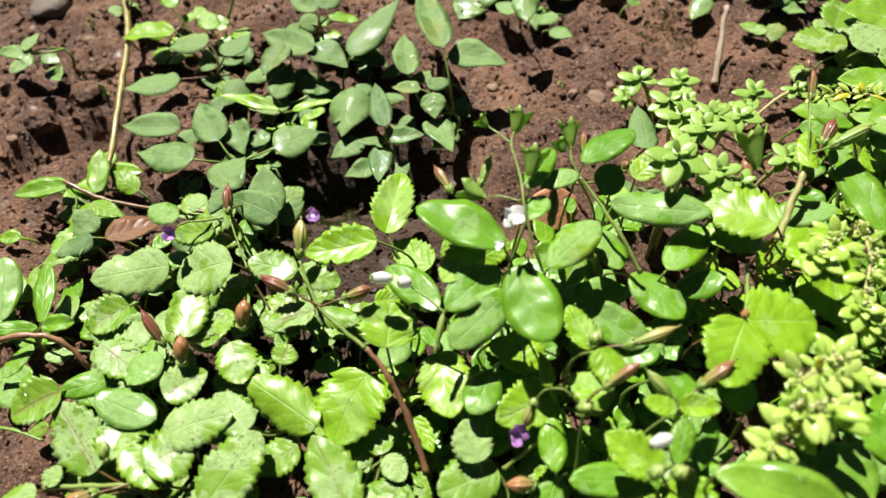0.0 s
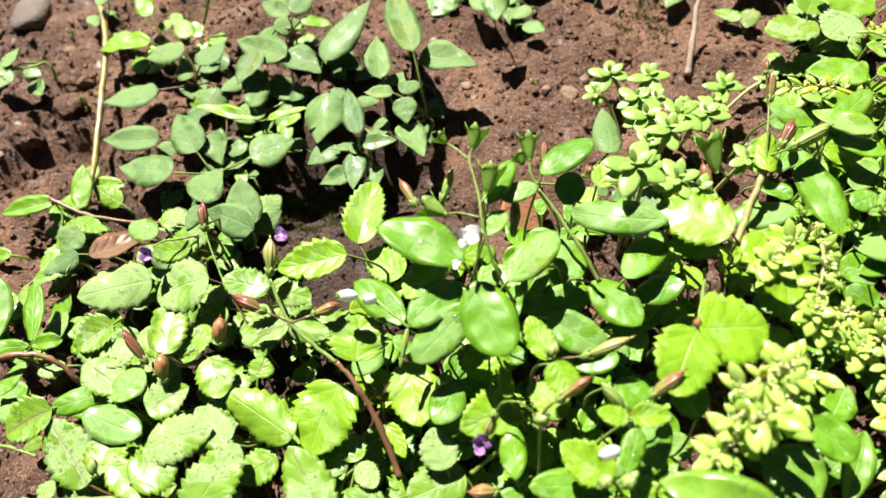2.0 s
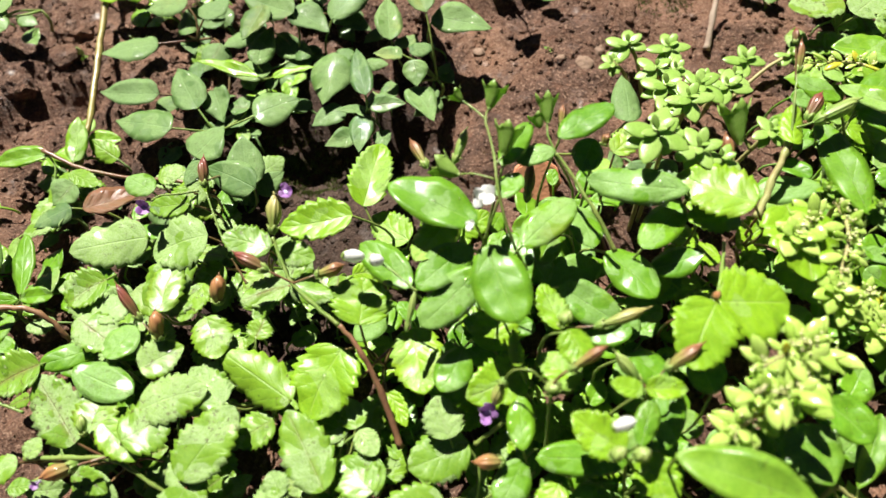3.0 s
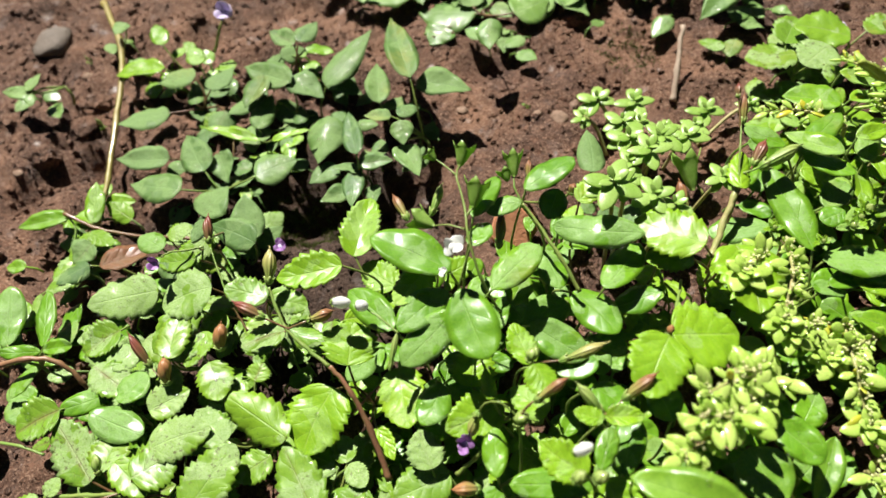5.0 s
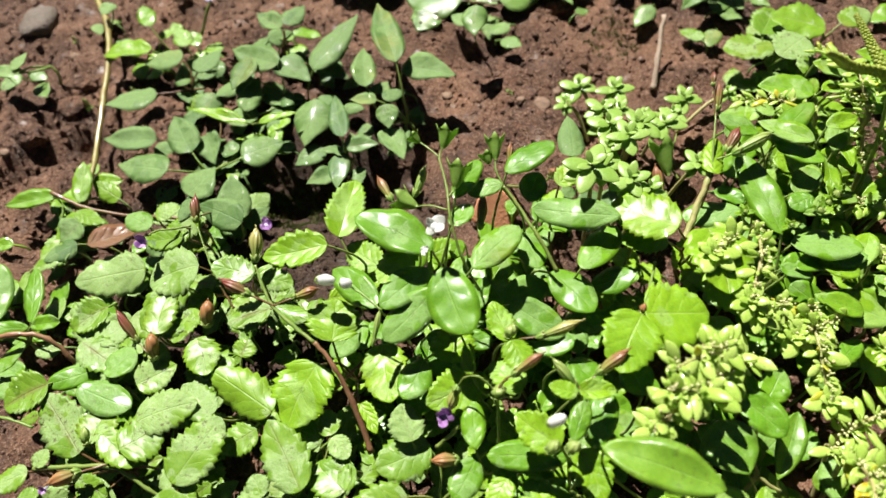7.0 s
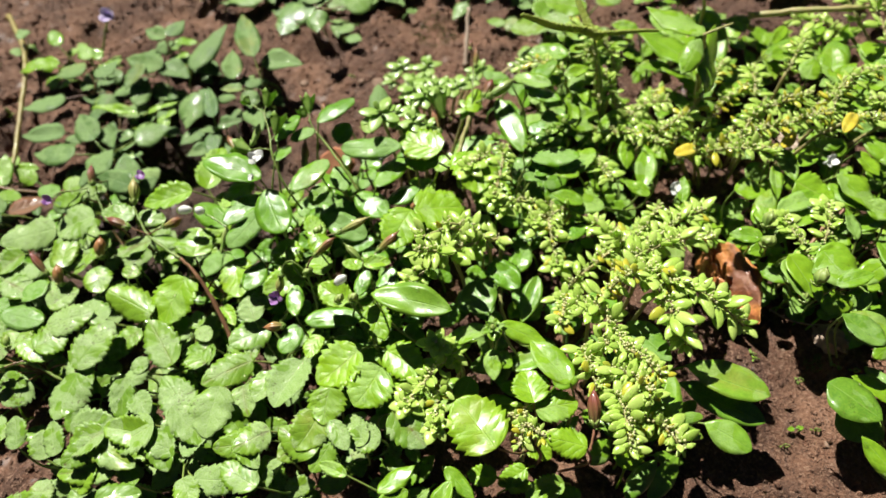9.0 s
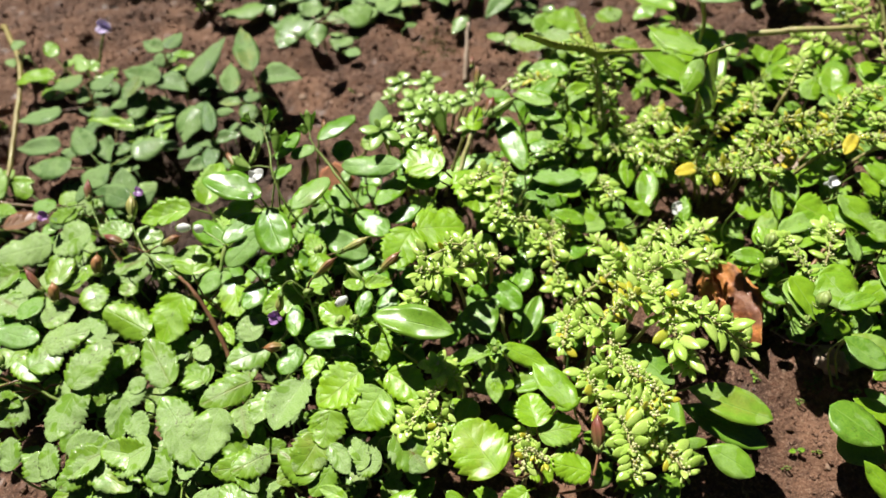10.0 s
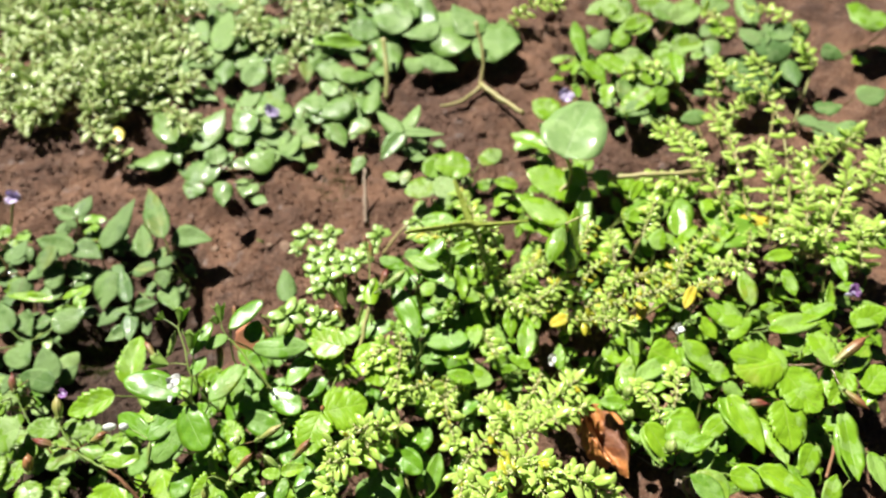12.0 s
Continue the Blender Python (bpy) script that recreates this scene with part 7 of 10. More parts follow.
undergrowth(h, "B", 13, 768)
h = herb("broadleaf_herb", "low light green herb with oval leaves on bare soil", "broadleaf herbs", 48.2, 351.4)
leaf(h, "B", 54.3, 355.1, 10.7, 22.8, 353.5, 11.0, 24.7, 6, 2)
leaf(h, "B", 51.8, 351.6, 13.4, 65.8, 399.6, 8.8, 18.7, 5, 5)
leaf(h, "B", 26.7, 330.6, 3.6, 41.4, 315.5, 4.4, 12.7, -5)
leaf(h, "B", 23.0, 343.7, 9.6, 39.4, 366.0, 8.3, 16.1, 10)
leaf(h, "B", 54.3, 357.9, 7.7, 34.9, 357.0, 6.3, 16.6, 3)
leaf(h, "B", 63.3, 353.0, 9.0, 70.7, 378.6, 10.6, 16.4, 5)
leaf(h, "B", 54.5, 344.0, 11.4, 47.8, 321.2, 11.7, 15.3, -2)
leaf(h, "B", 57.4, 352.1, 4.6, 79.8, 343.9, 3.4, 20.3, -1, 1)
leaf(h, "B", 56.9, 364.4, 6.0, 58.3, 397.3, 8.0, 16.6, -16)
leaf(h, "B", 50.1, 369.9, 4.4, 63.3, 356.7, 5.5, 13.4, -8)
leaf(h, "B", 37.5, 376.1, 3.2, 22.2, 389.7, 5.1, 13.9, -4)
stalks(h)
undergrowth(h, "B", 16, 782)
h = herb("broadleaf_herb", "low light green herb with oval leaves on bare soil", "broadleaf herbs", 37.0, 250.6)
leaf(h, "B", 33.1, 255.0, 4.5, 5.9, 268.4, 2.0, 24.8, -0)
leaf(h, "B", 49.9, 247.1, 8.1, 68.3, 256.9, 5.1, 20.0, 9)
leaf(h, "B", 35.5, 226.4, 25.2, 32.5, 209.7, 23.7, 11.6, -2)
leaf(h, "B", 17.8, 250.5, 3.7, 8.9, 241.4, 2.3, 16.6, 2, 1)
leaf(h, "B", 31.9, 258.3, 5.8, 32.6, 276.3, 7.6, 14.7, 9, 2)
leaf(h, "B", 43.4, 270.3, 8.0, 55.3, 277.8, 6.0, 18.5, -9, 5)
leaf(h, "B", 36.3, 256.1, 4.8, 22.3, 270.1, 3.2, 10.6, -4)
leaf(h, "B", 48.5, 265.1, 7.7, 51.2, 284.7, 9.5, 13.3, 6)
stalks(h, 0.8, M_STEM_RED)
undergrowth(h, "B", 12, 793)
h = herb("broadleaf_herb", "low light green herb with oval leaves on bare soil", "broadleaf herbs", 129.5, 284.7)
leaf(h, "B", 123.5, 300.3, 10.8, 147.9, 300.0, 7.4, 14.0, -1)
leaf(h, "B", 114.8, 269.4, 9.1, 127.1, 282.6, 9.7, 12.9, -10)
leaf(h, "B", 113.3, 290.9, 5.1, 122.9, 311.3, 2.9, 12.0, -10)
leaf(h, "B", 116.1, 266.6, 3.8, 97.4, 275.0, 4.2, 17.4, 9)
leaf(h, "B", 137.7, 300.1, 3.1, 119.9, 281.8, 5.3, 14.2, 1)
leaf(h, "B", 124.8, 274.8, 10.1, 99.8, 276.0, 9.8, 20.1, -0)
leaf(h, "B", 148.2, 299.8, 5.4, 161.8, 304.8, 4.9, 11.6, -12, 2)
leaf(h, "B", 146.2, 312.5, 4.3, 138.2, 327.7, 4.7, 11.3, 15)
leaf(h, "B", 135.9, 267.5, 7.5, 130.6, 282.7, 7.8, 11.6, 15)
leaf(h, "B", 118.4, 286.6, 9.3, 110.2, 302.8, 8.7, 10.7, -2)
leaf(h, "B", 143.7, 282.9, 3.8, 144.8, 304.4, 4.2, 11.4, 8)
leaf(h, "B", 132.0, 270.7, 3.7, 116.6, 275.0, 4.3, 13.6, -2)
leaf(h, "B", 134.2, 299.1, 8.6, 120.1, 313.2, 7.4, 14.4, -3)
leaf(h, "B", 124.8, 307.4, 4.9, 112.2, 331.2, 3.1, 16.1, -5, 2)
stalks(h)
undergrowth(h, "B", 21, 810)
h = herb("broadleaf_herb", "low grey-green herb with oval leaves on bare soil", "broadleaf herbs", -96.8, 218.7)
leaf(h, "D", -91.1, 223.0, 13.5, -81.5, 237.3, 13.1, 12.0, -2)
leaf(h, "D", -98.3, 233.7, 13.0, -117.9, 237.0, 10.3, 13.5, 2)
leaf(h, "D", -110.6, 217.8, 8.7, -133.0, 214.6, 11.6, 16.8, 10, 3)
leaf(h, "D", -99.4, 221.0, 8.4, -102.2, 235.6, 6.7, 7.6, 9, 3)
leaf(h, "D", -84.7, 213.0, 9.2, -91.5, 200.0, 9.1, 12.5, -14)
stalks(h, 0.8, M_STEM_RED)
undergrowth(h, "D", 7, 818)

# spoon-leaved herbs
h = herb("spoon_leaf_herb", "glossy deep green herb with long spoon-shaped leaves", "spoon-leaved herbs", 217.4, -34.1)
leaf(h, "G", 197.8, -49.5, 26.3, 188.0, -32.4, 27.6, 19.2, 8, 5)
leaf(h, "G", 199.7, -54.3, 17.7, 192.5, -39.5, 17.6, 19.5, 2, 5)
leaf(h, "G", 200.4, -12.3, 34.4, 207.5, -27.1, 35.1, 12.5, -8, 5)
leaf(h, "G", 234.8, -20.1, 26.7, 247.3, -39.5, 29.4, 18.3, -3)
leaf(h, "G", 204.3, -11.9, 33.4, 209.2, -27.3, 35.5, 15.2, 9, 2)
leaf(h, "G", 267.3, -38.4, 27.6, 281.3, -14.6, 32.2, 13.7, 8, 1)
leaf(h, "S", 206.0, -57.0, 27.0, 212.0, -27.5, 31.0, 15.0, 12, 2)
leaf(h, "S", 211.0, -44.0, 18.0, 199.5, -31.5, 22.0, 11.0, 5, 2)
leaf(h, "S", 192.0, -69.0, 27.0, 186.0, -53.0, 30.0, 9.5, -14, 1)
leaf(h, "S", 232.0, -56.0, 23.0, 240.5, -40.5, 30.0, 13.0, -10, 2)
leaf(h, "S", 221.0, -48.0, 19.0, 238.0, -42.5, 22.0, 13.0, 4, 2)
leaf(h, "S", 246.0, -45.0, 34.0, 259.0, -34.0, 36.0, 11.0, 8, 1)
leaf(h, "S", 245.0, -46.0, 35.0, 236.0, -37.0, 38.0, 9.0, -6)
leaf(h, "S", 244.0, -47.0, 33.0, 254.0, -59.0, 34.0, 12.0, 3, 1)
leaf(h, "S", 222.0, -60.0, 22.0, 209.0, -70.0, 25.0, 14.0, 6, 2)
stalks(h)
undergrowth(h, "G", 16, 828)
h = herb("spoon_leaf_herb", "glossy deep green herb with long spoon-shaped leaves", "spoon-leaved herbs", 111.1, 339.3)
leaf(h, "G", 111.1, 342.3, 10.8, 148.6, 329.6, 9.3, 12.7, 9, 1)
stalks(h)
undergrowth(h, "G", 1, 832)
h = herb("spoon_leaf_herb", "glossy deep green herb with long spoon-shaped leaves", "spoon-leaved herbs", 112.2, -14.8)
leaf(h, "G", 36.4, 29.4, 54.1, 62.5, 15.0, 57.5, 13.2, 1, 1)
leaf(h, "G", 89.9, 19.1, 21.1, 102.0, 36.5, 23.8, 9.1, -4, 1)
leaf(h, "G", 77.4, 20.0, 34.8, 73.3, 35.2, 34.7, 18.0, -2)
leaf(h, "G", 131.1, -17.2, 44.3, 123.1, 1.3, 41.9, 13.7, 2, 2)
leaf(h, "G", 129.6, -20.2, 43.5, 112.0, -40.5, 46.0, 15.4, 1)
leaf(h, "G", 140.1, -15.7, 30.9, 163.3, -33.4, 31.5, 15.4, -6, 1)
leaf(h, "G", 137.0, -19.7, 25.7, 160.5, -40.3, 24.5, 13.7, -4, 2)
leaf(h, "G", 138.0, -36.5, 30.7, 148.4, -49.1, 32.8, 11.8, 9, 2)
leaf(h, "G", 121.2, -38.0, 50.8, 131.4, -38.5, 50.2, 4.3, 8, 1)
leaf(h, "G", 121.0, -39.4, 49.4, 128.5, -44.8, 49.8, 4.7, 10, 5)
stalks(h)
undergrowth(h, "G", 12, 845)
h = herb("spoon_leaf_herb", "glossy deep green herb with long spoon-shaped leaves", "spoon-leaved herbs", 252.6, 130.4)
leaf(h, "G", 205.1, 105.3, 22.9, 230.4, 146.3, 29.1, 11.0, -6, 2)
leaf(h, "G", 239.5, 120.7, 31.0, 266.0, 116.9, 29.4, 14.1, -1, 5)
leaf(h, "G", 266.2, 99.6, 30.6, 275.2, 120.4, 29.9, 13.1, -6)
leaf(h, "G", 268.2, 90.9, 33.5, 299.4, 85.9, 35.4, 23.4, -8)
leaf(h, "G", 283.9, 250.3, 13.2, 296.4, 292.4, 14.9, 12.6, 3, 5)
stalks(h)
undergrowth(h, "G", 6, 853)

# withered leaves lying on the soil
lying("R", "reddish withered leaf lying among the herbs", -127.6, 137.8, 16.0, -111.0, 144.2, 13.2, 11.5)
lying("Y", "small yellow fallen leaf caught among the herbs", 173.5, 73.5, 33.0, 184.2, 74.8, 32.9, 6.4)
lying("Y", "small yellow fallen leaf caught among the herbs", 230.5, 52.9, 51.1, 242.4, 62.0, 49.2, 5.8)
lying("Y", "small yellow fallen leaf caught among the herbs", 211.2, 58.0, 42.9, 221.0, 65.5, 41.7, 4.8)
lying("Y", "small yellow fallen leaf caught among the herbs", 98.6, 8.5, 41.0, 103.3, 12.8, 41.4, 4.0)
lying("Y", "small yellow fallen leaf caught among the herbs", 295.5, 96.1, 34.0, 311.2, 86.4, 34.9, 7.4)
lying("Y", "small yellow fallen leaf caught among the herbs", 312.4, 79.6, 36.9, 326.5, 78.6, 35.5, 8.0)
lying("Y", "small yellow fallen leaf caught among the herbs", -24.1, 306.5, 13.1, -22.5, 295.0, 11.1, 7.5)

# small-leaved succulent herbs
h = herb("tiny_leaf_herb", "pale green herb of star-shaped plump leaf tufts on bare soil", "tiny-leaved herbs", 84.0, 152.0)
star(h, 72.0, 182.0, 14.0, 9.2, 0.3)
star(h, 65.0, 176.0, 12.0, 6.8, 1.2)
star(h, 84.5, 174.5, 18.0, 9.0, 0.9)
star(h, 76.0, 163.0, 21.0, 8.0, 0.0)
star(h, 82.0, 160.0, 22.0, 7.0, 0.5)
star(h, 73.5, 148.5, 29.0, 9.0, 0.2)
star(h, 77.0, 138.5, 34.0, 10.0, 0.75)
star(h, 84.0, 146.5, 30.0, 9.0, 1.3)
star(h, 95.0, 147.5, 26.0, 8.4, 0.4)
star(h, 91.0, 155.0, 22.0, 7.4, 1.0)
star(h, 103.0, 158.0, 18.0, 7.0, 0.1)
star(h, 111.0, 165.5, 16.0, 9.6, 0.6)
star(h, 70.0, 137.0, 30.0, 7.5, 1.1)
star(h, 133.0, 172.0, 8.0, 6.5, 0.2)
h = herb("tiny_leaf_herb", "pale green plump-leaved star tuft beside glossy leaves", "tiny-leaved herbs", 62.0, 110.0)
star(h, 54.5, 113.0, 55.0, 10.5, 0.35)
star(h, 67.0, 109.5, 50.0, 8.5, 1.0)
star(h, 73.0, 106.5, 47.0, 7.0, 0.2)
star(h, 61.0, 118.0, 47.0, 7.5, 0.6)
star(h, 93.0, 117.0, 42.0, 7.0, 0.9)
h = herb("tiny_leaf_herb", "pale green herb dense with tiny plump leaves", "tiny-leaved herbs", 81.4, 48.8)
spray(h, 90.9, 52.6, 32.4, 50.7, 31.7, 50.1, 8.6, 9, 0.05)
root(h, 90.9, 52.6, 32.4)
spray(h, 85.2, 50.3, 35.5, 59.0, 44.6, 59.0, 8.2, 4, 0.08)
root(h, 85.2, 50.3, 35.5)
spray(h, 81.6, 52.9, 39.4, 68.3, 50.3, 56.1, 7.8, 3, 0.10)
root(h, 81.6, 52.9, 39.4)
spray(h, 67.8, 39.4, 52.4, 55.5, 39.6, 57.9, 7.6, 4, 0.0)
root(h, 67.8, 39.4, 52.4)
h = herb("tiny_leaf_herb", "yellow-green herb dense with tiny plump leaves", "tiny-leaved herbs", 110.3, 75.5)
spray(h, 102.9, 91.7, 41.0, 91.6, 65.6, 42.5, 5.4, 7, 0.00)
tuft(h, 91.6, 65.6, 42.5, 7.2)
root(h, 102.9, 91.7, 41.0)
spray(h, 95.3, 87.1, 41.6, 85.0, 80.7, 45.9, 5.9, 6, 0.00)
tuft(h, 85.0, 80.7, 45.9, 8.0)
root(h, 95.3, 87.1, 41.6)
spray(h, 110.6, 68.8, 27.7, 94.5, 62.7, 39.3, 5.4, 6, 0.20)
tuft(h, 94.5, 62.7, 39.3, 7.3)
root(h, 110.6, 68.8, 27.7)
spray(h, 116.5, 67.6, 27.1, 110.1, 37.3, 27.1, 6.3, 10, 0.30)
tuft(h, 110.1, 37.3, 27.1, 8.4)
root(h, 116.5, 67.6, 27.1)
spray(h, 126.1, 62.3, 26.9, 106.7, 57.1, 29.6, 6.0, 6, 0.20)
tuft(h, 106.7, 57.1, 29.6, 8.1)
root(h, 126.1, 62.3, 26.9)
h = herb("tiny_leaf_herb", "pale green herb dense with tiny plump leaves", "tiny-leaved herbs", 129.9, 22.3)
spray(h, 110.0, 28.3, 21.7, 145.7, 40.8, 35.2, 7.5, 13, 0.10)
root(h, 110.0, 28.3, 21.7)
spray(h, 138.0, 32.9, 34.1, 128.1, 49.7, 32.7, 7.2, 7, 0.00)
root(h, 138.0, 32.9, 34.1)
spray(h, 141.9, 31.4, 35.0, 173.5, 43.8, 31.9, 7.3, 11, 0.10)
root(h, 141.9, 31.4, 35.0)
spray(h, 132.8, 24.7, 42.5, 171.9, 31.5, 30.3, 7.6, 11, 0.00)
root(h, 132.8, 24.7, 42.5)
spray(h, 124.6, 21.4, 43.8, 139.6, 5.1, 55.3, 7.6, 10, 0.40)
root(h, 124.6, 21.4, 43.8)
spray(h, 129.5, 12.5, 54.4, 166.0, -7.3, 32.5, 8.2, 14, 0.00)
root(h, 129.5, 12.5, 54.4)
spray(h, 132.6, 5.2, 54.3, 136.8, -14.6, 48.4, 7.9, 8, 0.10)
root(h, 132.6, 5.2, 54.3)
h = herb("tiny_leaf_herb", "yellow-green herb dense with tiny plump leaves", "tiny-leaved herbs", 108.8, -3.2)
spray(h, 106.9, 26.2, 22.4, 98.4, 3.8, 47.3, 5.8, 7, 0.30)
root(h, 106.9, 26.2, 22.4)
spray(h, 107.0, 21.5, 27.4, 115.4, -8.4, 51.9, 6.3, 11, 0.10)
root(h, 107.0, 21.5, 27.4)
spray(h, 110.4, 6.7, 43.5, 125.3, 10.8, 60.2, 6.4, 8, 0.20)
root(h, 110.4, 6.7, 43.5)
spray(h, 110.4, -4.4, 44.2, 120.9, -25.0, 57.0, 6.7, 11, 0.20)
root(h, 110.4, -4.4, 44.2)
spray(h, 110.0, -15.1, 45.9, 116.6, -31.1, 56.3, 6.6, 10, 0.10)
root(h, 110.0, -15.1, 45.9)
spray(h, 108.8, -22.8, 46.7, 105.9, -42.7, 49.5, 6.2, 11, 0.10)
root(h, 108.8, -22.8, 46.7)
spray(h, 104.3, -4.5, 42.8, 103.1, -21.8, 47.9, 6.2, 7, 0.50)
root(h, 104.3, -4.5, 42.8)
spray(h, 112.3, -33.1, 47.1, 120.9, -46.4, 50.0, 6.1, 8, 0.10)
root(h, 112.3, -33.1, 47.1)
h = herb("tiny_leaf_herb", "pale green herb dense with tiny plump leaves", "tiny-leaved herbs", 59.4, 6.7)
spray(h, 61.3, 11.7, 27.7, 40.6, -7.0, 36.0, 5.8, 10, 0.00)
tuft(h, 40.6, -7.0, 36.0, 7.8)
root(h, 61.3, 11.7, 27.7)
spray(h, 62.5, 7.6, 25.6, 55.2, 11.7, 38.0, 5.6, 6, 0.00)
tuft(h, 55.2, 11.7, 38.0, 7.6)
root(h, 62.5, 7.6, 25.6)
spray(h, 54.3, 0.7, 26.0, 48.4, -16.7, 35.8, 5.7, 7, 0.20)
tuft(h, 48.4, -16.7, 35.8, 7.7)
root(h, 54.3, 0.7, 26.0)
h = herb("tiny_leaf_herb", "yellow-green herb dense with tiny plump leaves", "tiny-leaved herbs", 77.3, -17.7)
spray(h, 80.6, -16.7, 35.5, 73.8, -31.2, 39.5, 4.0, 8, 0.40)
root(h, 80.6, -16.7, 35.5)
spray(h, 74.0, -18.7, 34.1, 82.6, -32.3, 43.4, 3.9, 8, 0.40)
root(h, 74.0, -18.7, 34.1)
h = herb("tiny_leaf_herb", "yellow-green herb dense with tiny plump leaves", "tiny-leaved herbs", 157.5, 101.5)
spray(h, 150.2, 104.6, 21.4, 171.3, 81.1, 31.0, 5.9, 10, 0.10)
root(h, 150.2, 104.6, 21.4)
spray(h, 157.0, 115.9, 22.6, 158.5, 148.0, 32.3, 5.4, 11, 0.10)
root(h, 157.0, 115.9, 22.6)
spray(h, 163.9, 111.3, 21.6, 158.1, 120.2, 41.0, 5.6, 7, 0.10)
root(h, 163.9, 111.3, 21.6)
spray(h, 166.6, 103.6, 21.4, 190.5, 119.7, 20.6, 5.9, 10, 0.20)
root(h, 166.6, 103.6, 21.4)
spray(h, 165.6, 88.6, 23.4, 190.0, 94.3, 32.9, 6.0, 10, 0.30)
root(h, 165.6, 88.6, 23.4)
spray(h, 142.0, 85.2, 27.5, 142.2, 68.1, 33.8, 6.1, 6, 0.10)
root(h, 142.0, 85.2, 27.5)
h = herb("tiny_leaf_herb", "yellow-green herb dense with tiny plump leaves", "tiny-leaved herbs", 208.9, 79.5)
spray(h, 179.1, 83.3, 25.5, 222.0, 123.0, 27.8, 5.4, 13, 0.40)
root(h, 179.1, 83.3, 25.5)
spray(h, 184.6, 78.0, 26.2, 214.6, 94.7, 40.2, 5.4, 11, 0.30)
root(h, 184.6, 78.0, 26.2)
spray(h, 178.8, 76.8, 25.6, 208.0, 57.4, 40.9, 6.0, 14, 0.40)
root(h, 178.8, 76.8, 25.6)
spray(h, 184.5, 71.8, 25.9, 215.3, 66.1, 46.6, 6.0, 14, 0.50)
root(h, 184.5, 71.8, 25.9)
spray(h, 194.0, 76.9, 28.5, 227.6, 74.1, 51.5, 5.1, 14, 0.30)
root(h, 194.0, 76.9, 28.5)
spray(h, 204.4, 69.8, 34.1, 233.9, 65.3, 48.9, 5.5, 13, 0.50)
root(h, 204.4, 69.8, 34.1)
spray(h, 179.1, 83.3, 25.5, 169.1, 93.5, 28.6, 6.0, 8, 0.20)
root(h, 179.1, 83.3, 25.5)
spray(h, 224.3, 68.4, 40.8, 280.9, 93.5, 33.4, 5.6, 13, 0.30)
root(h, 224.3, 68.4, 40.8)
spray(h, 230.4, 63.0, 37.7, 260.6, 63.1, 39.1, 5.2, 10, 0.40)
root(h, 230.4, 63.0, 37.7)
spray(h, 235.7, 99.2, 39.4, 262.5, 125.0, 29.7, 7.0, 8, 0.10)
root(h, 235.7, 99.2, 39.4)
spray(h, 279.8, 68.8, 32.4, 259.4, 73.2, 39.1, 6.3, 7, 0.00)
root(h, 279.8, 68.8, 32.4)
spray(h, 217.2, 84.3, 41.3, 198.3, 69.3, 37.6, 6.1, 7, 0.20)
root(h, 217.2, 84.3, 41.3)
spray(h, 188.7, 110.8, 23.8, 162.0, 102.7, 26.3, 6.5, 7, 0.00)
root(h, 188.7, 110.8, 23.8)
spray(h, 237.3, 69.2, 42.2, 247.2, 79.2, 45.4, 6.2, 7, 0.20)
root(h, 237.3, 69.2, 42.2)
spray(h, 215.8, 88.8, 38.5, 226.1, 110.7, 33.5, 6.6, 5, 0.00)
root(h, 215.8, 88.8, 38.5)
h = herb("tiny_leaf_herb", "pale green herb dense with tiny plump leaves", "tiny-leaved herbs", 188.3, 24.6)
spray(h, 199.7, 8.1, 31.8, 198.5, 29.0, 36.4, 5.3, 8, 0.00)
tuft(h, 198.5, 29.0, 36.4, 7.1)
root(h, 199.7, 8.1, 31.8)
spray(h, 204.3, 12.0, 31.6, 216.4, 29.3, 37.1, 5.3, 7, 0.00)
tuft(h, 216.4, 29.3, 37.1, 7.1)
root(h, 204.3, 12.0, 31.6)
spray(h, 161.0, 53.9, 25.7, 140.7, 35.6, 37.3, 4.4, 7, 0.00)
tuft(h, 140.7, 35.6, 37.3, 5.9)
root(h, 161.0, 53.9, 25.7)
h = herb("tiny_leaf_herb", "pale green herb dense with tiny plump leaves", "tiny-leaved herbs", 339.4, 105.2)
spray(h, 285.5, 83.5, 32.0, 298.7, 173.8, 25.6, 7.4, 14, 0.00, True)
root(h, 285.5, 83.5, 32.0)
spray(h, 296.9, 84.1, 30.4, 328.9, 171.9, 25.9, 8.2, 14, 0.00, True)
root(h, 296.9, 84.1, 30.4)
spray(h, 302.6, 77.6, 31.3, 336.3, 137.0, 29.4, 8.4, 13, 0.00, True)
root(h, 302.6, 77.6, 31.3)
spray(h, 314.0, 73.6, 30.9, 354.9, 212.2, 23.5, 8.0, 17, 0.00, True)
root(h, 314.0, 73.6, 30.9)
spray(h, 314.8, 65.3, 31.6, 348.7, 112.6, 31.5, 8.2, 13, 0.10, True)
root(h, 314.8, 65.3, 31.6)
spray(h, 320.5, 63.4, 31.3, 372.0, 103.4, 32.0, 8.2, 13, 0.00, True)
root(h, 320.5, 63.4, 31.3)
spray(h, 329.5, 56.5, 31.1, 311.6, 83.1, 35.0, 8.8, 11, 0.20, True)
root(h, 329.5, 56.5, 31.1)
spray(h, 337.6, 57.5, 30.5, 359.0, 65.4, 34.8, 8.2, 10, 0.00, True)
root(h, 337.6, 57.5, 30.5)
spray(h, 336.2, 46.9, 30.9, 350.1, 76.8, 34.4, 8.3, 8, 0.00, True)
root(h, 336.2, 46.9, 30.9)
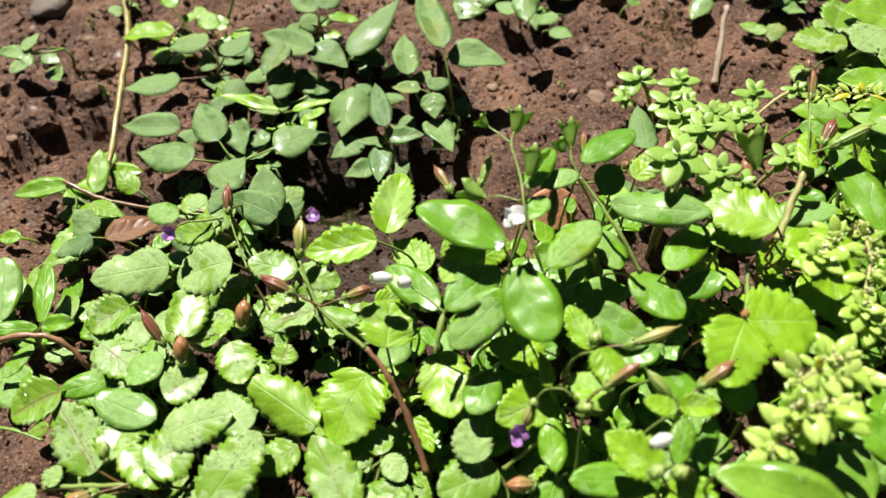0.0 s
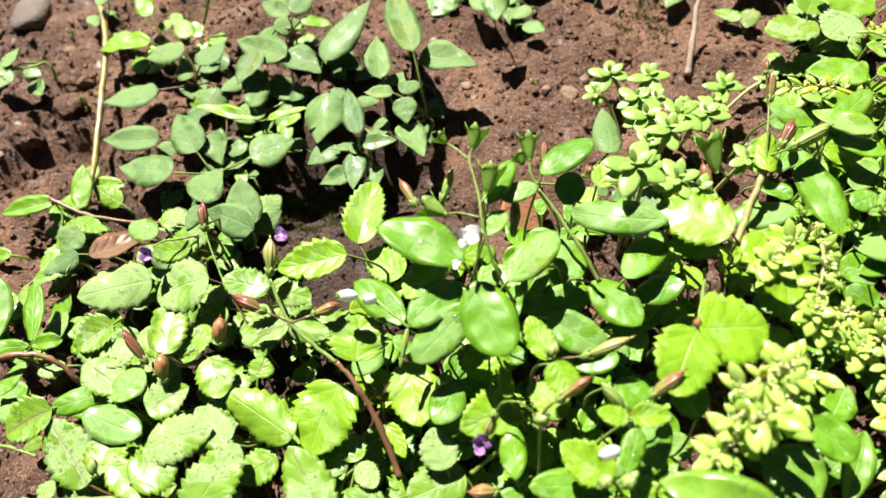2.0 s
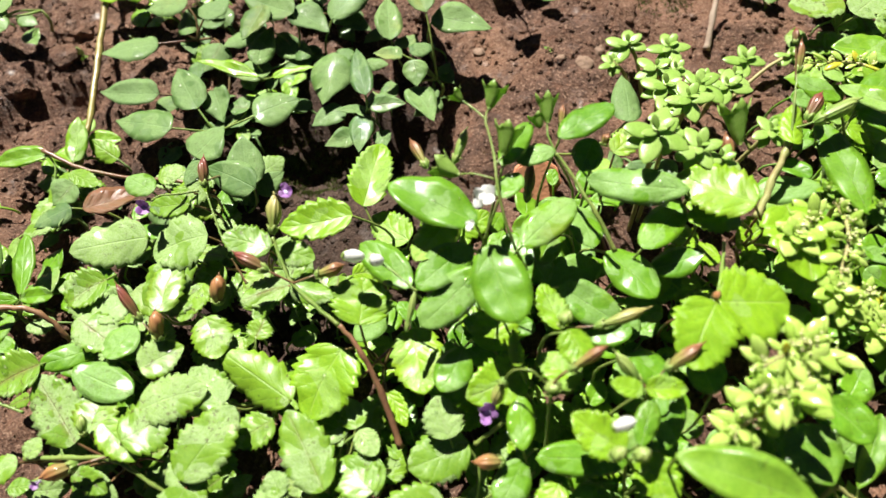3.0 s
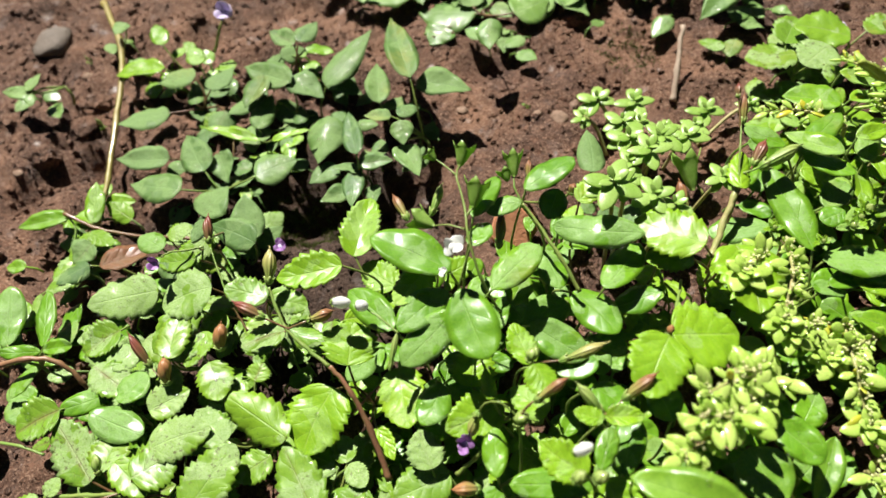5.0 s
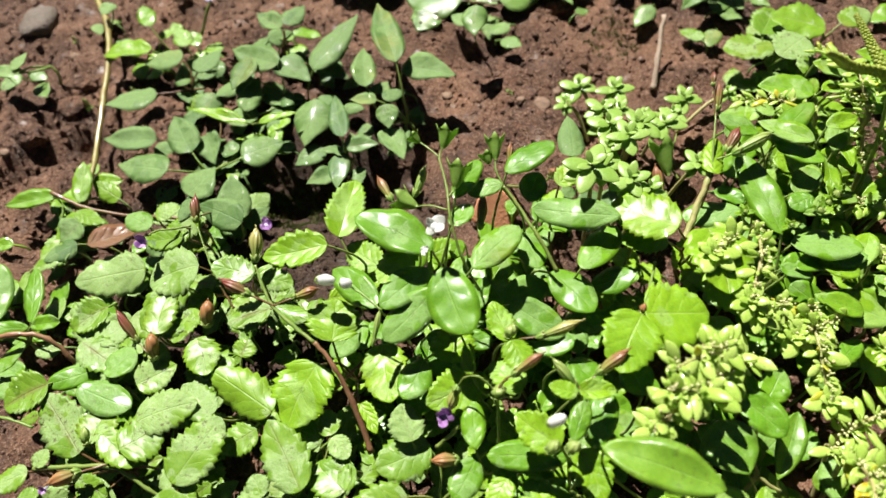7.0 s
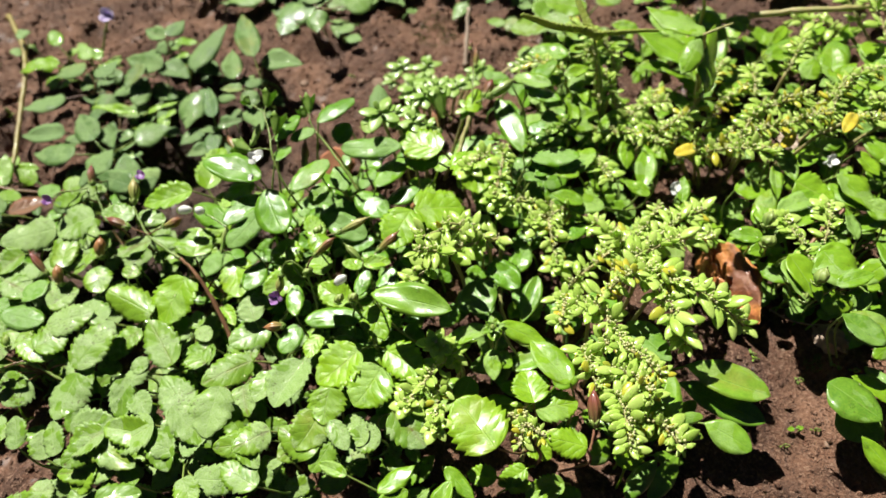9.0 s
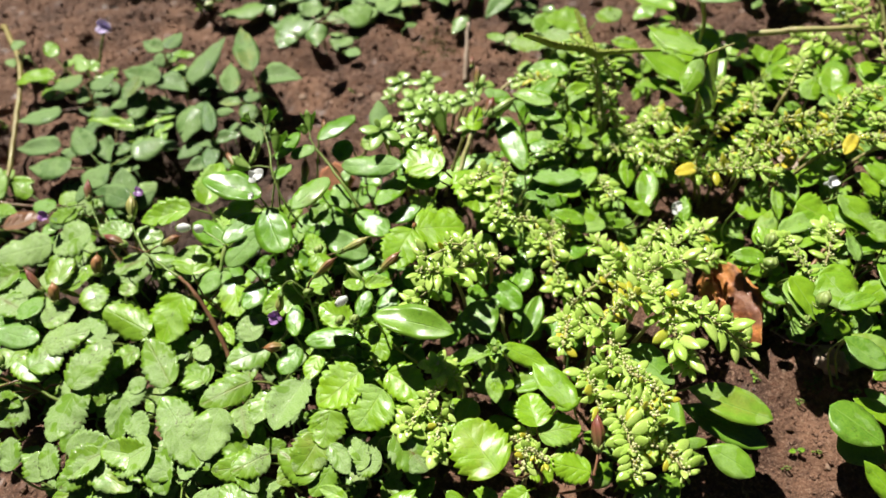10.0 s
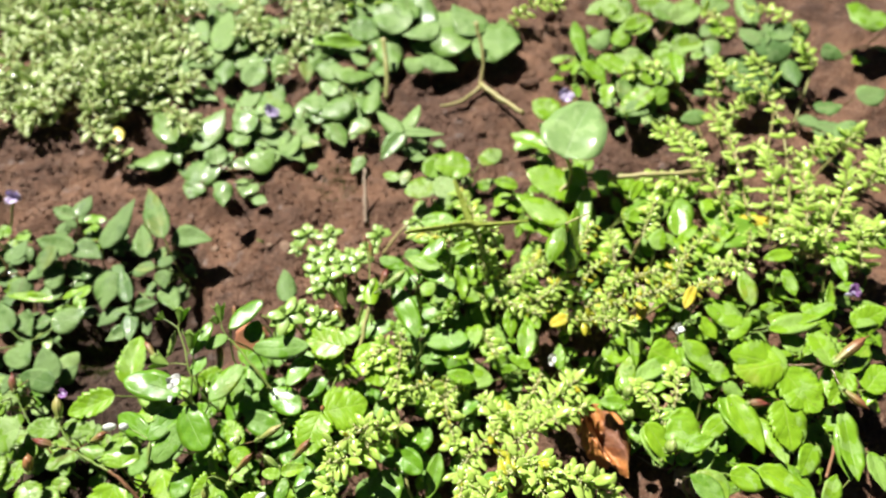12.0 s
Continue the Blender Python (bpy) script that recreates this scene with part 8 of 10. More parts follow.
spray(h, 296.3, 124.8, 25.0, 290.4, 172.6, 25.1, 7.4, 10, 0.00, True)
root(h, 296.3, 124.8, 25.0)
spray(h, 348.2, 118.0, 25.4, 380.7, 123.8, 30.5, 7.1, 10, 0.00, True)
root(h, 348.2, 118.0, 25.4)
spray(h, 396.4, 107.4, 24.8, 384.8, 76.2, 32.5, 7.4, 7, 0.00, True)
root(h, 396.4, 107.4, 24.8)
spray(h, 407.8, 110.5, 24.5, 428.3, 104.3, 30.5, 7.9, 8, 0.10, True)
root(h, 407.8, 110.5, 24.5)
spray(h, 329.9, 67.1, 29.5, 306.1, 76.9, 35.4, 7.1, 6, 0.10, True)
root(h, 329.9, 67.1, 29.5)
spray(h, 327.0, 159.2, 20.3, 355.2, 173.3, 25.1, 8.5, 7, 0.00, True)
root(h, 327.0, 159.2, 20.3)
spray(h, 350.3, 77.0, 27.8, 326.8, 93.8, 32.4, 7.4, 7, 0.00, True)
root(h, 350.3, 77.0, 27.8)
spray(h, 298.8, 89.2, 28.0, 277.9, 66.7, 38.4, 6.9, 5, 0.10, True)
root(h, 298.8, 89.2, 28.0)
spray(h, 329.1, 92.2, 26.9, 351.1, 94.9, 32.0, 7.5, 5, 0.10, True)
root(h, 329.1, 92.2, 26.9)
spray(h, 377.3, 90.0, 26.2, 395.7, 102.2, 30.9, 7.8, 6, 0.10, True)
root(h, 377.3, 90.0, 26.2)
spray(h, 342.6, 184.9, 18.7, 359.9, 213.7, 22.4, 8.9, 6, 0.20, True)
root(h, 342.6, 184.9, 18.7)
spray(h, 381.4, 119.3, 24.1, 396.5, 126.0, 29.3, 8.0, 5, 0.10, True)
root(h, 381.4, 119.3, 24.1)
spray(h, 413.9, 185.1, 19.9, 414.4, 205.7, 24.6, 9.0, 7, 0.00, True)
root(h, 413.9, 185.1, 19.9)
spray(h, 289.4, 124.6, 24.0, 267.0, 142.9, 25.9, 7.8, 7, 0.10, True)
root(h, 289.4, 124.6, 24.0)
spray(h, 328.1, 215.0, 18.3, 299.9, 221.5, 23.6, 8.8, 5, 0.00, True)
root(h, 328.1, 215.0, 18.3)
spray(h, 403.8, 113.0, 24.4, 384.7, 94.8, 31.5, 7.6, 7, 0.10, True)
root(h, 403.8, 113.0, 24.4)
spray(h, 328.2, 81.2, 28.2, 353.8, 76.8, 33.3, 7.3, 5, 0.20, True)
root(h, 328.2, 81.2, 28.2)
spray(h, 377.7, 172.2, 19.8, 380.2, 204.7, 23.5, 8.9, 6, 0.10, True)
root(h, 377.7, 172.2, 19.8)
h = herb("tiny_leaf_herb", "grey-green herb in a dense mat of tiny leaves, sun sheen in its colour", "tiny-leaved herbs", -29.2, 386.5, True)
spray(h, 26.5, 359.8, 5.4, -81.6, 325.9, 13.1, 7.9, 20, 0.10, True)
root(h, 26.5, 359.8, 5.4)
spray(h, 24.4, 372.7, 5.6, -73.7, 354.9, 13.1, 8.2, 17, 0.10, True)
root(h, 24.4, 372.7, 5.6)
spray(h, 19.3, 392.9, 6.4, -87.1, 399.6, 14.1, 8.5, 17, 0.00, True)
root(h, 19.3, 392.9, 6.4)
spray(h, 32.9, 399.9, 7.0, -39.9, 365.0, 12.8, 8.4, 13, 0.10, True)
root(h, 32.9, 399.9, 7.0)
spray(h, 14.9, 419.3, 7.8, -69.6, 441.4, 15.9, 8.9, 14, 0.00, True)
root(h, 14.9, 419.3, 7.8)
spray(h, 41.8, 402.9, 7.2, -2.6, 423.8, 14.6, 8.2, 10, 0.00, True)
root(h, 41.8, 402.9, 7.2)
spray(h, -6.5, 349.2, 5.0, -43.1, 316.5, 13.0, 7.2, 11, 0.30, True)
root(h, -6.5, 349.2, 5.0)
spray(h, 68.3, 387.6, 5.9, 85.5, 342.6, 11.0, 8.6, 8, 0.00, True)
root(h, 68.3, 387.6, 5.9)
spray(h, 110.5, 385.5, 5.3, 132.5, 349.1, 11.3, 8.8, 8, 0.00, True)
root(h, 110.5, 385.5, 5.3)
spray(h, 74.6, 398.4, 6.1, 131.7, 394.8, 12.6, 9.2, 11, 0.00, True)
root(h, 74.6, 398.4, 6.1)
spray(h, -73.9, 425.9, 8.8, -91.7, 367.4, 13.1, 8.2, 10, 0.00, True)
root(h, -73.9, 425.9, 8.8)
spray(h, -33.1, 399.9, 6.1, -51.3, 384.7, 12.4, 10.7, 7, 0.20, True)
root(h, -33.1, 399.9, 6.1)
spray(h, 16.9, 408.9, 6.2, -13.5, 383.5, 11.3, 10.8, 7, 0.20, True)
root(h, 16.9, 408.9, 6.2)
spray(h, -95.0, 442.8, 8.7, -113.9, 453.2, 15.9, 11.2, 7, 0.00, True)
root(h, -95.0, 442.8, 8.7)
spray(h, -6.4, 337.8, 4.0, -37.9, 355.5, 11.8, 10.4, 7, 0.00, True)
root(h, -6.4, 337.8, 4.0)
spray(h, -47.1, 323.0, 6.0, -21.5, 279.5, 12.6, 9.6, 7, 0.00, True)
root(h, -47.1, 323.0, 6.0)
spray(h, -29.7, 349.3, 5.7, -33.0, 372.2, 11.6, 10.6, 8, 0.10, True)
root(h, -29.7, 349.3, 5.7)
spray(h, -37.6, 356.6, 5.9, -31.3, 308.0, 12.0, 9.9, 6, 0.20, True)
root(h, -37.6, 356.6, 5.9)
spray(h, -4.2, 356.8, 4.0, 1.8, 383.2, 11.0, 10.9, 6, 0.10, True)
root(h, -4.2, 356.8, 4.0)
spray(h, -30.7, 390.3, 5.7, -17.3, 340.1, 10.5, 10.3, 6, 0.20, True)
root(h, -30.7, 390.3, 5.7)
spray(h, -20.6, 378.1, 4.9, -51.7, 371.3, 12.1, 10.5, 7, 0.10, True)
root(h, -20.6, 378.1, 4.9)
spray(h, -61.5, 372.1, 6.2, -38.3, 349.7, 11.9, 10.3, 5, 0.20, True)
root(h, -61.5, 372.1, 6.2)
spray(h, -67.0, 435.6, 8.1, -30.6, 443.2, 14.7, 11.4, 6, 0.00, True)
root(h, -67.0, 435.6, 8.1)
spray(h, -72.9, 417.9, 7.4, -59.4, 374.2, 12.3, 10.5, 7, 0.00, True)
root(h, -72.9, 417.9, 7.4)
spray(h, -81.4, 444.4, 8.6, -102.9, 474.7, 16.7, 11.5, 8, 0.00, True)
root(h, -81.4, 444.4, 8.6)
spray(h, -43.9, 419.6, 7.2, -67.7, 453.6, 15.4, 11.4, 5, 0.10, True)
root(h, -43.9, 419.6, 7.2)
spray(h, -64.6, 404.7, 6.9, -41.3, 377.7, 12.0, 10.7, 6, 0.20, True)
root(h, -64.6, 404.7, 6.9)
spray(h, 20.8, 411.9, 6.4, 49.8, 401.5, 12.3, 11.3, 8, 0.10, True)
root(h, 20.8, 411.9, 6.4)
spray(h, -81.0, 357.2, 6.1, -95.0, 379.8, 12.3, 10.5, 7, 0.10, True)
root(h, -81.0, 357.2, 6.1)
spray(h, -8.3, 398.7, 5.5, -30.1, 387.9, 12.0, 10.8, 7, 0.10, True)
root(h, -8.3, 398.7, 5.5)
spray(h, -53.8, 444.5, 8.4, -29.1, 391.3, 12.1, 10.9, 8, 0.10, True)
root(h, -53.8, 444.5, 8.4)
spray(h, -68.3, 456.7, 9.1, -55.0, 409.6, 13.3, 10.9, 7, 0.00, True)
root(h, -68.3, 456.7, 9.1)
spray(h, -94.1, 460.7, 9.5, -101.2, 488.2, 17.3, 11.6, 7, 0.10, True)
root(h, -94.1, 460.7, 9.5)
spray(h, -56.8, 458.9, 9.1, -74.8, 482.1, 16.8, 11.6, 5, 0.00, True)
root(h, -56.8, 458.9, 9.1)
spray(h, -62.7, 363.8, 6.1, -44.7, 373.7, 12.0, 10.6, 8, 0.10, True)
root(h, -62.7, 363.8, 6.1)
spray(h, 23.0, 386.0, 5.1, 41.3, 350.7, 10.9, 10.7, 7, 0.00, True)
root(h, 23.0, 386.0, 5.1)
spray(h, -20.8, 320.0, 5.6, -35.1, 337.3, 12.0, 10.2, 8, 0.10, True)
root(h, -20.8, 320.0, 5.6)
spray(h, -57.8, 392.4, 6.5, -84.5, 424.9, 14.2, 11.0, 7, 0.20, True)
root(h, -57.8, 392.4, 6.5)
spray(h, -61.8, 417.6, 7.3, -88.1, 444.6, 15.2, 11.2, 7, 0.00, True)
root(h, -61.8, 417.6, 7.3)
spray(h, 7.3, 408.8, 6.1, -7.1, 431.2, 13.9, 11.4, 8, 0.10, True)
root(h, 7.3, 408.8, 6.1)
spray(h, -20.9, 364.5, 4.6, 19.0, 364.5, 10.4, 10.8, 7, 0.20, True)
root(h, -20.9, 364.5, 4.6)
spray(h, -12.6, 384.5, 4.9, -15.5, 409.1, 12.7, 11.1, 6, 0.20, True)
root(h, -12.6, 384.5, 4.9)
spray(h, -38.0, 383.7, 5.8, -11.8, 365.5, 10.5, 10.7, 8, 0.20, True)
root(h, -38.0, 383.7, 5.8)
spray(h, -7.8, 332.0, 4.2, 18.0, 349.2, 10.1, 10.6, 7, 0.00, True)
root(h, -7.8, 332.0, 4.2)
spray(h, -85.8, 363.5, 6.1, -112.7, 353.4, 12.0, 10.1, 7, 0.10, True)
root(h, -85.8, 363.5, 6.1)
spray(h, -7.5, 377.0, 4.5, -35.8, 356.7, 11.8, 10.4, 7, 0.20, True)
root(h, -7.5, 377.0, 4.5)
spray(h, -22.5, 336.2, 5.4, -40.5, 344.0, 12.0, 10.3, 8, 0.10, True)
root(h, -22.5, 336.2, 5.4)
spray(h, -52.9, 451.7, 8.8, -74.4, 446.1, 15.1, 11.3, 8, 0.00, True)
root(h, -52.9, 451.7, 8.8)
spray(h, -10.2, 330.0, 4.3, -8.6, 360.8, 10.3, 10.6, 7, 0.20, True)
root(h, -10.2, 330.0, 4.3)
spray(h, -2.5, 322.7, 4.4, 21.6, 289.8, 9.5, 9.9, 6, 0.20, True)
root(h, -2.5, 322.7, 4.4)
spray(h, 15.3, 360.4, 4.1, 2.5, 390.5, 11.4, 11.0, 5, 0.20, True)
root(h, 15.3, 360.4, 4.1)
spray(h, -3.6, 340.7, 4.0, -29.4, 343.4, 11.8, 10.3, 5, 0.00, True)
root(h, -3.6, 340.7, 4.0)
spray(h, -71.8, 440.6, 8.4, -63.2, 465.3, 15.9, 11.5, 5, 0.10, True)
root(h, -71.8, 440.6, 8.4)
spray(h, -28.8, 355.0, 5.5, -19.3, 318.9, 11.5, 10.1, 6, 0.00, True)
root(h, -28.8, 355.0, 5.5)
spray(h, -71.5, 331.8, 6.2, -104.8, 349.9, 12.0, 10.1, 6, 0.10, True)
root(h, -71.5, 331.8, 6.2)
spray(h, -51.0, 378.2, 6.1, -14.8, 367.0, 10.6, 10.7, 5, 0.20, True)
root(h, -51.0, 378.2, 6.1)
spray(h, -45.2, 384.4, 6.0, -21.8, 404.0, 12.5, 11.0, 8, 0.00, True)
root(h, -45.2, 384.4, 6.0)
spray(h, -76.2, 366.3, 6.2, -80.9, 334.9, 12.1, 10.0, 7, 0.10, True)
root(h, -76.2, 366.3, 6.2)
spray(h, -15.2, 356.0, 4.2, 18.6, 350.7, 10.1, 10.6, 8, 0.00, True)
root(h, -15.2, 356.0, 4.2)
spray(h, -81.7, 386.8, 6.4, -50.4, 371.0, 12.1, 10.5, 6, 0.20, True)
root(h, -81.7, 386.8, 6.4)
spray(h, -81.6, 464.1, 9.6, -80.6, 492.8, 17.3, 11.7, 5, 0.20, True)
root(h, -81.6, 464.1, 9.6)
spray(h, -58.3, 422.0, 7.5, -59.2, 389.2, 12.6, 10.7, 7, 0.10, True)
root(h, -58.3, 422.0, 7.5)
spray(h, -5.0, 404.0, 5.8, -6.5, 432.2, 14.0, 11.4, 6, 0.20, True)
root(h, -5.0, 404.0, 5.8)
spray(h, 17.9, 391.8, 5.2, -7.9, 401.2, 12.1, 11.1, 5, 0.00, True)
root(h, 17.9, 391.8, 5.2)
spray(h, -22.0, 433.2, 7.6, -48.0, 404.7, 13.0, 10.9, 7, 0.10, True)
root(h, -22.0, 433.2, 7.6)
spray(h, -5.2, 337.6, 4.0, -38.8, 353.2, 11.9, 10.4, 6, 0.10, True)
root(h, -5.2, 337.6, 4.0)
spray(h, -90.8, 376.0, 6.2, -65.0, 363.0, 12.2, 10.4, 8, 0.00, True)
root(h, -90.8, 376.0, 6.2)
spray(h, -57.8, 448.3, 8.6, -77.5, 481.7, 16.8, 11.6, 5, 0.10, True)
root(h, -57.8, 448.3, 8.6)
spray(h, -58.2, 340.1, 6.0, -84.0, 345.6, 12.0, 10.1, 6, 0.00, True)
root(h, -58.2, 340.1, 6.0)
spray(h, -63.2, 380.1, 6.3, -29.6, 380.9, 11.7, 10.7, 8, 0.00, True)
root(h, -63.2, 380.1, 6.3)
spray(h, -89.3, 422.6, 7.7, -102.4, 400.9, 13.1, 10.7, 5, 0.00, True)
root(h, -89.3, 422.6, 7.7)
spray(h, 8.6, 314.7, 4.7, 22.3, 287.5, 9.2, 9.9, 6, 0.20, True)
root(h, 8.6, 314.7, 4.7)
spray(h, -58.6, 427.4, 7.7, -51.6, 392.2, 12.6, 10.8, 8, 0.10, True)
root(h, -58.6, 427.4, 7.7)
spray(h, 5.4, 426.7, 7.1, -19.4, 425.8, 13.7, 11.3, 5, 0.20, True)
root(h, 5.4, 426.7, 7.1)
spray(h, -79.4, 338.9, 6.1, -54.7, 350.8, 12.0, 10.3, 6, 0.10, True)
root(h, -79.4, 338.9, 6.1)
spray(h, 12.2, 331.5, 4.2, 34.4, 336.1, 10.6, 10.5, 6, 0.00, True)
root(h, 12.2, 331.5, 4.2)
spray(h, -36.6, 391.6, 5.9, -19.1, 349.3, 10.6, 10.4, 8, 0.20, True)
root(h, -36.6, 391.6, 5.9)
spray(h, -36.1, 334.6, 6.0, -35.1, 354.8, 11.8, 10.4, 5, 0.00, True)
root(h, -36.1, 334.6, 6.0)
spray(h, 9.0, 339.0, 4.0, -18.4, 352.7, 10.5, 10.5, 5, 0.10, True)
root(h, 9.0, 339.0, 4.0)
spray(h, -76.5, 383.5, 6.4, -100.4, 397.9, 13.0, 10.6, 5, 0.10, True)
root(h, -76.5, 383.5, 6.4)
spray(h, -80.9, 465.4, 9.6, -37.4, 454.8, 15.3, 11.5, 5, 0.10, True)
root(h, -80.9, 465.4, 9.6)
spray(h, -28.6, 401.9, 6.1, -50.2, 402.1, 12.9, 10.9, 8, 0.20, True)
root(h, -28.6, 401.9, 6.1)
spray(h, 2.5, 349.4, 4.0, 16.7, 366.0, 10.4, 10.8, 6, 0.20, True)
root(h, 2.5, 349.4, 4.0)
h = herb("tiny_leaf_herb", "yellow-green herb dense with tiny plump leaves", "tiny-leaved herbs", 156.2, 128.7)
spray(h, 144.9, 135.5, 33.2, 129.9, 160.5, 16.1, 5.1, 8, 0.20)
root(h, 144.9, 135.5, 33.2)
spray(h, 157.7, 127.4, 38.2, 160.0, 167.1, 31.4, 6.2, 8, 0.10)
root(h, 157.7, 127.4, 38.2)
spray(h, 165.8, 123.2, 34.3, 160.3, 134.6, 48.0, 5.7, 8, 0.10)
root(h, 165.8, 123.2, 34.3)
h = herb("tiny_leaf_herb", "pale green herb dense with tiny plump leaves", "tiny-leaved herbs", 244.3, 330.2)
spray(h, 180.8, 353.9, 8.4, 157.1, 390.0, 14.0, 10.0, 7, 0.00, True)
root(h, 180.8, 353.9, 8.4)
spray(h, 253.5, 311.6, 9.0, 291.2, 307.9, 15.6, 8.8, 8, 0.00, True)
root(h, 253.5, 311.6, 9.0)
spray(h, 383.4, 267.3, 14.2, 381.1, 232.5, 22.3, 7.5, 8, 0.00, True)
root(h, 383.4, 267.3, 14.2)
spray(h, 429.9, 217.0, 19.6, 404.1, 247.6, 22.9, 7.7, 8, 0.00, True)
root(h, 429.9, 217.0, 19.6)
spray(h, 151.7, 362.6, 5.3, 156.9, 400.2, 13.4, 8.6, 8, 0.00, True)
root(h, 151.7, 362.6, 5.3)
spray(h, 151.1, 396.0, 6.3, 185.3, 389.3, 14.8, 8.6, 8, 0.20, True)
root(h, 151.1, 396.0, 6.3)
spray(h, 159.7, 403.3, 7.2, 200.2, 399.6, 15.9, 8.7, 7, 0.00, True)
root(h, 159.7, 403.3, 7.2)
h = herb("tiny_leaf_herb", "grey-green herb in a dense mat of tiny leaves, sun sheen in its colour", "tiny-leaved herbs", -27.6, 461.6, True)
spray(h, -57.0, 468.0, 9.6, -28.4, 480.3, 16.5, 10.5, 8, 0.10, True)
root(h, -57.0, 468.0, 9.6)
spray(h, -43.2, 455.8, 8.9, -30.8, 412.4, 13.1, 9.8, 6, 0.10, True)
root(h, -43.2, 455.8, 8.9)
spray(h, -69.5, 457.9, 9.2, -82.7, 415.7, 13.7, 9.7, 5, 0.20, True)
root(h, -69.5, 457.9, 9.2)
spray(h, 28.8, 443.3, 8.1, 33.2, 464.1, 15.7, 10.5, 7, 0.00, True)
root(h, 28.8, 443.3, 8.1)
spray(h, -34.0, 457.2, 8.9, -17.5, 469.4, 15.9, 10.4, 5, 0.10, True)
root(h, -34.0, 457.2, 8.9)
spray(h, -56.5, 460.2, 9.2, -22.4, 433.3, 14.1, 10.1, 5, 0.10, True)
root(h, -56.5, 460.2, 9.2)
spray(h, 12.8, 427.4, 7.2, -9.7, 441.1, 14.5, 10.2, 6, 0.20, True)
root(h, 12.8, 427.4, 7.2)
spray(h, 6.2, 471.1, 9.5, -16.4, 491.8, 16.9, 10.6, 7, 0.00, True)
root(h, 6.2, 471.1, 9.5)
spray(h, -29.8, 442.2, 8.1, -0.9, 451.2, 15.0, 10.3, 6, 0.20, True)
root(h, -29.8, 442.2, 8.1)
spray(h, -11.5, 476.3, 9.8, -31.2, 439.1, 14.5, 10.1, 7, 0.20, True)
root(h, -11.5, 476.3, 9.8)
spray(h, -52.1, 479.2, 10.1, -44.2, 521.7, 18.2, 10.8, 6, 0.10, True)
root(h, -52.1, 479.2, 10.1)
spray(h, -54.1, 465.4, 9.4, -28.1, 458.2, 15.4, 10.3, 5, 0.20, True)
root(h, -54.1, 465.4, 9.4)
spray(h, 21.0, 440.9, 8.0, -15.0, 423.9, 13.5, 10.0, 8, 0.00, True)
root(h, 21.0, 440.9, 8.0)
spray(h, -77.0, 488.1, 10.6, -69.5, 522.1, 18.3, 10.7, 8, 0.00, True)
root(h, -77.0, 488.1, 10.6)
spray(h, 6.2, 474.6, 9.7, -27.2, 494.5, 17.1, 10.6, 5, 0.10, True)
root(h, 6.2, 474.6, 9.7)
spray(h, -2.6, 459.5, 8.9, 3.3, 494.2, 17.0, 10.7, 8, 0.00, True)
root(h, -2.6, 459.5, 8.9)
spray(h, -21.8, 458.0, 8.9, -26.2, 407.5, 12.8, 9.8, 5, 0.00, True)
root(h, -21.8, 458.0, 8.9)
spray(h, 24.6, 445.5, 8.2, -7.5, 420.8, 13.3, 10.0, 5, 0.10, True)
root(h, 24.6, 445.5, 8.2)
spray(h, -72.6, 473.5, 9.9, -51.2, 440.7, 14.7, 10.0, 5, 0.20, True)
root(h, -72.6, 473.5, 9.9)
spray(h, -0.2, 465.7, 9.3, -22.8, 497.1, 17.2, 10.7, 5, 0.10, True)
root(h, -0.2, 465.7, 9.3)
spray(h, -95.2, 462.1, 9.6, -68.0, 450.6, 15.3, 10.1, 6, 0.00, True)
root(h, -95.2, 462.1, 9.6)
spray(h, 25.8, 463.7, 9.2, 6.6, 497.7, 17.2, 10.8, 6, 0.00, True)
root(h, 25.8, 463.7, 9.2)
spray(h, -76.4, 472.6, 9.9, -84.6, 428.7, 14.3, 9.8, 8, 0.00, True)
root(h, -76.4, 472.6, 9.9)
spray(h, -34.4, 469.5, 9.5, -14.1, 478.6, 16.3, 10.5, 5, 0.10, True)
root(h, -34.4, 469.5, 9.5)
h = herb("tiny_leaf_herb", "grey-green herb in a dense mat of tiny leaves, sun sheen in its colour", "tiny-leaved herbs", 120.6, 371.6, True)
spray(h, 154.9, 364.8, 5.6, 186.4, 385.9, 14.8, 9.4, 5, 0.00, True)
root(h, 154.9, 364.8, 5.6)
spray(h, 89.5, 364.5, 4.0, 113.2, 349.9, 10.0, 8.9, 5, 0.20, True)
root(h, 89.5, 364.5, 4.0)
spray(h, 104.9, 343.7, 4.0, 89.8, 317.9, 9.9, 8.6, 6, 0.10, True)
root(h, 104.9, 343.7, 4.0)
spray(h, 143.7, 385.2, 5.3, 123.4, 413.9, 12.5, 9.5, 6, 0.10, True)
root(h, 143.7, 385.2, 5.3)
spray(h, 156.2, 389.1, 6.4, 128.0, 378.5, 10.6, 9.2, 7, 0.00, True)
root(h, 156.2, 389.1, 6.4)
spray(h, 147.4, 375.0, 5.3, 119.4, 346.9, 10.0, 8.9, 7, 0.00, True)
root(h, 147.4, 375.0, 5.3)
spray(h, 133.5, 350.2, 4.2, 103.6, 365.7, 10.0, 9.0, 5, 0.00, True)
root(h, 133.5, 350.2, 4.2)
spray(h, 102.4, 409.2, 5.2, 113.8, 365.8, 10.1, 9.1, 6, 0.10, True)
root(h, 102.4, 409.2, 5.2)
spray(h, 83.5, 355.2, 4.0, 82.0, 388.2, 10.7, 9.2, 8, 0.20, True)
root(h, 83.5, 355.2, 4.0)
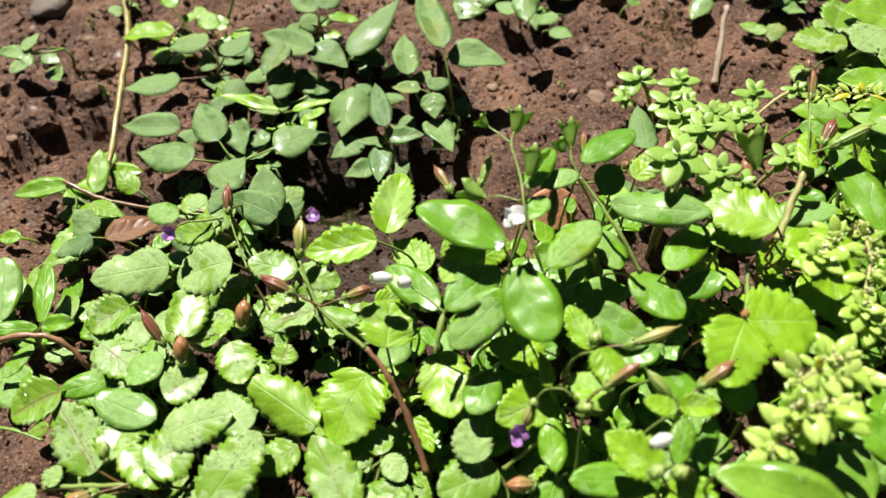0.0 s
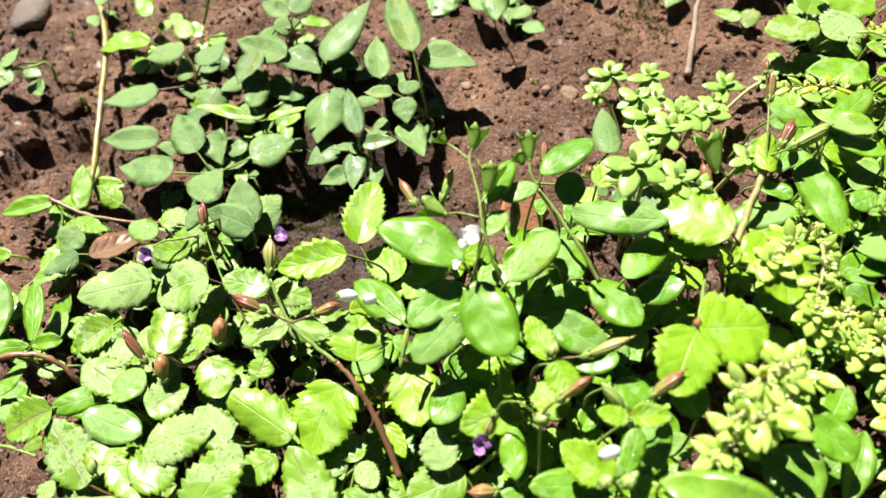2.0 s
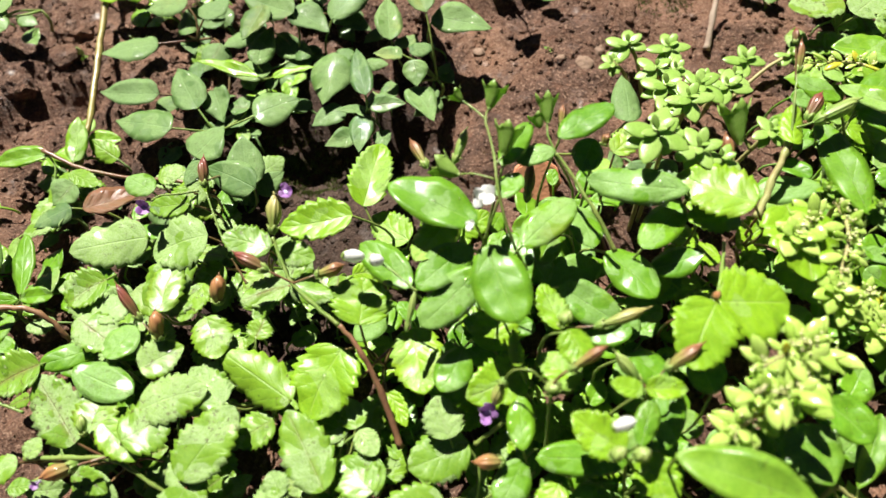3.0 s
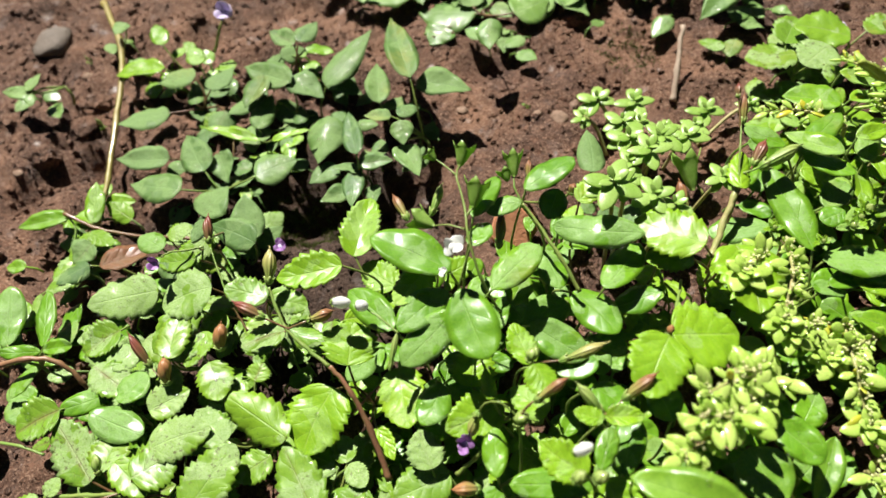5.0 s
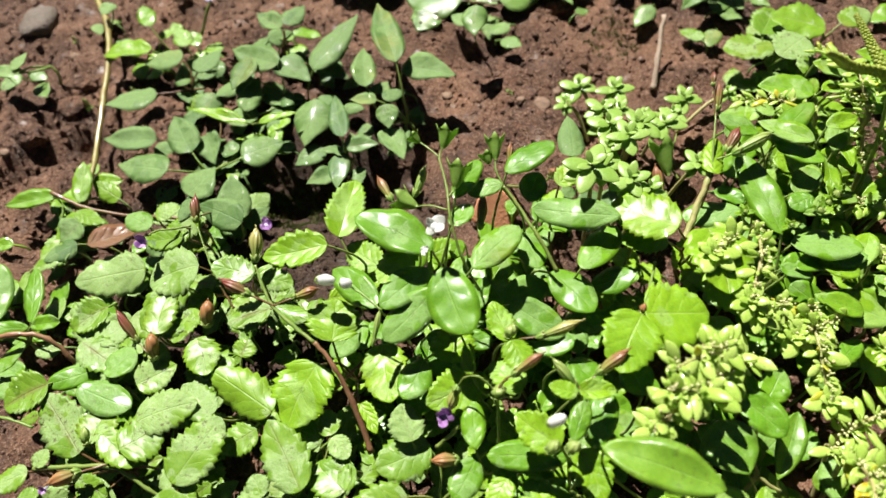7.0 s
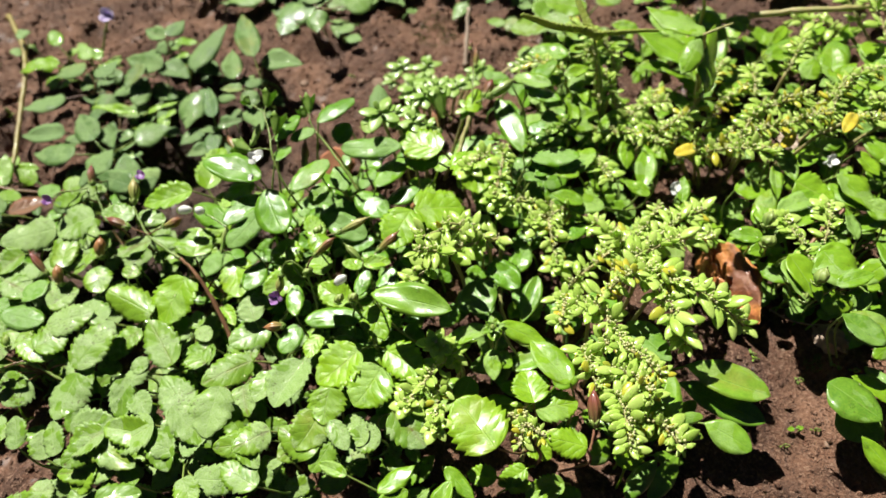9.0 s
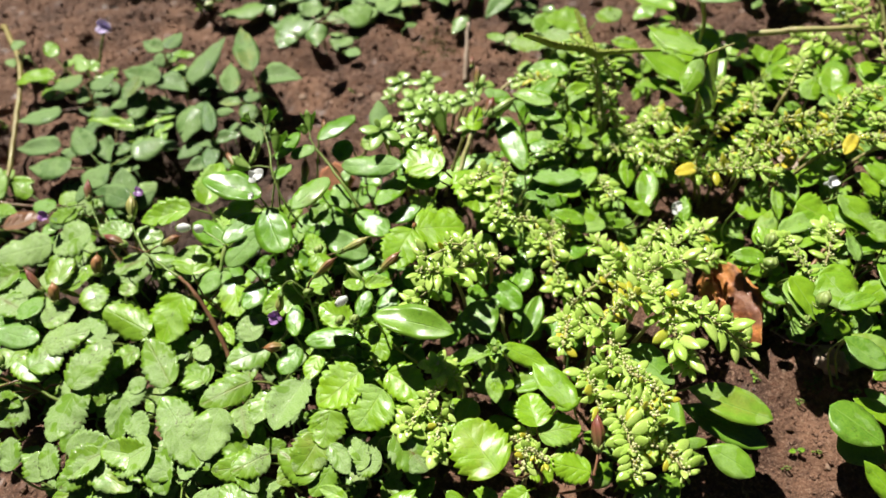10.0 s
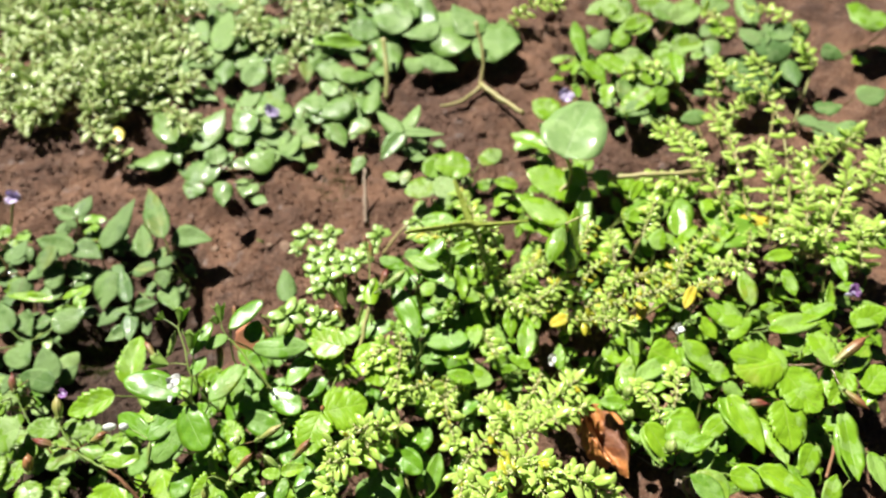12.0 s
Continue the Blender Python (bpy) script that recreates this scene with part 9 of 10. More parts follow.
spray(h, 89.8, 379.3, 4.1, 65.9, 366.9, 10.6, 8.9, 5, 0.10, True)
root(h, 89.8, 379.3, 4.1)

# stems, capsules, cups and flowers
h = herb("flowering_herb", "slender green herb with star-shaped empty seed cups and a white flower", "seeding herbs", 14.3, 83.6)
stem(h, STEMS["G"], 0.45, (14.3, 83.6, 40.0), (10.3, 89.7, 50.0), (8.4, 100.0, 58.0), (8.8, 108.7, 60.0), (8.0, 118.9, 62.0), (9.3, 121.6, 63.0))
stem(h, STEMS["G"], 0.31, (7.8, 119.6, 62.0), (4.7, 123.9, 62.0), (2.1, 126.9, 62.0))
stem(h, STEMS["G"], 0.35, (8.8, 106.3, 59.0), (11.5, 108.6, 60.0))
stem(h, STEMS["G"], 0.30, (7.8, 102.7, 58.0), (2.8, 105.7, 57.0), (-1.4, 107.3, 55.0))
stem(h, STEMS["G"], 0.27, (-6.4, 111.7, 53.0), (-7.9, 116.6, 46.0))
stem(h, STEMS["G"], 0.27, (-3.4, 110.4, 54.0), (-1.5, 114.9, 50.0))
seed_cup(h, 9.3, 121.6, 63.0, 12.1, 127.4, 66.0, 5.13)
seed_cup(h, 2.7, 126.1, 62.0, 0.5, 128.8, 63.0, 3.47)
seed_cup(h, 11.1, 108.2, 60.0, 14.1, 115.6, 64.0, 5.70)
seed_cup(h, -0.9, 107.2, 55.0, -6.7, 111.8, 55.0, 5.81)
capsule(h, "B", -9.1, 118.2, 44.0, -12.9, 128.5, 44.0, 3.15)
capsule(h, "G", -1.5, 114.7, 50.0, 3.8, 123.6, 52.0, 2.89)
flower(h, "W", 3.3, 93.0, 65.0, 7.4)
flower(h, "W", -0.1, 88.8, 60.0, 3.50)
h = herb("flowering_herb", "branching green herb with seed cups and brownish capsules", "seeding herbs", 38.7, 84.7)
stem(h, STEMS["G"], 0.62, (38.7, 84.7, 42.0), (34.3, 94.6, 48.0), (29.6, 105.8, 51.0), (26.5, 111.4, 53.0))
stem(h, STEMS["G"], 0.36, (26.5, 111.4, 53.0), (25.0, 116.7, 55.0), (25.6, 120.3, 56.0))
seed_cup(h, 25.5, 119.6, 56.0, 26.4, 127.4, 59.0, 4.56)
seed_cup(h, 23.5, 119.2, 55.0, 22.9, 123.0, 56.0, 3.87)
capsule(h, "B", 17.8, 103.8, 42.0, 21.3, 114.4, 46.0, 3.07)
capsule(h, "B", 30.4, 121.7, 50.0, 32.3, 127.9, 52.0, 2.39)
capsule(h, "B", 45.5, 123.5, 36.0, 47.2, 126.0, 38.0, 3.30)
h = herb("flowering_herb", "green herb with a tall stalk of pinkish brown capsules", "seeding herbs", 81.6, 91.6)
stem(h, STEMS["P"], 1.10, (81.6, 91.6, 38.0), (86.6, 99.4, 42.0), (91.5, 106.6, 46.0), (94.1, 111.3, 48.0))
stem(h, STEMS["G"], 0.37, (94.1, 111.3, 48.0), (96.7, 120.1, 52.0), (99.6, 129.1, 54.0))
stem(h, STEMS["R"], 0.28, (98.6, 125.9, 53.0), (99.9, 134.1, 57.0), (100.4, 137.4, 58.0))
capsule(h, "P", 100.3, 128.5, 53.0, 102.8, 136.4, 57.0, 2.40)
capsule(h, "R", 99.6, 135.1, 58.0, 100.8, 139.9, 59.0, 1.79)
stem(h, STEMS["R"], 0.37, (99.0, 114.2, 48.0), (101.3, 116.7, 48.0))
capsule(h, "R", 100.1, 115.3, 48.0, 106.5, 122.2, 50.0, 3.32)
stem(h, STEMS["G"], 0.37, (96.2, 113.1, 48.0), (101.6, 113.8, 49.0))
capsule(h, "G", 101.3, 113.6, 49.0, 114.2, 116.7, 52.0, 4.22)
stem(h, STEMS["G"], 0.47, (84.8, 111.8, 42.0), (83.0, 115.2, 44.0))
seed_cup(h, 81.2, 112.2, 44.0, 80.8, 123.7, 50.0, 6.53)
capsule(h, "B", 77.4, 104.9, 42.0, 78.0, 115.1, 46.0, 3.80)
h = herb("flowering_herb", "creeping herb on a brown stem with violet flowers and capsules", "violet-flowered herbs", -26.6, 46.1)
stem(h, STEMS["O"], 1.00, (-26.6, 46.1, 12.0), (-29.8, 59.4, 22.0), (-33.5, 69.2, 30.0), (-38.7, 76.9, 34.0))
stem(h, STEMS["G"], 0.63, (-38.7, 76.9, 34.0), (-45.9, 83.9, 36.0), (-50.9, 90.0, 38.0), (-53.5, 97.0, 40.0), (-55.0, 102.7, 42.0))
capsule(h, "Y", -55.0, 103.9, 42.0, -52.9, 113.9, 46.0, 3.58)
flower(h, "V", -49.7, 113.5, 47.0, 5.74)
stem(h, STEMS["R"], 0.37, (-50.2, 89.5, 38.0), (-54.4, 91.6, 40.0), (-57.1, 93.1, 41.0))
capsule(h, "R", -56.7, 92.9, 41.0, -65.9, 98.2, 43.0, 3.47)
stem(h, STEMS["R"], 0.37, (-50.2, 89.5, 38.0), (-45.6, 89.7, 40.0), (-43.3, 90.3, 40.0))
capsule(h, "B", -43.6, 90.2, 40.0, -35.6, 91.1, 41.0, 3.46)
stem(h, STEMS["G"], 0.41, (-82.0, 129.7, 30.0), (-87.5, 128.1, 32.0), (-92.5, 126.8, 34.0), (-94.3, 124.9, 35.0))
flower(h, "V", -95.7, 121.7, 36.0, 6.12)
stem(h, STEMS["G"], 0.41, (-75.6, 113.2, 24.0), (-78.0, 121.6, 26.0), (-80.4, 130.2, 28.0))
capsule(h, "R", -80.5, 131.5, 29.0, -81.0, 141.1, 32.0, 3.18)
capsule(h, "O", -74.9, 90.4, 28.0, -74.2, 96.9, 34.0, 4.61)
capsule(h, "O", -92.3, 82.4, 26.0, -92.9, 88.9, 32.0, 4.32)
capsule(h, "R", -98.4, 89.2, 26.0, -104.5, 98.8, 32.0, 2.93)
stem(h, STEMS["R"], 0.28, (-92.7, 82.2, 25.0), (-95.7, 85.9, 26.0), (-98.4, 89.2, 26.0))
stem(h, STEMS["R"], 0.40, (-69.2, 99.8, 20.0), (-71.6, 104.6, 22.0), (-72.9, 107.2, 24.0))
stem(h, STEMS["O"], 0.47, (-35.7, 65.5, 20.0), (-28.7, 69.6, 24.0), (-25.6, 71.6, 25.0))
h = herb("runner_stem", "brown arching runner stem over bare soil", "runner stems", -161.9, 101.9)
stem(h, STEMS["O"], 1.05, (-161.9, 101.9, 17.0), (-146.8, 102.9, 19.0), (-136.4, 100.7, 16.0), (-131.5, 95.1, 9.0), (-130.2, 92.5, 4.0))
h = herb("flowering_herb", "low herb with a fat brown violet-tipped bud", "violet-flowered herbs", -103.6, 51.1)
stem(h, STEMS["R"], 0.44, (-103.6, 51.1, 26.0), (-107.6, 50.2, 27.0), (-112.1, 49.6, 27.0))
capsule(h, "O", -111.8, 49.8, 27.0, -120.5, 46.7, 28.0, 4.20)
flower(h, "V", -122.0, 46.2, 27.0, 3.32)
stem(h, STEMS["G"], 0.58, (-153.7, 75.8, 18.0), (-142.4, 72.2, 20.0), (-133.5, 68.1, 20.0))
stem(h, STEMS["G"], 0.73, (-130.7, 54.9, 20.0), (-116.6, 52.8, 22.0), (-104.0, 50.6, 24.0), (-94.1, 43.3, 20.0), (-88.6, 39.5, 16.0))
capsule(h, "G", -110.1, 57.0, 28.0, -111.4, 62.1, 30.0, 2.76)
h = herb("flowering_herb", "bright herb with small white flower buds", "seeding herbs", -16.0, 79.6)
stem(h, STEMS["G"], 0.35, (-16.0, 79.6, 44.0), (-21.0, 85.2, 45.0), (-25.3, 89.3, 45.0))
capsule(h, "W", -34.8, 92.0, 46.0, -28.8, 90.5, 47.0, 3.29)
capsule(h, "W", -27.3, 89.2, 46.0, -23.7, 89.2, 47.0, 3.27)
capsule(h, "G", -20.0, 70.6, 40.0, -16.5, 80.2, 44.0, 1.73)
h = herb("flowering_herb", "herb with a nodding violet flower and brown capsules", "violet-flowered herbs", 12.4, 38.5)
stem(h, STEMS["G"], 0.52, (12.4, 38.5, 22.0), (13.5, 44.4, 34.0), (13.6, 49.0, 46.0))
capsule(h, "G", 13.8, 47.6, 45.0, 13.9, 51.0, 47.0, 4.08)
stem(h, STEMS["G"], 0.32, (13.1, 49.9, 46.0), (9.3, 53.0, 50.0), (5.4, 54.6, 46.0), (3.2, 53.6, 42.0))
capsule(h, "Y", 3.4, 53.9, 42.0, -0.4, 49.4, 36.0, 3.04)
flower(h, "V", -2.0, 47.9, 34.0, 6.78)
stem(h, STEMS["R"], 0.40, (13.8, 49.5, 47.0), (16.5, 50.9, 51.0), (18.6, 51.5, 52.0))
capsule(h, "B", 18.1, 51.3, 52.0, 26.9, 54.7, 56.0, 2.96)
stem(h, STEMS["G"], 0.42, (36.3, 39.6, 30.0), (36.5, 43.3, 40.0), (36.7, 46.2, 46.0))
stem(h, STEMS["R"], 0.32, (36.7, 46.2, 46.0), (39.5, 48.3, 48.0), (41.4, 49.6, 48.0))
capsule(h, "P", 41.2, 49.5, 48.0, 50.6, 53.1, 52.0, 3.20)
capsule(h, "G", 35.4, 47.2, 46.0, 29.7, 54.4, 50.0, 2.93)
stem(h, STEMS["O"], 0.24, (36.4, 46.3, 46.0), (34.3, 49.4, 47.0), (33.2, 50.6, 48.0))
stem(h, STEMS["R"], 0.33, (20.7, 64.3, 44.0), (24.5, 63.4, 46.0), (28.3, 62.9, 47.0))
capsule(h, "Y", 27.5, 62.7, 47.0, 40.3, 64.2, 50.0, 2.81)
capsule(h, "G", 19.3, 64.1, 46.0, 21.1, 67.4, 49.0, 3.06)
stem(h, STEMS["G"], 0.71, (-5.6, 42.9, 20.0), (0.1, 45.2, 26.0), (5.9, 46.7, 34.0))
capsule(h, "O", 0.6, 35.4, 34.0, -6.9, 35.9, 35.0, 3.50)
capsule(h, "W", 24.5, 36.6, 54.0, 29.2, 37.2, 56.7, 3.0)
capsule(h, "G", 23.8, 30.8, 50.0, 25.8, 32.4, 54.0, 3.15)
capsule(h, "G", 28.8, 30.1, 50.0, 30.9, 31.4, 54.0, 2.94)
stem(h, STEMS["P"], 0.90, (84.9, 32.3, 30.0), (83.5, 26.7, 28.0), (84.0, 20.8, 22.0))
stem(h, STEMS["P"], 0.74, (84.0, 20.8, 22.0), (79.4, 16.3, 16.0))
stem(h, STEMS["P"], 0.74, (84.0, 20.8, 22.0), (90.9, 16.4, 18.0))
stem(h, STEMS["G"], 0.58, (59.0, 65.9, 48.0), (64.4, 75.1, 44.0), (70.1, 85.0, 38.0))
stem(h, STEMS["G"], 0.49, (58.4, 65.5, 48.0), (56.3, 63.8, 48.0))
capsule(h, "O", 58.1, 65.3, 47.0, 59.2, 66.8, 50.0, 1.89)
stem(h, STEMS["G"], 0.55, (-7.7, 69.2, 28.0), (-3.1, 65.6, 24.0), (1.2, 61.0, 16.0))
h = herb("runner_stem", "yellow-green runner stem creeping over bare soil", "runner stems", -153.9, 305.6)
stem(h, STEMS["Y"], 1.50, (-153.9, 305.6, 6.0), (-140.8, 272.9, 8.0), (-136.0, 249.5, 9.0), (-135.5, 218.4, 8.0), (-135.8, 187.2, 7.0), (-138.5, 166.3, 5.0))
stem(h, STEMS["R"], 0.85, (-149.6, 170.0, 10.0), (-135.5, 161.0, 8.0), (-115.7, 154.2, 7.0), (-98.9, 149.8, 8.0), (-85.1, 143.3, 8.0))
h = herb("bud_rosette", "pale green rosette of folded young leaves round a bud", "bud rosettes", 99.8, 94.4)
rosette(h, 99.8, 94.4, 44.0, 5.56)
rosette(h, 121.8, 90.7, 44.0, 7.92)
rosette(h, 112.9, 88.4, 42.0, 5.18)
h = herb("flowering_herb", "dark brown seed capsule on a brown stalk", "seeding herbs", 94.7, -38.9)
stem(h, STEMS["O"], 0.47, (94.7, -38.9, 44.0), (97.1, -34.6, 46.0), (98.6, -31.6, 47.0))
capsule(h, "R", 98.1, -32.9, 47.0, 100.1, -22.7, 52.0, 3.82)
stem(h, STEMS["P"], 0.82, (74.8, -31.9, 22.0), (80.6, -23.2, 30.0), (84.2, -19.6, 34.0))
h = herb("flowering_herb", "glossy green herb with small white flowers", "seeding herbs", 167.2, 57.5)
flower(h, "W", 167.2, 57.5, 32.0, 7.12)
flower(h, "W", 228.0, 48.7, 39.0, 6.98)
stem(h, STEMS["G"], 0.49, (228.3, 46.7, 36.0), (229.0, 43.2, 28.0))
stem(h, STEMS["O"], 0.80, (203.4, 16.5, 34.0), (211.5, 21.9, 36.0), (220.1, 27.2, 38.0))
capsule(h, "G", 188.0, 25.7, 40.0, 191.3, 30.2, 44.0, 4.21)
capsule(h, "G", 183.3, 18.0, 40.0, 186.6, 20.4, 44.0, 4.46)
capsule(h, "G", 193.7, -1.6, 40.0, 196.1, 1.9, 46.0, 4.60)
capsule(h, "G", 189.2, -4.7, 34.0, 192.2, -1.7, 36.0, 4.03)
stem(h, STEMS["S"], 0.37, (192.5, 6.1, 6.0), (198.4, -1.7, 7.0), (207.8, -6.2, 8.0), (219.2, -8.1, 8.0))
rosette(h, 131.5, 97.5, 40.0, 10.87)
rosette(h, 128.1, 95.2, 40.0, 7.37)
rosette(h, 75.7, 9.8, 44.0, 8.03)
h = herb("seeding_herb", "tall herb with beaded green seed spikes", "seeding herbs", 160.0, 110.0)
stem(h, STEMS["G"], 0.80, (160.0, 110.0, -1.0), (157.0, 117.0, 34.0), (152.0, 125.0, 61.0))
bead_spike(h, 2.50, (155.0, 124.0, 60.0), (149.2, 125.9, 63.0), (133.5, 123.2, 71.5), (124.0, 119.5, 80.0), (116.8, 116.7, 86.3))
bead_spike(h, 1.80, (152.0, 125.0, 61.5), (160.9, 121.0, 63.0), (170.0, 118.0, 64.0), (177.0, 116.0, 64.0))
bead_spike(h, 2.20, (152.0, 126.0, 60.0), (152.5, 140.0, 61.0), (153.1, 153.3, 61.7))
h = herb("flowering_herb", "herb with reddish stems and slender brown pods", "seeding herbs", 267.2, 16.8)
stem(h, STEMS["R"], 0.56, (267.2, 16.8, 32.0), (276.1, 12.4, 36.0), (285.0, 7.8, 40.0))
capsule(h, "B", 283.5, 7.4, 40.0, 303.5, 12.3, 46.0, 5.17)
stem(h, STEMS["R"], 0.41, (283.7, 6.8, 40.0), (280.3, -4.2, 42.0))
capsule(h, "B", 279.9, -2.4, 42.0, 283.9, -15.0, 44.0, 3.36)
capsule(h, "R", 242.2, 6.8, 30.0, 251.5, 3.8, 32.0, 3.81)
stem(h, STEMS["O"], 0.83, (283.6, -15.5, 20.0), (270.3, -25.1, 24.0), (258.1, -33.4, 28.0))
stem(h, STEMS["R"], 0.72, (230.0, 43.2, 30.0), (236.1, 38.8, 32.0), (244.8, 33.9, 30.0))
stem(h, STEMS["O"], 0.84, (210.4, 19.4, 24.0), (217.0, 23.6, 30.0), (225.6, 29.2, 34.0))
h = herb("violet_herb", "low herb with small pale lilac flowers on bare soil", "violet-flowered herbs", -82.5, 261.7)
flower(h, "L", -82.5, 261.7, 22.0, 11.95)
stem(h, STEMS["G"], 0.71, (-93.4, 255.8, 6.0), (-87.2, 259.2, 16.0), (-83.6, 262.7, 20.0))
flower(h, "L", 72.8, 282.1, 12.0, 12.57)
flower(h, "L", 173.0, 197.0, 16.0, 11.71)
flower(h, "L", 253.1, 221.3, 20.0, 12.34)
flower(h, "V", 317.2, 34.9, 40.0, 9.43)
h = herb("thick_stem_herb", "big-leaved herb with thick pale green stems", "thick-stemmed herbs", 209.9, 126.0)
stem(h, STEMS["P"], 1.05, (203.0, 104.0, -1.0), (199.0, 107.0, 34.0), (194.7, 108.7, 63.5))
leaf(h, "S", 194.7, 108.7, 63.5, 178.7, 133.2, 63.0, 18.5, 6, 4)
leaf(h, "S", 192.5, 107.6, 62.5, 177.6, 92.1, 61.0, 12.5, -8, 4)
leaf(h, "S", 190.7, 90.0, 48.5, 207.2, 120.2, 56.5, 15.0, 48, 4)
stem(h, STEMS["P"], 0.60, (194.0, 108.5, 63.5), (200.0, 108.6, 65.0), (206.5, 109.0, 66.0))
stem(h, STEMS["P"], 1.40, (221.6, 296.8, 30.0), (220.3, 278.6, 16.0), (213.5, 265.7, 4.0))
stem(h, STEMS["P"], 1.82, (213.5, 265.7, 4.0), (221.4, 244.8, 6.0), (227.5, 226.5, 10.0))
stem(h, STEMS["P"], 1.21, (212.5, 263.3, 4.0), (195.6, 256.7, 3.0), (181.7, 257.6, 3.0))
stem(h, STEMS["P"], 1.83, (160.4, 314.9, 20.0), (156.2, 296.2, 12.0), (149.6, 278.2, 2.0))
stem(h, STEMS["P"], 1.58, (243.0, 146.0, 32.0), (262.0, 136.0, 38.0), (280.0, 128.0, 41.0), (297.0, 124.0, 42.0))
stem(h, STEMS["P"], 1.40, (255.0, 152.1, 16.0), (237.1, 161.8, 18.0), (218.5, 156.4, 14.0))
stem(h, STEMS["P"], 1.61, (231.4, 171.9, 14.0), (221.1, 160.7, 10.0), (211.8, 151.0, 4.0))
leaf(h, "H", 217.5, 155.0, 50.0, 251.5, 189.0, 51.0, 36.5, -4, 9)
stem(h, STEMS["P"], 1.12, (219.4, 156.1, 50.0), (225.1, 156.4, 30.0), (225.8, 158.3, 8.0))
h = herb("dry_twig", "thin dry upright twig standing in bare soil", "", 107.7, 186.8)
stem(h, STEMS["S"], 1.35, (107.7, 186.8, 0.0), (111.5, 197.4, 7.0), (117.0, 213.6, 16.0))

# ---------------------------------------------------------------- loose things on the soil
def dry_lobe(lo, hi, seed, valley, mat):
    """One side of a dry leaf, from lo to hi across it: ridged, creased and torn at the edge, closed all round."""
    rows, cols = 30, 14
    verts, faces = [], []
    for sheet in (1, -1):
        for i in range(rows + 1):
            u = i / rows
            half = 0.5 * max(math.sin(math.pi * min(1.0, 0.04 + 0.94 * u) ** 0.9), 0.03) ** 0.55
            half *= 1 + 0.16 * noise.noise(Vector((u * 7.0, seed, 0.3)))
            for j in range(cols + 1):
                v = lo + (hi - lo) * j / cols
                reach = half * (1.0 if v < 0 else 0.80)
                ridge = 0.24 - 0.46 * abs(v + 0.42) if v < 0.18 else -0.05 + 0.62 * (v - 0.18) - 1.30 * max(0.0, v - 0.60)
                fold = valley * ridge * (0.45 + 0.7 * u) + 0.10 * math.sin(3 * u + 1)
                crease = 0.11 * noise.noise(Vector((u * 4.0, v * 3.0, seed))) + 0.018 * math.sin(22 * v + 9 * u) + 0.05 * noise.noise(Vector((u * 11.0, v * 9.0, seed))) + 0.025 * noise.noise(Vector((u * 25.0, v * 21.0, seed)))
                edge = 1 - (0.16 if v > 0.18 else 0.0) + 0.09 * noise.noise(Vector((v * 5.0, seed, u)))
                edge *= 1 - 0.50 * math.exp(-((v - 0.18) / 0.12) ** 2)
                verts.append((v * reach + 0.05 * noise.noise(Vector((u * 5.0, 2.0, v))), u * edge, fold + crease + sheet * 0.009))
    n, w = (rows + 1) * (cols + 1), cols + 1
    for i in range(rows):
        for j in range(cols):
            a = i * w + j
            faces += [(a, a + 1, a + w + 1, a + w), (n + a, n + a + w, n + a + w + 1, n + a + 1)]
        for a, flip in ((i * w, True), (i * w + cols, False)):
            quad = (a, a + w, n + a + w, n + a)
            faces.append(quad if flip else quad[::-1])
    top = rows * w
    faces += [(j, n + j, n + j + 1, j + 1) for j in range(cols)]
    faces += [(top + j, top + j + 1, n + top + j + 1, n + top + j) for j in range(cols)]
    return mesh_of("leaf_lobe", verts, faces, mat)


def crumpled_leaf(name, label, bx, by, bz, tx, ty, tz, wide, seed, mat, valley=0.8):
    """A dry leaf folded along its midrib into two curled lobes, with a bit of its stalk."""
    base, tip = Vector((bx, by, bz)) * MM, Vector((tx, ty, tz)) * MM
    way = tip - base
    ob = tagged(new(name), label, "leaf")
    ob.matrix_basis = Matrix.Translation(base)
    m = frame_of(base, way, way.cross(Vector((0, 0, 1))), wide * MM, way.length, way.length)
    for lo, hi in ((-1.0, 0.18), (0.20, 1.0)):
        part("leaf_lobe", dry_lobe(lo, hi, seed, valley, mat), ob, m)
    line = [m @ Vector(p) for p in ((0.06, 0.10, 0.06), (0.08, 0.0, 0.08), (0.04, -0.10, 0.10), (0.10, -0.20, 0.06))]
    verts, faces = tube(curve(line, 4), [0.5 * MM] * 13, 6)
    part("stalk", mesh_of("stalk", local({"ob": ob}, verts), faces, mat), ob)
    return ob


def stone(name, label, x, y, size, mat, seed, flat=0.6, group=""):
    """A rounded, uneven stone half sunk in the soil."""
    r = random.Random(seed)
    bm = bmesh.new()
    bmesh.ops.create_icosphere(bm, subdivisions=3, radius=1.0)
    for v in bm.verts:
        v.co *= 1 + 0.28 * noise.noise(v.co * 1.3 + Vector((seed, 0, 0))) + 0.08 * noise.noise(v.co * 4.0 + Vector((0, seed, 0)))
        v.co.z *= flat
    me = bpy.data.meshes.new(name)
    bm.to_mesh(me)
    bm.free()
    me.materials.append(mat)
    me.shade_smooth()
    ob = new(name, me)
    ob.matrix_basis = Matrix.Translation((x * MM, y * MM, soil_height(x * MM, y * MM) + size * MM * flat * 0.35)) @ Matrix.Rotation(r.uniform(0, 6), 4, "Z") @ Matrix.Diagonal((size * MM * 1.15, size * MM * 0.9, size * MM, 1))
    return tagged(ob, label, "stone", group)


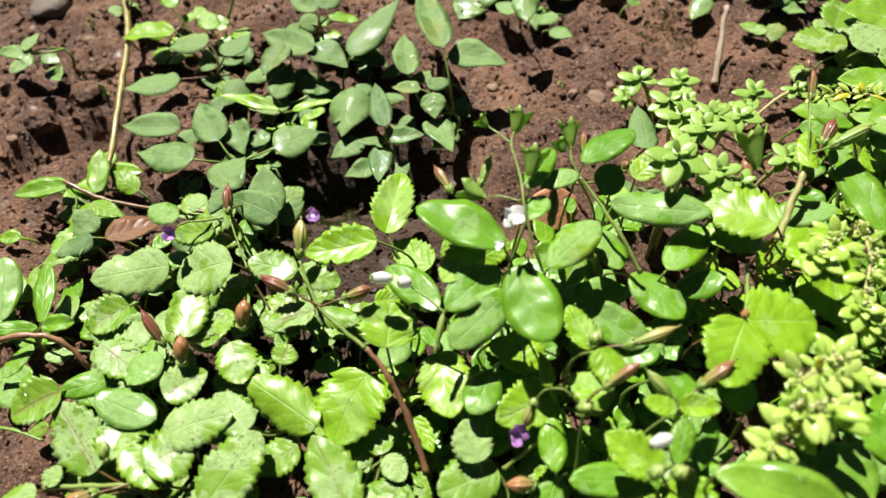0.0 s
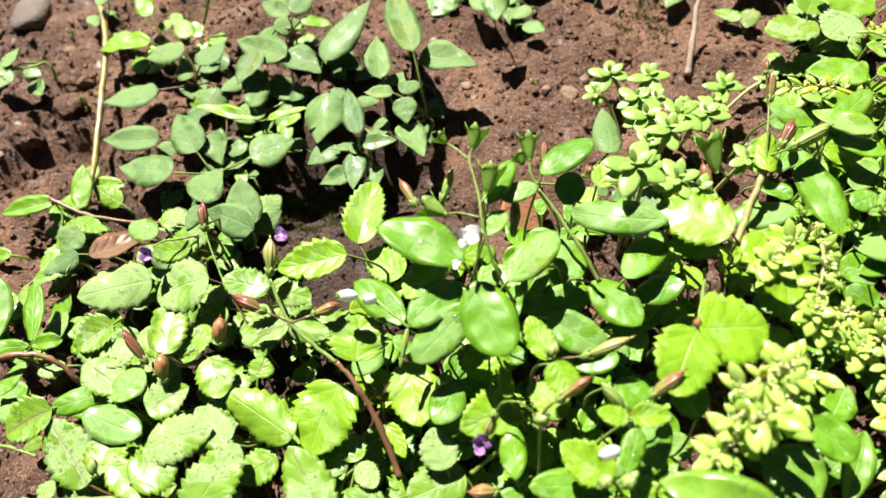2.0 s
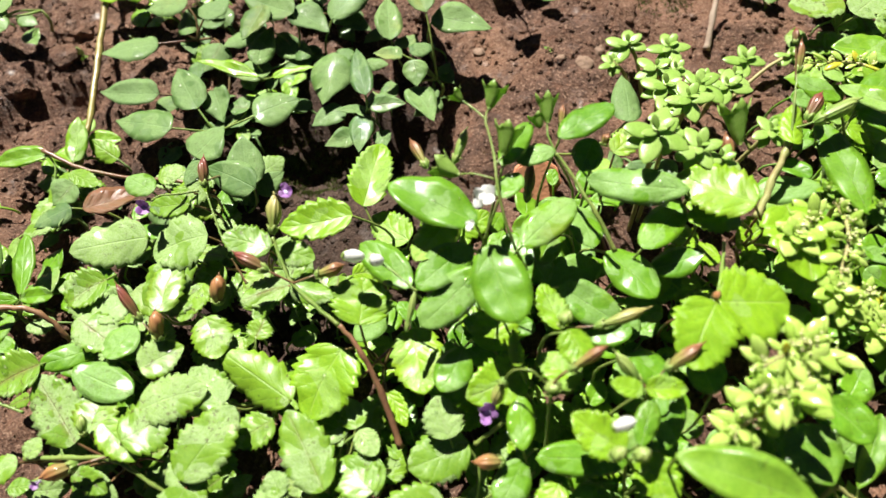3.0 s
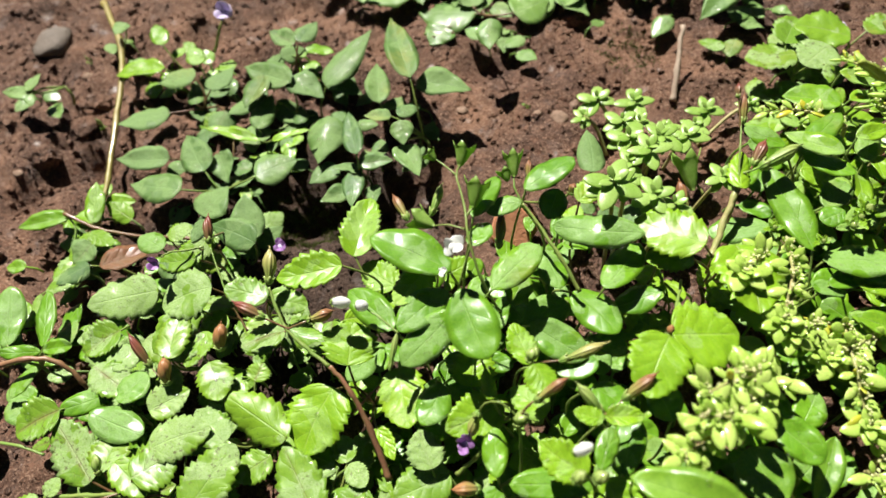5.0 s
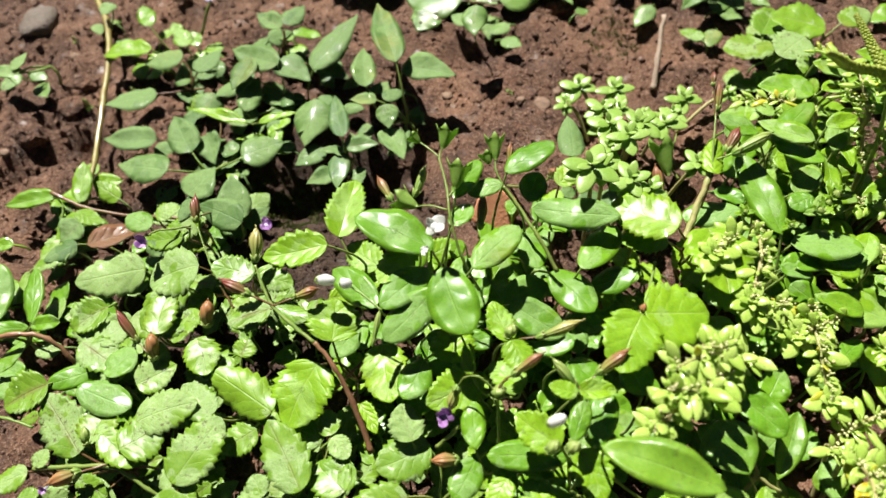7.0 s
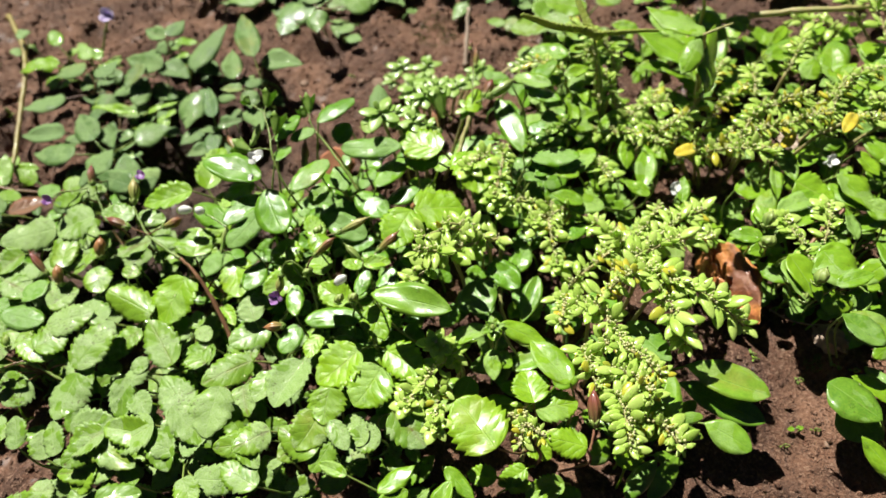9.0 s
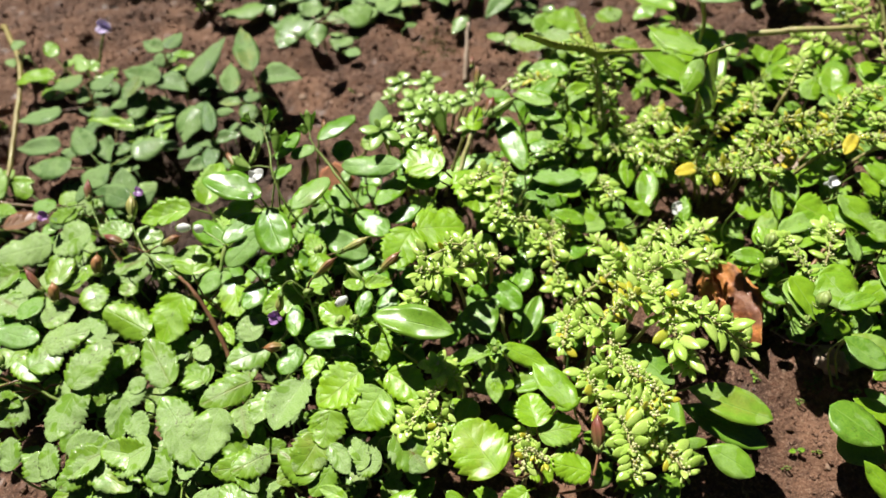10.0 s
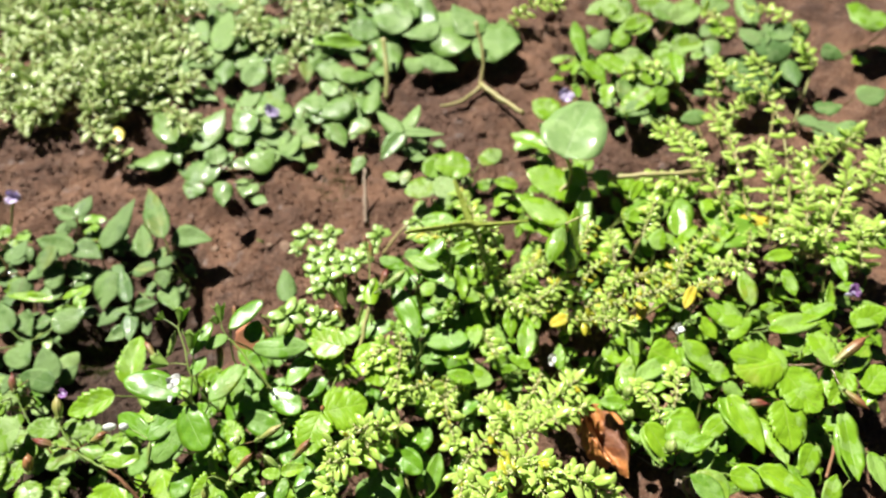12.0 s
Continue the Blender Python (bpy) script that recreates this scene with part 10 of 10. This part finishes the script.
def shard(label, x, y, z, size, tilt):
    """A broken flat piece of terracotta with chipped edges."""
    bm = bmesh.new()
    ring = [(1.0, 0.1), (0.55, 0.85), (-0.35, 0.9), (-1.05, 0.25), (-0.8, -0.6), (0.2, -0.85), (0.9, -0.5)]
    low = [bm.verts.new((px, py, -0.16)) for px, py in ring]
    high = [bm.verts.new((px * 0.93, py * 0.93, 0.16 + 0.05 * px)) for px, py in ring]
    bm.faces.new(low[::-1])
    bm.faces.new(high)
    for n in range(7):
        bm.faces.new((low[n], low[(n + 1) % 7], high[(n + 1) % 7], high[n]))
    bmesh.ops.bevel(bm, geom=list(bm.edges), offset=0.05, segments=2, affect="EDGES")
    me = bpy.data.meshes.new("terracotta_shard")
    bm.to_mesh(me)
    bm.free()
    me.materials.append(M_TERRACOTTA)
    ob = new("terracotta_shard", me)
    ob.matrix_basis = Matrix.Translation((x * MM, y * MM, z * MM)) @ Matrix.Rotation(tilt, 4, "X") @ Matrix.Rotation(0.4, 4, "Z") @ Matrix.Scale(size * MM, 4)
    return tagged(ob, label, "shard")


def seedling(x, y, size, pairs=1):
    """A tiny seedling: a short stem and rounded seed leaves."""
    z = soil_height(x * MM, y * MM) / MM
    h = herb("seedling", "tiny pale green seedling sprouting from damp soil", "seedlings", x, y)
    spin = rng.uniform(0, 3.14)
    for p in range(pairs):
        for n in range(2):
            a = spin + n * math.pi + p * 1.57
            dx, dy = math.cos(a), math.sin(a)
            top = z + size * 0.55 + p * size * 0.2
            leaf(h, "S", x + dx * 0.2, y + dy * 0.2, top, x + dx * size, y + dy * size, top + rng.uniform(0.0, 0.3) * size, size * 0.75, 0)
    stalks(h, 0.35)


def moss(label, x, y, radius, count, seed):
    """A low cushion of moss: countless upright shoots."""
    r = random.Random(seed)
    pieces = []
    for _ in range(count):
        d, a = radius * math.sqrt(r.random()) * r.uniform(0.6, 1.0), r.uniform(0, 6.283)
        px, py = (x + d * math.cos(a)) * MM, (y + d * math.sin(a)) * MM
        if noise.noise(Vector((px * 160, py * 160, seed))) < -0.12:
            continue
        foot = Vector((px, py, soil_height(px, py) - 0.0004))
        up = Vector((r.uniform(-0.6, 0.6), r.uniform(-0.6, 0.6), 1)).normalized() * r.uniform(0.9, 2.4) * MM
        side = up.orthogonal().normalized() * 0.32 * MM
        other = up.cross(side).normalized() * 0.32 * MM
        pieces.append(([foot + side, foot - side * 0.5 + other, foot - side * 0.5 - other, foot + up], [(0, 1, 3), (1, 2, 3), (2, 0, 3)]))
    ob = new("moss", mesh_of("moss", *joined(pieces), M_MOSS, None, False))
    tagged(ob, label, "moss", "", "stuff")


crumpled_leaf("dead_leaf", "folded orange-brown dead leaf lying beside bare soil", 177.0, 34.0, 14.0, 179.0, -0.5, 11.0, 26.0, 3, M_DEAD, 1.1)
crumpled_leaf("withered_leaf", "curled beige withered leaf scrap on soil", 207.1, -6.5, 4.0, 210.4, -19.4, 7.0, 13.9, 4, M_STRAW, 1.4)
crumpled_leaf("withered_leaf", "pale withered leaf scrap under the herbs", 229.9, 80.7, 22.0, 228.9, 67.8, 24.0, 10.4, 5, M_STRAW, 0.8)
stone("stone", "rounded grey-brown stone half sunk in soil", -180.5, 287.8, 9.8, M_STONE, 3, 0.38)
stone("pebble", "small tan pebble lying on soil", 189.5, -48.9, 1.1, M_PEBBLE, 4, 0.55, "pebbles")
stone("pebble", "small tan pebble lying on soil", 191.0, -10.9, 0.9, M_PEBBLE, 5, 0.55, "pebbles")
stone("pebble", "small tan pebble lying on soil", 233.4, 4.2, 1.9, M_PEBBLE, 6, 0.55, "pebbles")
stone("pebble", "small tan pebble lying on soil", 58.2, 186.4, 3.9, M_PEBBLE, 7, 0.55, "pebbles")
stone("pebble", "small tan pebble lying on soil", 66.5, 195.4, 2.5, M_PEBBLE, 8, 0.55, "pebbles")
stone("pebble", "small tan pebble lying on soil", 18.2, 201.8, 2.3, M_PEBBLE, 9, 0.55, "pebbles")
stone("pebble", "small tan pebble lying on soil", 49.1, 190.5, 2.0, M_PEBBLE, 10, 0.55, "pebbles")
stone("pebble", "small tan pebble lying on soil", -182.6, 204.6, 2.3, M_PEBBLE, 11, 0.55, "pebbles")
stone("pebble", "small tan pebble lying on soil", -159.9, 262.0, 2.5, M_PEBBLE, 12, 0.55, "pebbles")
stone("pebble", "small tan pebble lying on soil", 350.3, 266.1, 5.7, M_PEBBLE, 13, 0.55, "pebbles")
stone("pebble", "small tan pebble lying on soil", 344.9, 252.4, 4.8, M_PEBBLE, 14, 0.55, "pebbles")
stone("pebble", "small tan pebble lying on soil", 72.0, 393.8, 6.0, M_PEBBLE, 15, 0.55, "pebbles")
seedling(180.0, -41.0, 3.2, 1)
seedling(178.6, -9.3, 2.1, 1)
seedling(178.7, -11.5, 1.6, 1)
seedling(207.4, -22.3, 1.7, 1)
seedling(213.7, -25.0, 1.7, 1)
seedling(190.9, -23.4, 1.6, 1)
seedling(173.4, -45.4, 1.3, 1)
seedling(187.2, -42.8, 1.3, 1)
seedling(-151.4, 111.8, 2.0, 1)
seedling(-147.3, 107.7, 2.0, 2)
seedling(-144.1, 103.8, 1.7, 1)
seedling(-142.6, 108.0, 1.7, 1)
seedling(-126.0, 229.0, 2.2, 2)
seedling(-148.3, 226.5, 2.0, 2)
seedling(-159.6, 269.8, 1.7, 1)
seedling(44.9, 194.7, 2.0, 1)
seedling(-36.3, 295.1, 3.2, 2)
seedling(-30.9, 295.5, 2.6, 2)
seedling(179.7, 51.7, 2.3, 1)
seedling(246.1, 50.8, 2.0, 1)
moss("yellow-green moss patch on damp soil", 99.2, 222.5, 17.0, 900, 36)
moss("yellow-green moss patch on damp soil", -53.2, 159.2, 21.0, 2600, 37)
moss("yellow-green moss patch on damp soil", -67.4, 166.2, 14.0, 900, 38)
moss("yellow-green moss patch on damp soil", 124.5, 70.3, 8.0, 200, 39)
moss("yellow-green moss patch on damp soil", 200.0, -18.0, 5.0, 150, 40)
moss("yellow-green moss patch on damp soil", -100.1, 27.8, 8.0, 200, 41)
shard("orange terracotta shard standing in dark soil", 28.3, 132.3, 5.0, 9.6, 0.7)
